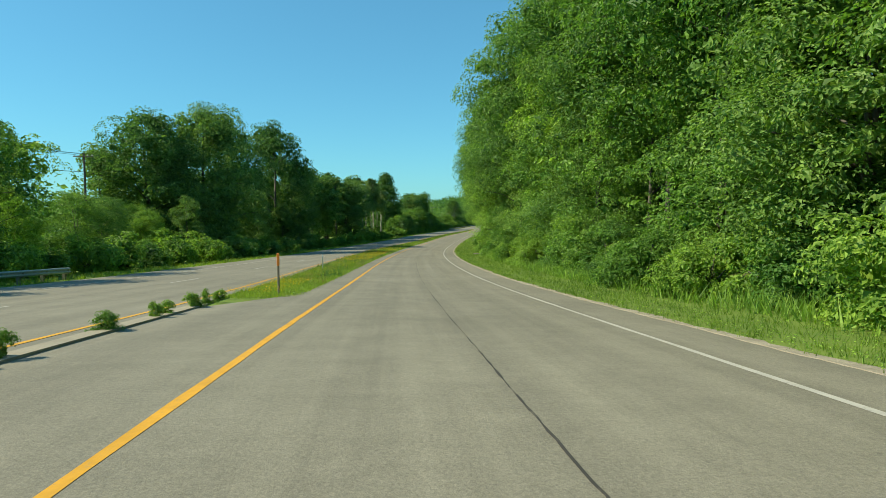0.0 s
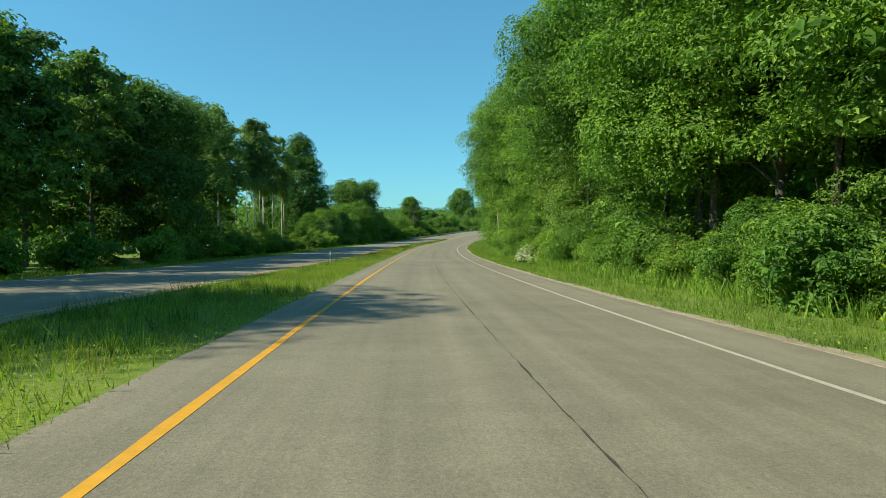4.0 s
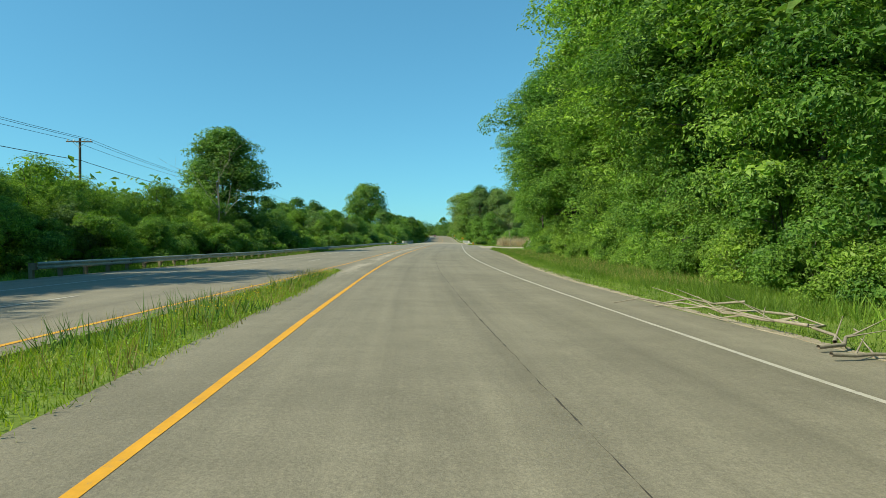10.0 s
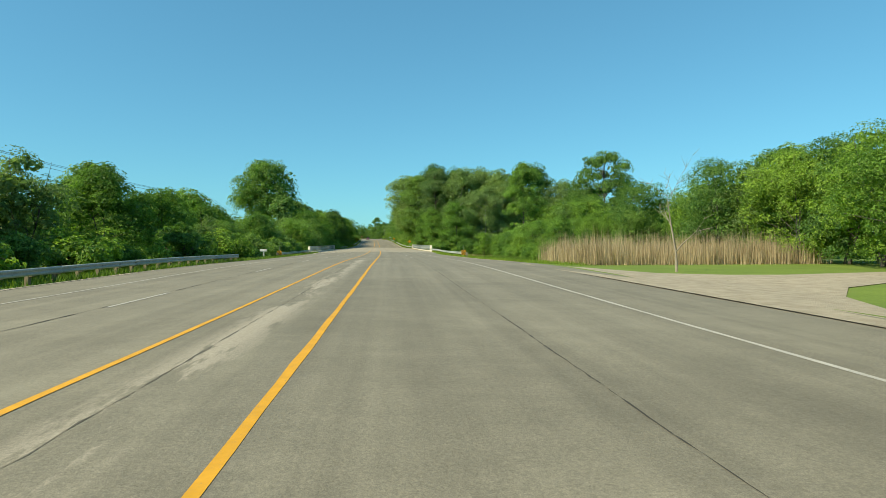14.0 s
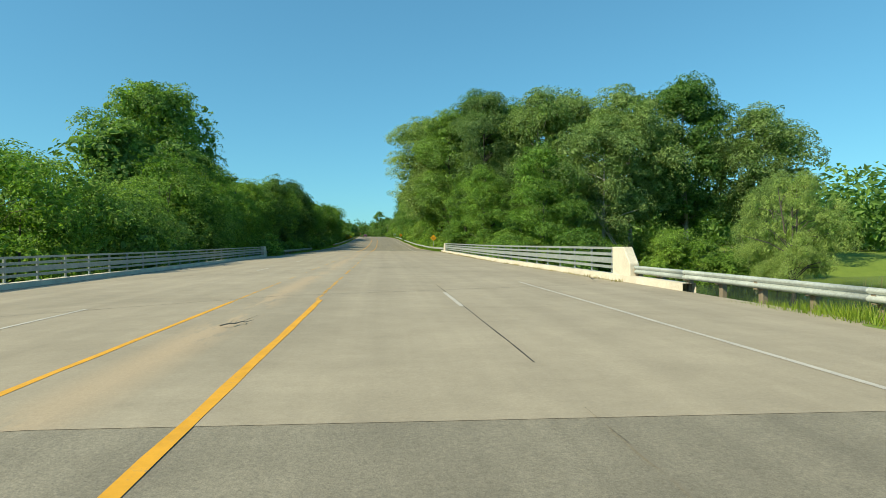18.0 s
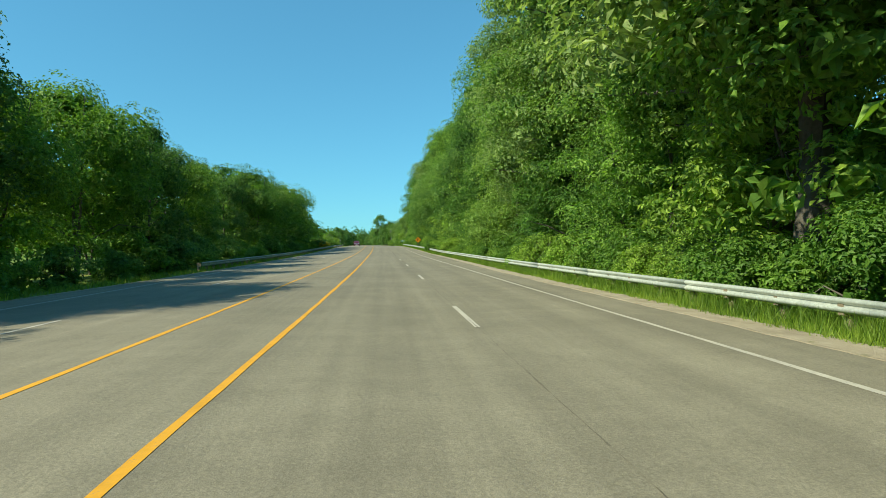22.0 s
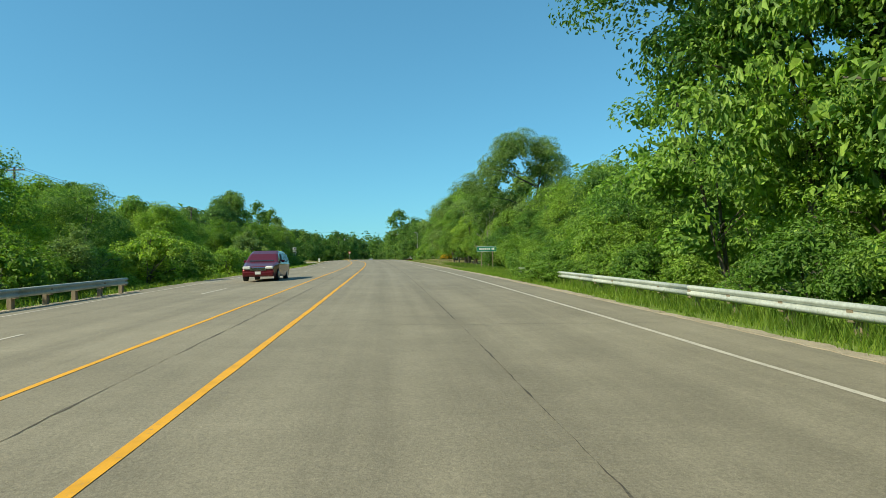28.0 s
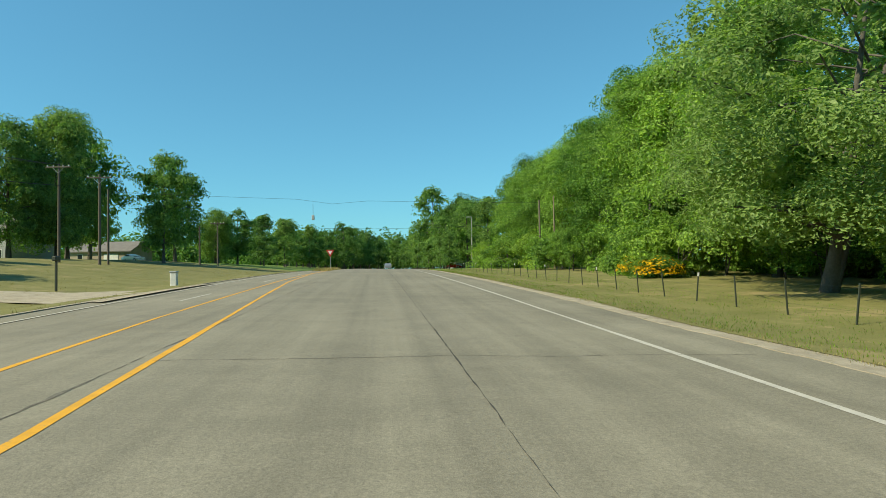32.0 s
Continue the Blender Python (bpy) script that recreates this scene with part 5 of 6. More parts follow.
ob = thing("route_marker", spot(880.2, -15.6, 0.2, 0, base=lie), "three grey-white route marker panels stacked on one post", "road sign")
sign_post(ob, 3.1)
for z, h, w in ((2.85, 0.5, 0.62), (2.24, 0.56, 0.66), (1.74, 0.32, 0.48)):
    p2 = part("panel", plate(rounded(w, h, 0.05 if h < 0.55 else 0.2, 0, z), 0.008), SIGN_WHITE, ob)
    part("bars", boxed(0, -0.003, z, 0.34, 0.004, 0.2), BLACK, p2)
ob = thing("notice_sign", spot(966, 22.6, -0.1, -4), "white and blue adopt-style notice board on two posts", "notice sign")
for x in (-0.7, 0.7):
    part("post", boxed(x, 0.05, 0.6, 0.09, 0.09, 2.0, 0.008), SIGN_BACK, ob)
p2 = part("panel", plate(rounded(1.7, 2.1, 0.05, 0, 1.9), 0.02), SIGN_WHITE, ob)
part("emblem", plate([(-0.55, 1.75), (0.55, 1.75), (0.5, 2.1), (0.1, 2.55), (-0.3, 2.35)], 0.004, -0.005), SIGN_BLUE, p2)
part("bars", boxed(0, -0.004, 1.3, 1.2, 0.004, 0.18), SIGN_BLUE, p2)
ob = thing("yield_sign", spot(958, -6.9, 0, 0, base=lie), "red and white yield sign on a post in the weedy island", "road sign")
sign_post(ob, 2.2)
part("rim", plate([(-0.5, 2.55), (0.5, 2.55), (0, 1.7)], 0.004), SIGN_RED, ob)
part("face", plate([(-0.27, 2.42), (0.27, 2.42), (0, 1.95)], 0.003, -0.004), SIGN_WHITE, ob)

# ---- utility poles and lines ----
WIRE = paint_mat("black_wire", (0.02, 0.02, 0.02), 0.6)
POLES = [(15, -54, 12), (72, -40, 12.8), (164, -42, 13.5), (247, -38, 12.5), (333, -35.5, 12), (403, -43, 13), (492, -35.5, 12), (567, -37, 13), (640, -44, 13), (845, -42, 12.5), (900, -38, 11.5), (947, -33, 10)]


def utility_pole(s, d, h, arms=1, turn=0.0):
    ob = thing("utility_pole", spot(s, d, 0, turn), "weathered wooden utility pole with cross-arm and insulators", "utility pole", "utility poles along the highway")
    part("pole", roded((0, 0, -0.4), (0, 0, h), 0.16, 0.11, 10), POLE_WOOD, ob)
    for k in range(arms):
        z = h - 0.35 - 0.9 * k
        arm = part("cross_arm", boxed(0, -0.13, z, 2.5, 0.10, 0.12, 0.01), POLE_WOOD, ob)
        for x in (-1.1, -0.5, 0.5, 1.1):
            part("insulator", roded((x, -0.13, z + 0.06), (x, -0.13, z + 0.22), 0.05, 0.035, 8), SIGN_WHITE, arm)
        part("brace", rod(roded((0.6, -0.13, z - 0.05), (0.03, -0.13, z - 0.6), 0.02, sides=5), (-0.6, -0.13, z - 0.05), (-0.03, -0.13, z - 0.6), 0.02, sides=5), STEEL, ob)
    return ob


for k, (s, d, h) in enumerate(POLES):
    utility_pole(s, d, h, 2 if k in (6,) else 1, rs.uniform(-8, 8))
ends = list(zip(POLES[:-1], POLES[1:]))
for (sa, da, ha), (sb, db, hb) in ends:
    for x, dz in ((-1.1, -0.12), (0.5, -0.12), (1.1, -0.12), (0.1, -2.2)):
        pa, pb = at(sa, da + x, ha + dz, land), at(sb, db + x, hb + dz, land)
        pts = []
        for q in np.linspace(0, 1, 11):
            v = pa + (pb - pa) * q
            v[2] -= 4 * q * (1 - q) * (1.0 + 0.000012 * (sb - sa) ** 2)
            pts.append(v)
        vs, fs = tube(pts, [0.018 if dz > -1 else 0.03] * 11, 4)
        tagged(part("power_line", mesh_from("power_line", vs, fs, WIRE), WIRE), "black overhead power line sagging between poles", "power line", "overhead lines")
LAMP_GREY = paint_mat("lamp_grey", (0.45, 0.45, 0.43), 0.5, 0.3)
ob = thing("street_lamp", spot(1013, 19.9, 2.0, 0), "pale grey street lamp with short head", "street lamp")
part("pole", roded((0, 0, -0.2), (0, 0, 9.4), 0.13, 0.09, 10), LAMP_GREY, ob)
part("head", boxed(-0.5, 0, 9.4, 1.3, 0.3, 0.16, 0.05), LAMP_GREY, ob)
ob = thing("street_lamp", spot(1061, 19.2, 3.2, 0), "wooden pole street lamp with long curved arm", "street lamp")
part("pole", roded((0, 0, -0.2), (0, 0, 9.6), 0.16, 0.11, 10), POLE_WOOD, ob)
vs, fs = tube([(0, 0, 9.0), (-1.2, 0, 10.0), (-2.6, 0, 10.4), (-4.0, 0, 10.4)], [0.05, 0.05, 0.045, 0.04], 6)
part("arm", mesh_from("arm", vs, fs, LAMP_GREY, True), LAMP_GREY, ob)
part("head", boxed(-4.3, 0, 10.36, 0.9, 0.34, 0.18, 0.06), LAMP_GREY, ob)
ob = thing("tall_pole", spot(956, 21.2, 0, 0), "tall bare wooden pole beside the notice sign", "pole")
part("pole", roded((0, 0, -0.2), (0, 0, 9.2), 0.11, 0.08, 8), POST_WOOD, ob)
for s, d, h in ((949, -30, 9.5), (984, -30, 6.3), (995, -30, 8.0)):
    utility_pole(s, d, h, 1 if h > 7 else 0)
# signal head on a span wire at the crossroads
pa, pb = at(995, -30, 7.6, land), at(1000, 20, 8.6, land)
pts = [pa + (pb - pa) * q - np.array([0, 0, 4 * q * (1 - q) * 0.8]) for q in np.linspace(0, 1, 13)]
vs, fs = tube(pts, [0.02] * 13, 4)
tagged(part("span_wire", mesh_from("span_wire", vs, fs, WIRE), WIRE), "thin black wire across the crossroads", "wire")
ob = thing("hanging_beacon", spot(951, -8.2, 0, 0, base=lie), "small grey beacon on a thin wire strung across the road", "signal")
part("housing", boxed(0, 0, 6.1, 0.3, 0.3, 0.55, 0.06), LAMP_GREY, ob)
part("hanger", roded((0, 0, 6.35), (0, 0, 7.62), 0.02, sides=6), WIRE, ob)
inv = ob.matrix_basis.inverted()
pts = [inv @ Vector(at(951, -30, 7.9, land) * (1 - q) + at(951, 17.9, 7.9, land) * q - np.array([0, 0, 0.3 * math.sin(math.pi * q)])) for q in np.linspace(0, 1, 13)]
pts[6] = Vector((pts[6].x, pts[6].y, 7.62))
vs, fs = tube(pts, [0.012] * 13, 4)
part("span_wire", mesh_from("span_wire", vs, fs, WIRE), WIRE, ob, "thin black wire")
for x, y, z in (pts[0], pts[-1]):
    part("pole", roded((x, y, z - 9.5), (x, y, z + 0.3), 0.13, 0.10), POLE_WOOD, ob, "timber pole")

# ---- fence with steel posts on the lawn, manhole ----
GREEN_STEEL = paint_mat("dark_post_steel", (0.035, 0.045, 0.03), 0.6)
fence = thing("wire_fence", Matrix(), "dark steel fence posts, some with white tips, and thin wire", "fence")
tpost = None
FENCE_S = [860.5 + 2.45 * k for k in range(46)]
for k, s in enumerate(FENCE_S):
    p = at(s, 10.7, 0, land)
    if tpost is None:
        bm = boxed(0, 0, 0.45, 0.04, 0.035, 1.2)
        tpost = part("post", bm, GREEN_STEEL, fence)
        tip = part("tip", boxed(0, 0, 1.02, 0.045, 0.04, 0.14), SIGN_WHITE, tpost, "white tip")
        ob = tpost
    else:
        ob = new("post", tpost.data)
        ob.parent = fence
        if k % 4 == 2 or k in (3, 13):
            t2 = new("tip", tip.data)
            t2.parent = ob
            t2["label"] = "white tip"
    ob.matrix_basis = pose(float(p[0]), float(p[1]), float(p[2]), rs.uniform(-4, 4), rs.uniform(-6, 6), heading(s))
for h in (0.35, 0.65, 0.95):
    vs, fs = tube([at(s, 10.7, h, land) for s in FENCE_S], [0.0025] * len(FENCE_S), 3)
    part("wire", mesh_from("wire", vs, fs, GREEN_STEEL), GREEN_STEEL, fence)
IRON = surface("cast_iron", (0.085, 0.056, 0.045), (0.15, 0.105, 0.082), big=7, fine=60, rough=0.8, metal=0.2, stain=(9, (0.19, 0.16, 0.12), 0.58))
ap, bp, cp = (Vector(at(863 + u, -3.5 + w, 0.0)) for u, w in ((0, 0), (0, 0.4), (0.4, 0)))
lid = (bp - ap).cross(cp - ap).to_track_quat("Z", "Y").to_matrix().to_4x4()
ob = thing("manhole_cover", Matrix.Translation(ap) @ lid, "round rusty manhole cover beside the yellow line", "manhole cover")
part("cover", roded((0, 0, -0.02), (0, 0, 0.0025), 0.32, sides=28), IRON, ob)

# ---- gravel edges, worn patches ----
def gravel_strip(s0, s1, inner, width, seed, step=0.4, jag=0.16):
    return tagged(new("gravel_edge", ribbon("gravel_edge", s0, s1, step, [lambda s: inner(s) - 0.09, lambda s: inner(s) + width * 0.5, lambda s: inner(s) + width], GRAVEL, 0.010, jag=jag, seed=seed, skirt=0.05, jag_in=0.04)), "pale sandy gravel along the pavement's edge", "gravel", kind="structure")


gravel_strip(-20, 300, pave_right, 0.25, 1)
gravel_strip(300, 385, pave_right, 0.6, 2)
gravel_strip(428, 470, pave_right, 1.1, 3)
gravel_strip(598, 690, pave_right, 1.1, 4)
gravel_strip(690, 835, pave_right, 0.35, 5)
gravel_strip(835, 980, pave_right, 1.1, 6)
tagged(new("gravel_edge", ribbon("gravel_edge", 300, 500, 2, [lambda s: pave_left(s) - 0.8, lambda s: pave_left(s) + 0.1], GRAVEL, 0.012, jag=0.15, seed=7, skirt=0.05)), "pale sandy gravel along the pavement's edge", "gravel", kind="structure")
tagged(new("gravel_edge", ribbon("gravel_edge", 600, 980, 2, [lambda s: pave_left(s) - 0.7, lambda s: pave_left(s) + 0.1], GRAVEL, 0.012, jag=0.15, seed=8, skirt=0.05)), "pale sandy gravel along the pavement's edge", "gravel", kind="structure")
# field track mouth on the near side, drive on the far side
n = 14
tv = []
for q in np.linspace(0, 1, n):
    d = 7.0 + 40 * q
    mid, half = 404 + 10 * q, 3.2 + 15 * (1 - min(1, q * 3.2)) ** 2
    tv += [at(mid - half, d, 0.03, land), at(mid, d, 0.05, land), at(mid + half, d, 0.03, land)]
tf = []
for i in range(n - 1):
    for j in (0, 1):
        tf.append((i * 3 + j, i * 3 + j + 1, i * 3 + j + 4, i * 3 + j + 3))
tagged(new("field_track", mesh_from("field_track", tv, tf, GRAVEL)), "sandy gravel track leaving the highway", "track", kind="structure")
tv = []
for q in np.linspace(0, 1, n):
    d = -10.8 - 40 * q
    half = 2.2 + 5 * (1 - min(1, q * 4)) ** 2
    tv += [at(913 + 3 * q + half, d, 0.035, land), at(913 + 3 * q, d, 0.05, land), at(913 + 3 * q - half, d, 0.035, land)]
tagged(new("driveway", mesh_from("driveway", tv, tf, GRAVEL)), "pale gravel driveway up to the houses", "driveway", kind="structure")

rp = np.random.RandomState(77)
tagged(new("lawn", ribbon("lawn", 828, 1000, 4, [lambda s: pave_right(s) + 0.9, 7.4, 8.6, 10, 12, 14, 17, 21, 26], LAWN, 0.02, base=land, jag=0.3, seed=31)), "dry olive lawn with straw patches beside the road", "lawn", kind="structure")
tagged(new("lawn", ribbon("lawn", 896, 1000, 4, [-45, -38, -32, -27, -23, -20, -18.6, -17.4, -16, -14.6, lambda s: pave_left(s) - 0.6], LAWN, 0.02, base=land, jag=0.3, seed=32)), "dry olive lawn rising to the houses", "lawn", kind="structure")
# median kerb
kerb = tagged(new("kerb", ribbon("kerb", -60, 16.5, 1.5, [-6.78, -6.42], CONCRETE, 0.045, jag=0.01, seed=3, skirt=0.25)), "low worn concrete kerb of the median", "kerb", kind="structure")


# ---- grass, flowers, reeds ----
def tufts(name, s, d, height, blades, width, mat, label, category, seed, base=None, spread=0.10, lean=0.35, kind="stuff"):
    rnd = np.random.RandomState(seed)
    n = len(s)
    root = at(s, d, -0.02, base or land)
    root = np.repeat(root, blades, 0)
    m = n * blades
    root[:, :2] += rnd.randn(m, 2) * spread
    h = np.repeat(np.broadcast_to(height, (n,)), blades) * (0.55 + 0.7 * rnd.rand(m))
    a = rnd.rand(m) * 2 * np.pi
    w = np.stack([np.cos(a), np.sin(a), np.zeros(m)], 1) * (width * (0.6 + 0.8 * rnd.rand(m)))[:, None]
    tip = root + np.stack([rnd.randn(m) * lean * h, rnd.randn(m) * lean * h, h], 1)
    v = np.stack([root - w, root + w, tip], 1).reshape(-1, 3)
    k = np.arange(m) * 3
    return tagged(new(name, mesh_from(name, v, np.stack([k, k + 1, k + 2], 1), mat)), label, category, kind=kind)


rg = np.random.RandomState(9)


def strip(n, s0, s1, lo, hi, power=1.0):
    """n random places between two lateral lines, crowded to the first line by power."""
    s = s0 + rg.rand(n) * (s1 - s0)
    q = rg.rand(n) ** power
    a, b = (lo(s) if callable(lo) else lo), (hi(s) if callable(hi) else hi)
    return s, a + (b - a) * q


sa, da = strip(20000, -4, 372, lambda s: pave_right(s) + 0.15, 13.0, 1.3)
tufts("verge_grass", sa, da, 0.15 + 0.04 * np.clip(da - 5, 0, 6), 7, 0.008, BLADES, "lush green verge grass beside the near lanes", "grass", 1)
sa, da = strip(38000, 19, 304, median_right, median_left)
edge = np.minimum(np.abs(da - median_right(sa)), np.abs(da - median_left(sa)))
tufts("median_grass", sa, da, 0.07 + 0.08 * np.clip(edge, 0, 1.2) + 0.09 * rg.rand(len(sa)) ** 2, 6, 0.0065, BLADES, "unmown green median grass with flowers", "grass", 2)
def ground_leaves(name, sa, da, size, high, mat, label, seed):
    """Low broad leaves and clover between the grass blades."""
    rnd = np.random.RandomState(seed)
    p = at(sa, da, 0.02 + high * rnd.rand(len(sa)) ** 1.5, land)
    nr = np.array([0.0, 0.0, 1.0]) + rnd.randn(len(sa), 3) * 0.45
    nr /= np.linalg.norm(nr, axis=1, keepdims=True)
    v, f = kites(rnd, p, nr, size)
    return tagged(new(name, mesh_from(name, v, f, mat)), label, "weeds", kind="stuff")


sa, da = strip(42000, 19, 304, median_right, median_left)
ground_leaves("median_clover", sa, da, 0.034, 0.12, LEAF_SHRUB, "low clover and broad leaves in the median grass", 43)
sa, da = strip(42000, -4, 372, lambda s: pave_right(s) + 0.25, 11.5, 1.2)
ground_leaves("verge_clover", sa, da, 0.036, 0.16, LEAF_SHRUB, "low clover and broad leaves in the verge grass", 44)
sa, da = strip(9000, 288, 374, 8.0, 17.0)
tufts("verge_grass", sa, da, 0.30 + 0.2 * rg.rand(len(sa)), 6, 0.011, BLADES, "knee-high green verge grass before the bushes", "grass", 53, spread=0.16)
sa, da = strip(2200, 300, 374, 9.0, 16.0)
tufts("straw_grass", sa, da, 0.42, 6, 0.008, DRY, "straw-coloured seed heads in the verge grass", "grass", 54, spread=0.2)
clump_s, clump_d = strip(130, 30, 300, lambda s: median_right(s) - 0.3, lambda s: median_left(s) + 0.3)
sa = np.repeat(clump_s, 9) + rg.randn(130 * 9) * 0.45
da = np.clip(np.repeat(clump_d, 9) + rg.randn(130 * 9) * 0.3, median_left(sa) + 0.1, median_right(sa) - 0.1)
tufts("median_weeds", sa, da, 0.46, 6, 0.012, LEAF_DARK, "clumps of taller dark weeds in the median", "weeds", 41)
sa, da = strip(1500, 25, 302, median_right, median_left)
tufts("median_straw", sa, da, 0.36, 6, 0.007, DRY, "dry seed stalks among the median grass", "grass", 42)
sa, da = strip(20000, 600, 835, lambda s: pave_right(s) + np.where(s < 690, 0.85, 0.4), 9.0, 1.0)
tufts("verge_grass", sa, da, 0.20 + 0.10 * np.clip(da - 6.5, 0, 2), 5, 0.012, BLADES, "green grass along the guardrail", "grass", 3)
rail_line = lambda s: np.interp(s, [584, 600, 640, 780, 817], [8.15, 7.6, 6.7, 6.6, 7.6])
sa, da = strip(11000, 590, 816, lambda s: rail_line(s) - 0.55, lambda s: rail_line(s) + 0.7)
tufts("tall_grass", sa, da, 0.44, 6, 0.011, BLADES, "tall uncut grass under the guardrail", "grass", 21)
sa, da = strip(5000, 372, 500, lambda s: pave_right(s) + 0.5, 14.0, 1.2)
ok = ~((sa > 388) & (sa < 424))
tufts("verge_grass", sa[ok], da[ok], 0.28, 5, 0.016, BLADES, "green grass round the track's mouth", "grass", 4)
sa, da = strip(14000, 835, 990, lambda s: pave_right(s) + 0.75, 14.0, 1.25)
tufts("lawn_grass", sa, da, 0.09, 5, 0.012, BLADES, "short dry-green roadside lawn", "grass", 5)
sa, da = strip(8000, 835, 990, lambda s: pave_right(s) + 0.6, 12.0, 1.9)
tufts("straw_grass", sa, da, 0.08, 5, 0.012, DRY, "dry straw-coloured lawn grass", "grass", 6)
sa, da = strip(2600, 831, 866, 8.6, 11.2, 1.0)
tufts("tall_grass", sa, da, 0.42, 5, 0.012, BLADES, "tall uncut grass in front of the thicket", "grass", 31)
sa, da = strip(7000, 20, 300, lambda s: pave_left(s) - 0.2, -24, 1.5)
tufts("verge_grass", sa, da, 0.28, 4, 0.02, BLADES, "green grass along the opposite carriageway", "grass", 7)
sa, da = strip(7000, 300, 500, lambda s: pave_left(s) - 0.4, -20, 1.3)
tufts("verge_grass", sa, da, 0.34, 4, 0.02, BLADES, "tall green grass under the guardrail", "grass", 8)
sa, da = strip(7000, 590, 880, lambda s: pave_left(s) - 0.4, -18.5, 1.3)
tufts("verge_grass", sa, da, 0.3, 4, 0.02, BLADES, "tall green grass under the guardrail", "grass", 9)
sa, da = strip(4500, 880, 1000, lambda s: pave_left(s) - 0.4, -34)
tufts("lawn_grass", sa, da, 0.1, 5, 0.016, DRY, "dry straw-green lawn before the houses", "grass", 10)
sa, da = strip(4500, 455, 513, 7.35, 8.9)
tufts("tall_grass", sa, da, 0.36, 6, 0.011, BLADES, "grass and weeds under the guardrail before the bridge", "grass", 22)
# weeds at the nose of the median and on the island by the yield sign
for k, (s, h) in enumerate(((7.6, 0.4), (8.3, 0.55), (11.2, 0.45), (13.4, 0.5), (14.1, 0.4), (15.8, 0.55), (16.9, 0.5), (18.2, 0.45))):
    tagged(bush[k % 2].put(s, -6.6, h * 0.8, 47 * k, 0.3 + 0.12 * (k % 3)), "small leafy weed growing at the kerb", "weed", "weeds at the kerb")
sa, da = strip(260, 955, 975, -8.8, -6.6)
tufts("island_weeds", sa, da, 0.4, 6, 0.02, DRY, "dry weeds on the small island", "weeds", 12)
# yellow flowers
for k, (n, s0, s1, lo, hi) in enumerate([(900, 19, 27, -6.8, -5.0), (4200, 56, 86, -7.8, -4.8), (2600, 86, 112, -8.6, -4.9), (900, 30, 56, -7.4, -4.9), (1500, 168, 200, -7.6, -5.0), (500, 285, 300, -5.9, -4.8), (240, 452, 476, 8.5, 12.0), (120, 496, 512, 9.0, 11.0)]):
    sa, da = strip(n, s0, s1, lo, hi)
    rnd = np.random.RandomState(50 + k)
    p = at(sa, da, 0.16 + 0.16 * rnd.rand(n), land)
    nr = np.tile([0.0, 0.0, 1.0], (n, 1)) + rnd.randn(n, 3) * 0.4
    nr /= np.linalg.norm(nr, axis=1, keepdims=True)
    v, f = kites(rnd, p, nr, 0.026)
    tagged(new("yellow_flowers", mesh_from("yellow_flowers", v, f, BLOOM)), "patch of small yellow wildflowers in the grass", "flowers", kind="stuff")
# reeds
sa, da = strip(3400, 425, 441, 13.5, 34.0, 1.1)
tufts("reeds", sa, da, 1.75 + 0.5 * np.sin(sa * 0.8) * np.sin(da * 0.55) + 0.8 * rg.rand(len(sa)), 4, 0.020, REED, "dense stand of dry tan reeds with feathery tops", "reeds", 13, spread=0.2, lean=0.07)
sa, da = strip(5200, 462, 528, 10.2, 19.5, 0.9)
tufts("dry_grass", sa, da, 0.62, 5, 0.012, DRY, "knee-high straw-coloured grass behind the guardrail", "grass", 51, spread=0.2, lean=0.2)
sa, da = strip(900, 478, 489, 17.0, 21.0)
tufts("reeds", sa, da, 2.0, 4, 0.016, REED, "small stand of dry tan reeds behind the guardrail", "reeds", 52, spread=0.2, lean=0.07)
sa, da = strip(1200, 495, 560, 60, 90)
tufts("reeds", sa, da, 2.2, 4, 0.05, REED, "far stand of dry tan reeds at the water", "reeds", 14, spread=0.4, lean=0.07)
sa, da = strip(260, 512, 588, 7.42, 7.72)
tufts("kerb_weeds", sa, da, 0.13, 6, 0.012, DRY, "dry weeds and grit along the bridge kerb", "weeds", 17, base=lie, spread=0.12)
sa, da = strip(1500, 441, 460, 9.5, 13.0)
tufts("verge_grass", sa, da, 0.5, 5, 0.014, BLADES, "tall grass before the guardrail's end", "grass", 18)
# tall weeds before the bushes
sa, da = strip(4000, 0, 290, 9.5, 12.5)
tufts("tall_weeds", sa, da, 0.75, 5, 0.03, LEAF_SHRUB, "tall leafy weeds before the bushes", "weeds", 15, spread=0.16)
sa, da = strip(3000, 600, 816, 7.6, 9.5)
tufts("tall_weeds", sa, da, 0.6, 5, 0.03, LEAF_SHRUB, "leafy weeds behind the guardrail", "weeds", 16, spread=0.16)


# ---- single plants and wood on the verges ----
def flower_bush(s, d, h, w, bloom, label):
    ob = bush[0].put(s, d, h, 33, w)
    ob = tagged(ob, label, "bush")
    rnd = np.random.RandomState(int(s))
    n = 500
    dirs = rnd.randn(n, 3)
    dirs[:, 2] = np.abs(dirs[:, 2])
    dirs /= np.linalg.norm(dirs, axis=1, keepdims=True)
    p = dirs * np.array([1.55, 1.55, 1.9]) * (0.9 + 0.25 * rnd.rand(n, 1)) + np.array([0, 0, 0.5])
    v, f = kites(rnd, p, dirs, 0.16)
    part("blossom", mesh_from("blossom", v, f, bloom), bloom, ob)


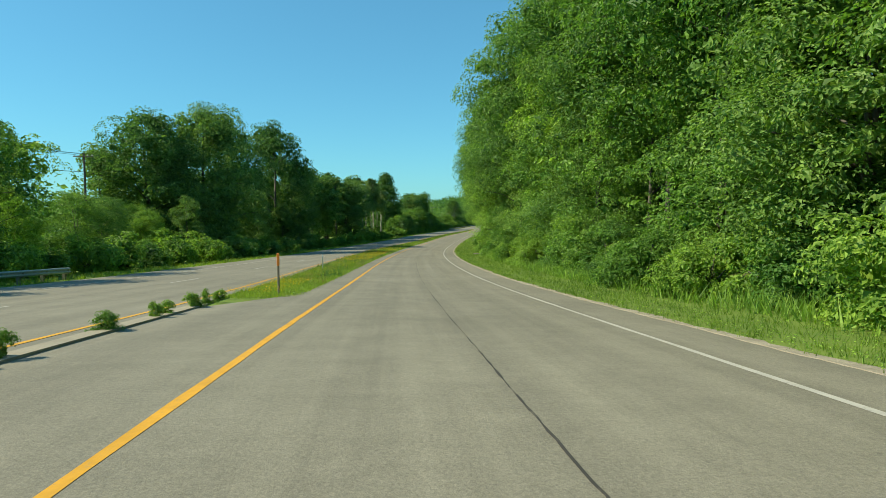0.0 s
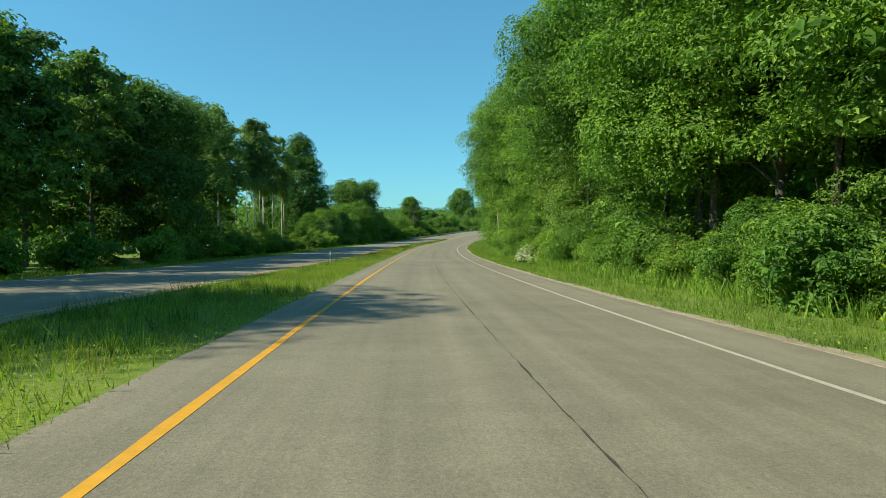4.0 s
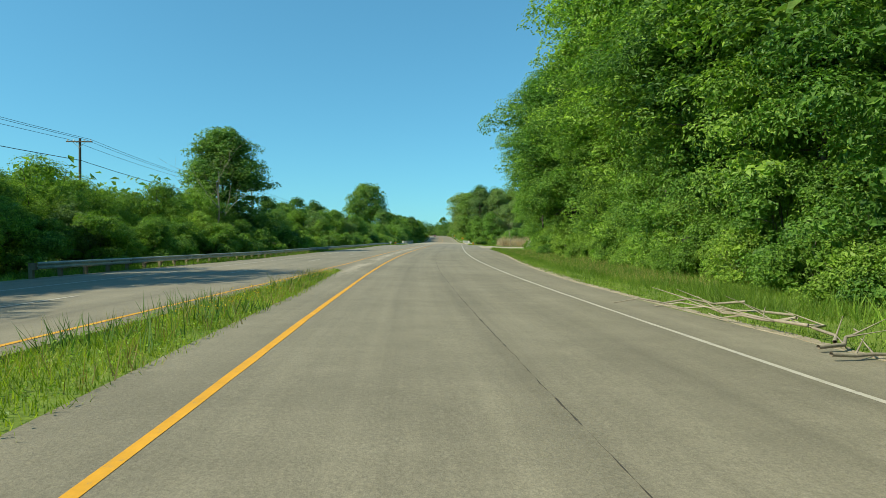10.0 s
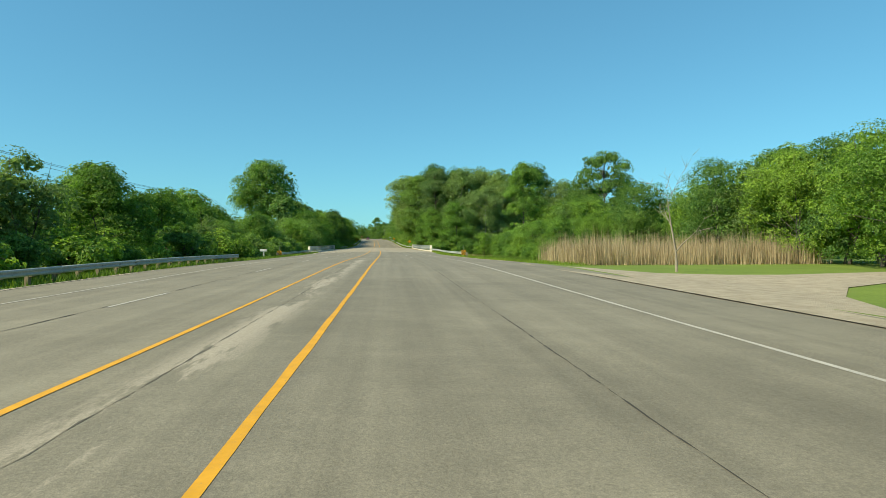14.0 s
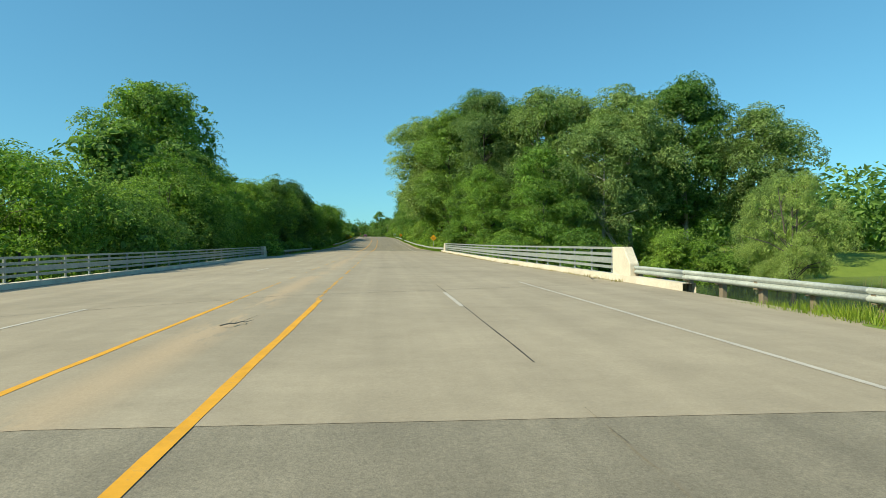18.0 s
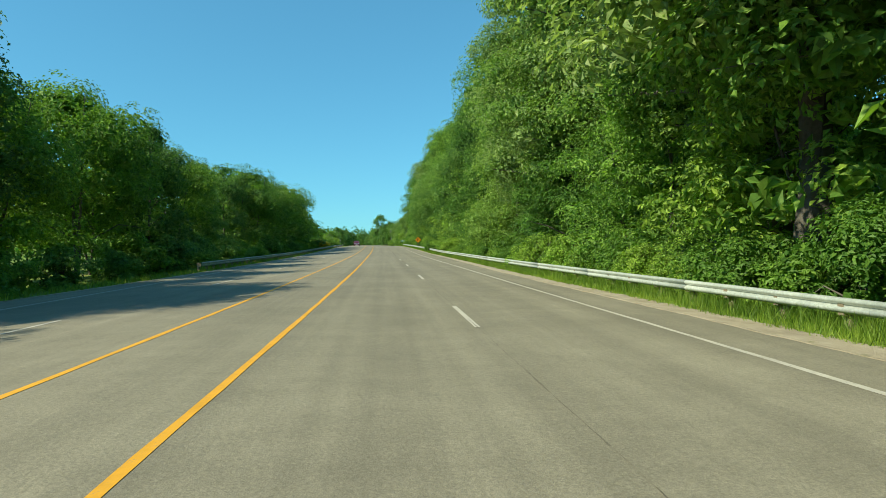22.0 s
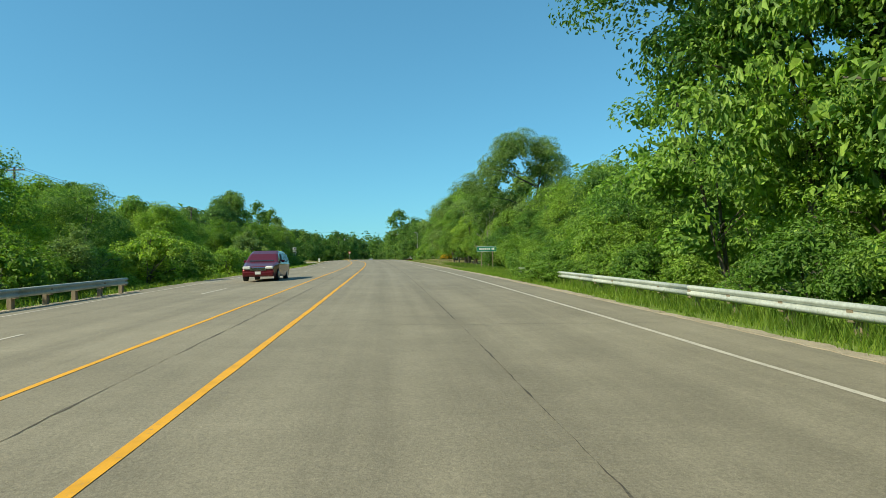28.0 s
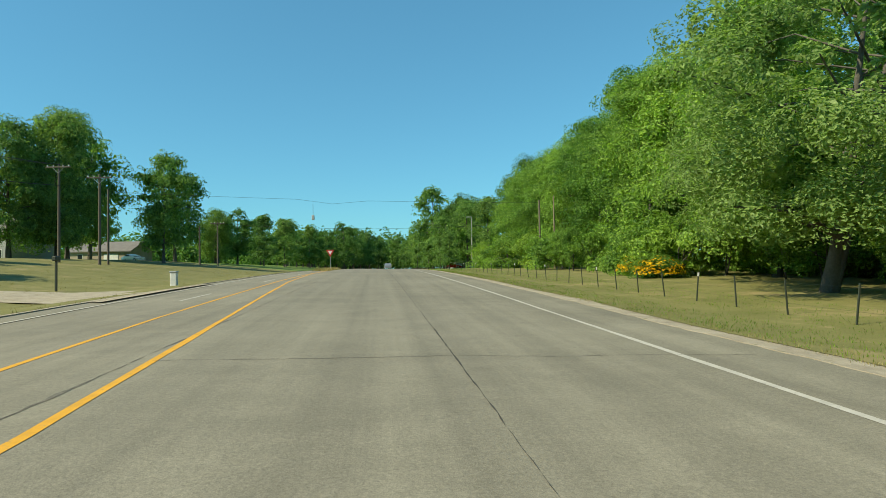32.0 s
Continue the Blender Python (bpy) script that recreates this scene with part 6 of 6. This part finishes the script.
flower_bush(167.5, 9.6, 1.9, 3.4, WHITE_BLOOM, "white-flowering bush at the verge")
flower_bush(389, 17.5, 2.4, 3.6, WHITE_BLOOM, "bush with scattered white blossom")
flower_bush(921, 17.5, 1.5, 3.4, BLOOM, "yellow-leaved garden shrub on the lawn")
flower_bush(926, 18.5, 1.6, 3.8, BLOOM, "yellow-leaved garden shrub on the lawn")
flower_bush(760, -17.2, 2.6, 6.0, BLOOM, "yellow-green bush behind the far guardrail")


def bare_tree(name, s, d, h, seed, label, spread=0.35, twigs=26, mat=None):
    rnd = np.random.RandomState(seed)
    ob = thing(name, spot(s, d, 0, rnd.rand() * 360), label, "dead tree")
    vs, fs = [], []

    def grow(p, way, length, r, depth):
        pts, rad = [p], [r]
        for i in range(3):
            way = (way + Vector(rnd.randn(3)) * 0.10).normalized()
            pts.append(pts[-1] + way * length / 3)
            rad.append(r * (1 - 0.25 * (i + 1)))
        v, f = tube(pts, rad, 5 if depth else 6)
        o = len(vs)
        vs.extend(v)
        fs.extend(tuple(o + k for k in q) for q in f)
        if depth < 3:
            for _ in range(4 if depth == 0 else 3):
                k = rnd.randint(1, 4)
                side = (way + Vector((rnd.randn() * spread * 2, rnd.randn() * spread * 2, rnd.rand() * 0.4))).normalized()
                grow(pts[k], side, length * (0.42 + 0.2 * rnd.rand()), max(0.012, rad[k] * 0.6), depth + 1)

    grow(Vector((0, 0, -0.2)), Vector((0, 0, 1)), h * 0.62, h * 0.014, 0)
    part("limb", mesh_from("limb", vs, fs, mat or DEAD, True), mat or DEAD, ob)
    return ob


bare_tree("dead_tree", 339, -24.5, 13.5, 3, "bare grey dead tree among the green")
bare_tree("dead_tree", 344, -26, 12.0, 4, "bare grey dead tree among the green")
bare_tree("dead_tree", 414, 15, 7.0, 5, "grey bare shrubby tree beside the reeds", 0.5)
bare_tree("dead_tree", 262, 13.2, 19.0, 6, "pale dead tree standing at the wood's edge")
bare_tree("dead_tree", 287, 13.0, 17.0, 7, "pale dead tree standing at the wood's edge")
bare_tree("dead_tree", 223, 11.7, 17.0, 8, "grey half-dead tree at the wood's edge")
bare_tree("dead_tree", 577, 36, 15.0, 9, "pale bare trunk forking among the cottonwoods", 0.3, mat=PALE_BARK)
bare_tree("dead_tree", 842, 11.0, 7.5, 10, "bare pale sapling beside the green sign", 0.35)
bare_tree("dead_tree", 868, 14, 9.2, 11, "bare thin dead tree above the young trees", 0.25)
bare_tree("dead_tree", 566, 48, 12.0, 12, "bare grey branches by the river", 0.5)
bare_tree("dead_tree", 563, -30, 11.0, 13, "bare dark snag behind the bushes", 0.4)


def fallen(s, d, length, r, turn, label, seed):
    rnd = np.random.RandomState(seed)
    ob = thing("fallen_branch", spot(s, d, 0, turn, base=lie), label, "fallen branch", "branches on the verge")
    pts = [(x * length, rnd.randn() * 0.06 * length, r + length * (0.015 + 0.06 * rnd.rand())) for x in np.linspace(-0.5, 0.5, 6)]
    vs, fs = tube(pts, np.linspace(r, r * 0.35, 6), 6)
    part("limb", mesh_from("limb", vs, fs, DEAD, True), DEAD, ob)
    for k in range(3):
        p = Vector(pts[1 + k])
        v, f = tube([p, p + Vector((0.25 * length, rnd.randn() * 0.2 * length, length * (0.03 + 0.11 * rnd.rand())))], [r * 0.5, r * 0.15], 5)
        part("twig", mesh_from("twig", v, f, DEAD, True), DEAD, ob)


fallen(96.3, 9.2, 1.9, 0.13, 20, "grey weathered log lying in the verge grass", 1)
fallen(93.5, 5.0, 1.4, 0.03, 70, "broken grey sticks at the pavement's edge", 2)
for k in range(7):
    fallen(282.5 + k * 1.1, 5.4 + 0.25 * (k % 3), 2.0 + 0.2 * k, 0.035, 20 + 25 * k, "heap of fallen grey branches at the pavement's edge", 10 + k)
fallen(230, 5.2, 1.5, 0.035, 75, "pale peeled stick at the pavement's edge", 20)
fallen(513.5, 7.0, 0.9, 0.02, 50, "pale stick on the bridge deck", 21)
fallen(500.5, -4.4, 0.8, 0.015, 60, "dark stick on the bridge's dusty centre", 22)
for k in range(9):
    s = 303 + k * 9 + rp.rand() * 5
    fallen(s, -4.7 + rp.randn() * 0.5, 0.2 + rp.rand() * 0.3, 0.008, rp.rand() * 180, "small dark stick on the road", 40 + k)

# ---- vehicles ----
GLASS, gnt, gb = material("tinted_glass")
gb.inputs["Base Color"].default_value, gb.inputs["Roughness"].default_value, gb.inputs["IOR"].default_value = (0.02, 0.025, 0.03, 1), 0.06, 1.5
RUBBER = paint_mat("tyre_rubber", (0.018, 0.018, 0.018), 0.85)
ALLOY = paint_mat("alloy_wheel", (0.45, 0.45, 0.46), 0.35, 0.8)
CHROME = paint_mat("chrome_trim", (0.7, 0.7, 0.7), 0.15, 1.0)
LENS = paint_mat("lamp_lens", (0.75, 0.75, 0.72), 0.12)


def car_paint(name, color):
    m, nt, b = material(name)
    b.inputs["Base Color"].default_value = (*color, 1)
    b.inputs["Roughness"].default_value, b.inputs["Metallic"].default_value, b.inputs["Coat Weight"].default_value = 0.35, 0.4, 0.8
    return m


def vehicle(name, s, d, turn, paint, label, category, length=5.1, width=1.95, roof=1.75, van=True):
    """A road car with its nose at local -y: a lofted body, then glass, lamps and wheels."""
    ob = thing(name, spot(s, d, 0, turn, base=lie), label, category)
    half = width / 2
    L = length / 2
    if van:
        top = [(-L, 0.62), (-L + 0.12, 0.82), (-L + 1.05, 1.06), (-L + 1.75, 1.55), (-L + 2.3, roof), (L - 0.9, roof), (L - 0.25, roof - 0.2), (L - 0.06, 1.05), (L, 0.75)]
    else:
        top = [(-L, 0.58), (-L + 0.1, 0.72), (-L + 1.25, 0.92), (-L + 2.0, 1.30), (-L + 2.5, roof), (L - 1.5, roof), (L - 0.75, 1.08), (L - 0.1, 1.0), (L, 0.7)]
    bm = bmesh.new()
    rings = []
    for y, z in top:
        tuck = 0.0 if z < 1.1 else (z - 1.1) * 0.30
        nose = 0.12 if abs(y) > L - 0.2 else 0.0
        w = half - nose
        ring = [(-w + 0.05, y, 0.24), (-w, y, 0.5), (-w, y, min(z, 0.95)), (-w + tuck + 0.03, y, z - 0.05), (-w + tuck + 0.14, y, z), (w - tuck - 0.14, y, z), (w - tuck - 0.03, y, z - 0.05), (w, y, min(z, 0.95)), (w, y, 0.5), (w - 0.05, y, 0.24)]
        rings.append([bm.verts.new(v) for v in ring])
    for a, b in zip(rings[:-1], rings[1:]):
        for i in range(10):
            bm.faces.new((a[i], a[(i + 1) % 10], b[(i + 1) % 10], b[i]))
    bm.faces.new(rings[0][::-1])
    bm.faces.new(rings[-1])
    bmesh.ops.recalc_face_normals(bm, faces=bm.faces)
    body = part("body", bm, paint, ob)
    i0 = 2
    (ya, za), (yb, zb) = top[2], top[4]
    part("windscreen", plate([(-half + 0.28, za + 0.05), (half - 0.28, za + 0.05), (half - 0.40, zb - 0.06), (-half + 0.40, zb - 0.06)], 0.01), GLASS, ob, "dark windscreen")
    wind = ob.children[-1]
    for v in wind.data.vertices:
        f = (v.co.z - za) / (zb - za)
        v.co.y += ya + (yb - ya) * f - 0.03 - 0.06 * math.sin(math.pi * max(0, min(1, f)))
    for sgn in (-1, 1):
        yq = [(-L + 1.95, 1.12), (-L + 2.5, roof - 0.16), (-L + 3.2, roof - 0.14), (-L + 3.2, 1.12)]
        yr = [(-L + 3.27, 1.12), (-L + 3.27, roof - 0.14), (L - (0.55 if van else 1.4), roof - 0.18), (L - (0.4 if van else 1.0), 1.12)]
        for pts in (yq, yr):
            b2 = bmesh.new()
            vv = [b2.verts.new((sgn * (half - (0.0 if z < 1.15 else (z - 1.1) * 0.30) - 0.005 + 0.012), y, z)) for y, z in pts]
            b2.faces.new(vv if sgn > 0 else vv[::-1])
            bmesh.ops.solidify(b2, geom=list(b2.faces), thickness=0.01)
            part("side_window", b2, GLASS, ob)
        part("headlight", boxed(sgn * (half - 0.36), -L + 0.06, 0.74, 0.42, 0.22, 0.17, 0.04), LENS, ob, "clear headlight")
        part("mirror", boxed(sgn * (half + 0.10), -L + 1.85, 1.12, 0.2, 0.14, 0.16, 0.04), paint, ob)
        for y in (-L + 0.95, L - 1.05):
            wheel = part("wheel", roded((sgn * (half - 0.22), y, 0.34), (sgn * (half - 0.005), y, 0.34), 0.34, sides=20), RUBBER, ob)
            part("rim", roded((sgn * (half - 0.02), y, 0.34), (sgn * (half + 0.008), y, 0.34), 0.22, 0.20, 14), ALLOY, wheel)
    part("grille", boxed(0, -L - 0.005, 0.66, 0.85, 0.05, 0.2, 0.02), CHROME, ob, "chrome grille")
    part("bumper", boxed(0, -L + 0.02, 0.40, width - 0.26, 0.16, 0.24, 0.05), paint, ob)
    part("number_plate", boxed(0, -L - 0.07, 0.45, 0.31, 0.012, 0.16), SIGN_WHITE, ob)
    return ob


MAROON = car_paint("maroon_car_paint", (0.13, 0.008, 0.015))
vehicle("minivan", 810.6, -8.5, 0, MAROON, "maroon minivan with chrome grille in the oncoming lane", "minivan", 5.1, 1.95, 1.75)
vehicle("car", 1001, -47, 60, car_paint("white_car_paint", (0.6, 0.6, 0.6)), "white car parked by the garage", "car", 4.6, 1.8, 1.45, False)
vehicle("car", 1046, 20, 80, car_paint("red_car_paint", (0.4, 0.01, 0.01)), "red car parked by the grey house", "car", 4.6, 1.8, 1.5, False)
vehicle("car", 1040, 1.7, 180, car_paint("grey_car_paint", (0.25, 0.26, 0.27)), "grey car far ahead in the same lane", "car", 4.7, 1.85, 1.5, False)

# ---- houses ----
SIDING = surface("grey_siding", (0.26, 0.27, 0.27), (0.34, 0.35, 0.34), big=0.6, fine=12, rough=0.8, bump_by=0.1)
TAN = surface("tan_siding", (0.30, 0.25, 0.19), (0.38, 0.32, 0.25), big=0.6, fine=12, rough=0.8, bump_by=0.1)
SHINGLE = surface("roof_shingle", (0.13, 0.12, 0.12), (0.20, 0.19, 0.18), big=1.5, fine=16, rough=0.95, bump_by=0.5)
TRIM = paint_mat("white_trim", (0.72, 0.72, 0.70), 0.6)


def house(s, d, turn, w, dep, eave, ridge, wall, label, windows, door=None):
    ob = thing("house", spot(s, d, -0.3, turn), label, "house")
    bm = bmesh.new()
    pts = [(-w / 2, -dep / 2), (w / 2, -dep / 2), (w / 2, dep / 2), (-w / 2, dep / 2)]
    lo = [bm.verts.new((x, y, -0.6)) for x, y in pts]
    hi = [bm.verts.new((x, y, eave)) for x, y in pts]
    g0, g1 = bm.verts.new((-w / 2, 0, ridge)), bm.verts.new((w / 2, 0, ridge))
    for i in (0, 2):
        bm.faces.new((lo[i], lo[i + 1], hi[i + 1], hi[i]))
    bm.faces.new((lo[1], lo[2], hi[2], g1, hi[1]))
    bm.faces.new((lo[3], lo[0], hi[0], g0, hi[3]))
    bmesh.ops.recalc_face_normals(bm, faces=bm.faces)
    part("wall", bm, wall, ob)
    bm = bmesh.new()
    o = 0.45
    for sy in (-1, 1):
        slope = (ridge - eave) / (dep / 2)
        a = [(-w / 2 - o, 0, ridge + 0.02), (w / 2 + o, 0, ridge + 0.02), (w / 2 + o, sy * (dep / 2 + o), eave - slope * o + 0.02), (-w / 2 - o, sy * (dep / 2 + o), eave - slope * o + 0.02)]
        t = [bm.verts.new(v) for v in a]
        u = [bm.verts.new((x, y, z + 0.16)) for x, y, z in a]
        bm.faces.new(t)
        bm.faces.new(u[::-1])
        for i in range(4):
            bm.faces.new((t[i], u[i], u[(i + 1) % 4], t[(i + 1) % 4]))
    bmesh.ops.recalc_face_normals(bm, faces=bm.faces)
    roof = part("roof", bm, SHINGLE, ob)
    for x, z, ww, hh in windows:
        win = part("window", boxed(x, -dep / 2 - 0.02, z, ww + 0.2, 0.08, hh + 0.2, 0.01), TRIM, ob, "white-framed window")
        part("pane", boxed(x, -dep / 2 - 0.055, z, ww, 0.03, hh), GLASS, win)
    if door:
        part("door", boxed(door[0], -dep / 2 - 0.03, door[2] / 2 - 0.1, door[1], 0.08, door[2], 0.01), TRIM, ob)
    return ob


house(985, -62, -12, 14, 9, 4.6, 7.4, SIDING, "two-storey grey house with shingled roof among trees", [(-4.5, 1.4, 1.1, 1.3), (-1.5, 1.4, 1.1, 1.3), (2, 3.6, 1.3, 1.1), (5, 1.4, 1.1, 1.3), (5, 3.6, 1.1, 1.1)], (0.6, 1.0, 2.1))
house(1013, -56, -10, 13, 8, 2.7, 4.6, TAN, "long low garage with grey shingle roof", [(-4, 1.5, 1.0, 1.0)], (2.5, 3.0, 2.2))
house(958, -64, -12, 10, 8, 2.9, 5.2, SIDING, "small grey house with white window trim", [(1.5, 1.5, 1.2, 1.3), (-2.5, 1.5, 1.2, 1.3)], (-4.2, 1.0, 2.1))
house(1052, 27, 10, 14, 9, 2.9, 5.6, SIDING, "grey house with pitched roof behind the hedge", [(-3, 1.5, 1.2, 1.2), (3, 1.5, 1.2, 1.2)], (0, 1.0, 2.1))
ob = thing("lattice_fence", spot(425, 44, 0, 0), "white garden lattice fence at the field's edge", "fence")
for k in range(6):
    part("post", boxed(-6 + 2.4 * k, 0, 0.9, 0.14, 0.14, 2.1, 0.01), TRIM, ob)
for k in range(26):
    part("slat", boxed(-6 + 0.48 * k, 0, 0.95, 0.05, 0.03, 1.5), TRIM, ob)
for z in (0.3, 0.65, 1.0, 1.35, 1.7):
    part("rail", boxed(0, 0.02, z, 12.0, 0.03, 0.06), TRIM, ob)
ob = thing("hydrant", spot(923, -14, 0, 0), "small pale utility pedestal in the lawn", "pedestal")
part("body", boxed(0, 0, 0.4, 0.4, 0.4, 1.0, 0.04), TRIM, ob)
part("cap", boxed(0, 0, 0.93, 0.46, 0.46, 0.1, 0.03), SIGN_BACK, ob)
ob = thing("mailbox_post", spot(917, -18, 0, 0), "dark mailbox post beside the driveway", "post")
part("post", boxed(0, 0, 0.8, 0.1, 0.1, 2.0, 0.01), GREEN_STEEL, ob)
part("box", boxed(0, 0, 1.75, 0.24, 0.5, 0.26, 0.05), GREEN_STEEL, ob)
TARP = paint_mat("blue_tarpaulin", (0.02, 0.16, 0.55), 0.5)
ob = thing("covered_woodpile", spot(892, 25.6, 0, 20), "blue tarpaulin over a heap under the trees", "tarpaulin")
bm = boxed(0, 0, 0.55, 3.4, 2.0, 1.1, 0.3)
bmesh.ops.subdivide_edges(bm, edges=bm.edges[:], cuts=2, use_grid_fill=True)
for v in bm.verts:
    v.co.y *= 1 - 0.55 * v.co.z
    v.co.z *= 1 - 0.16 * abs(v.co.x)
    v.co += Vector(noise.noise_vector(v.co * 1.3)) * 0.22
part("cover", bm, TARP, ob)
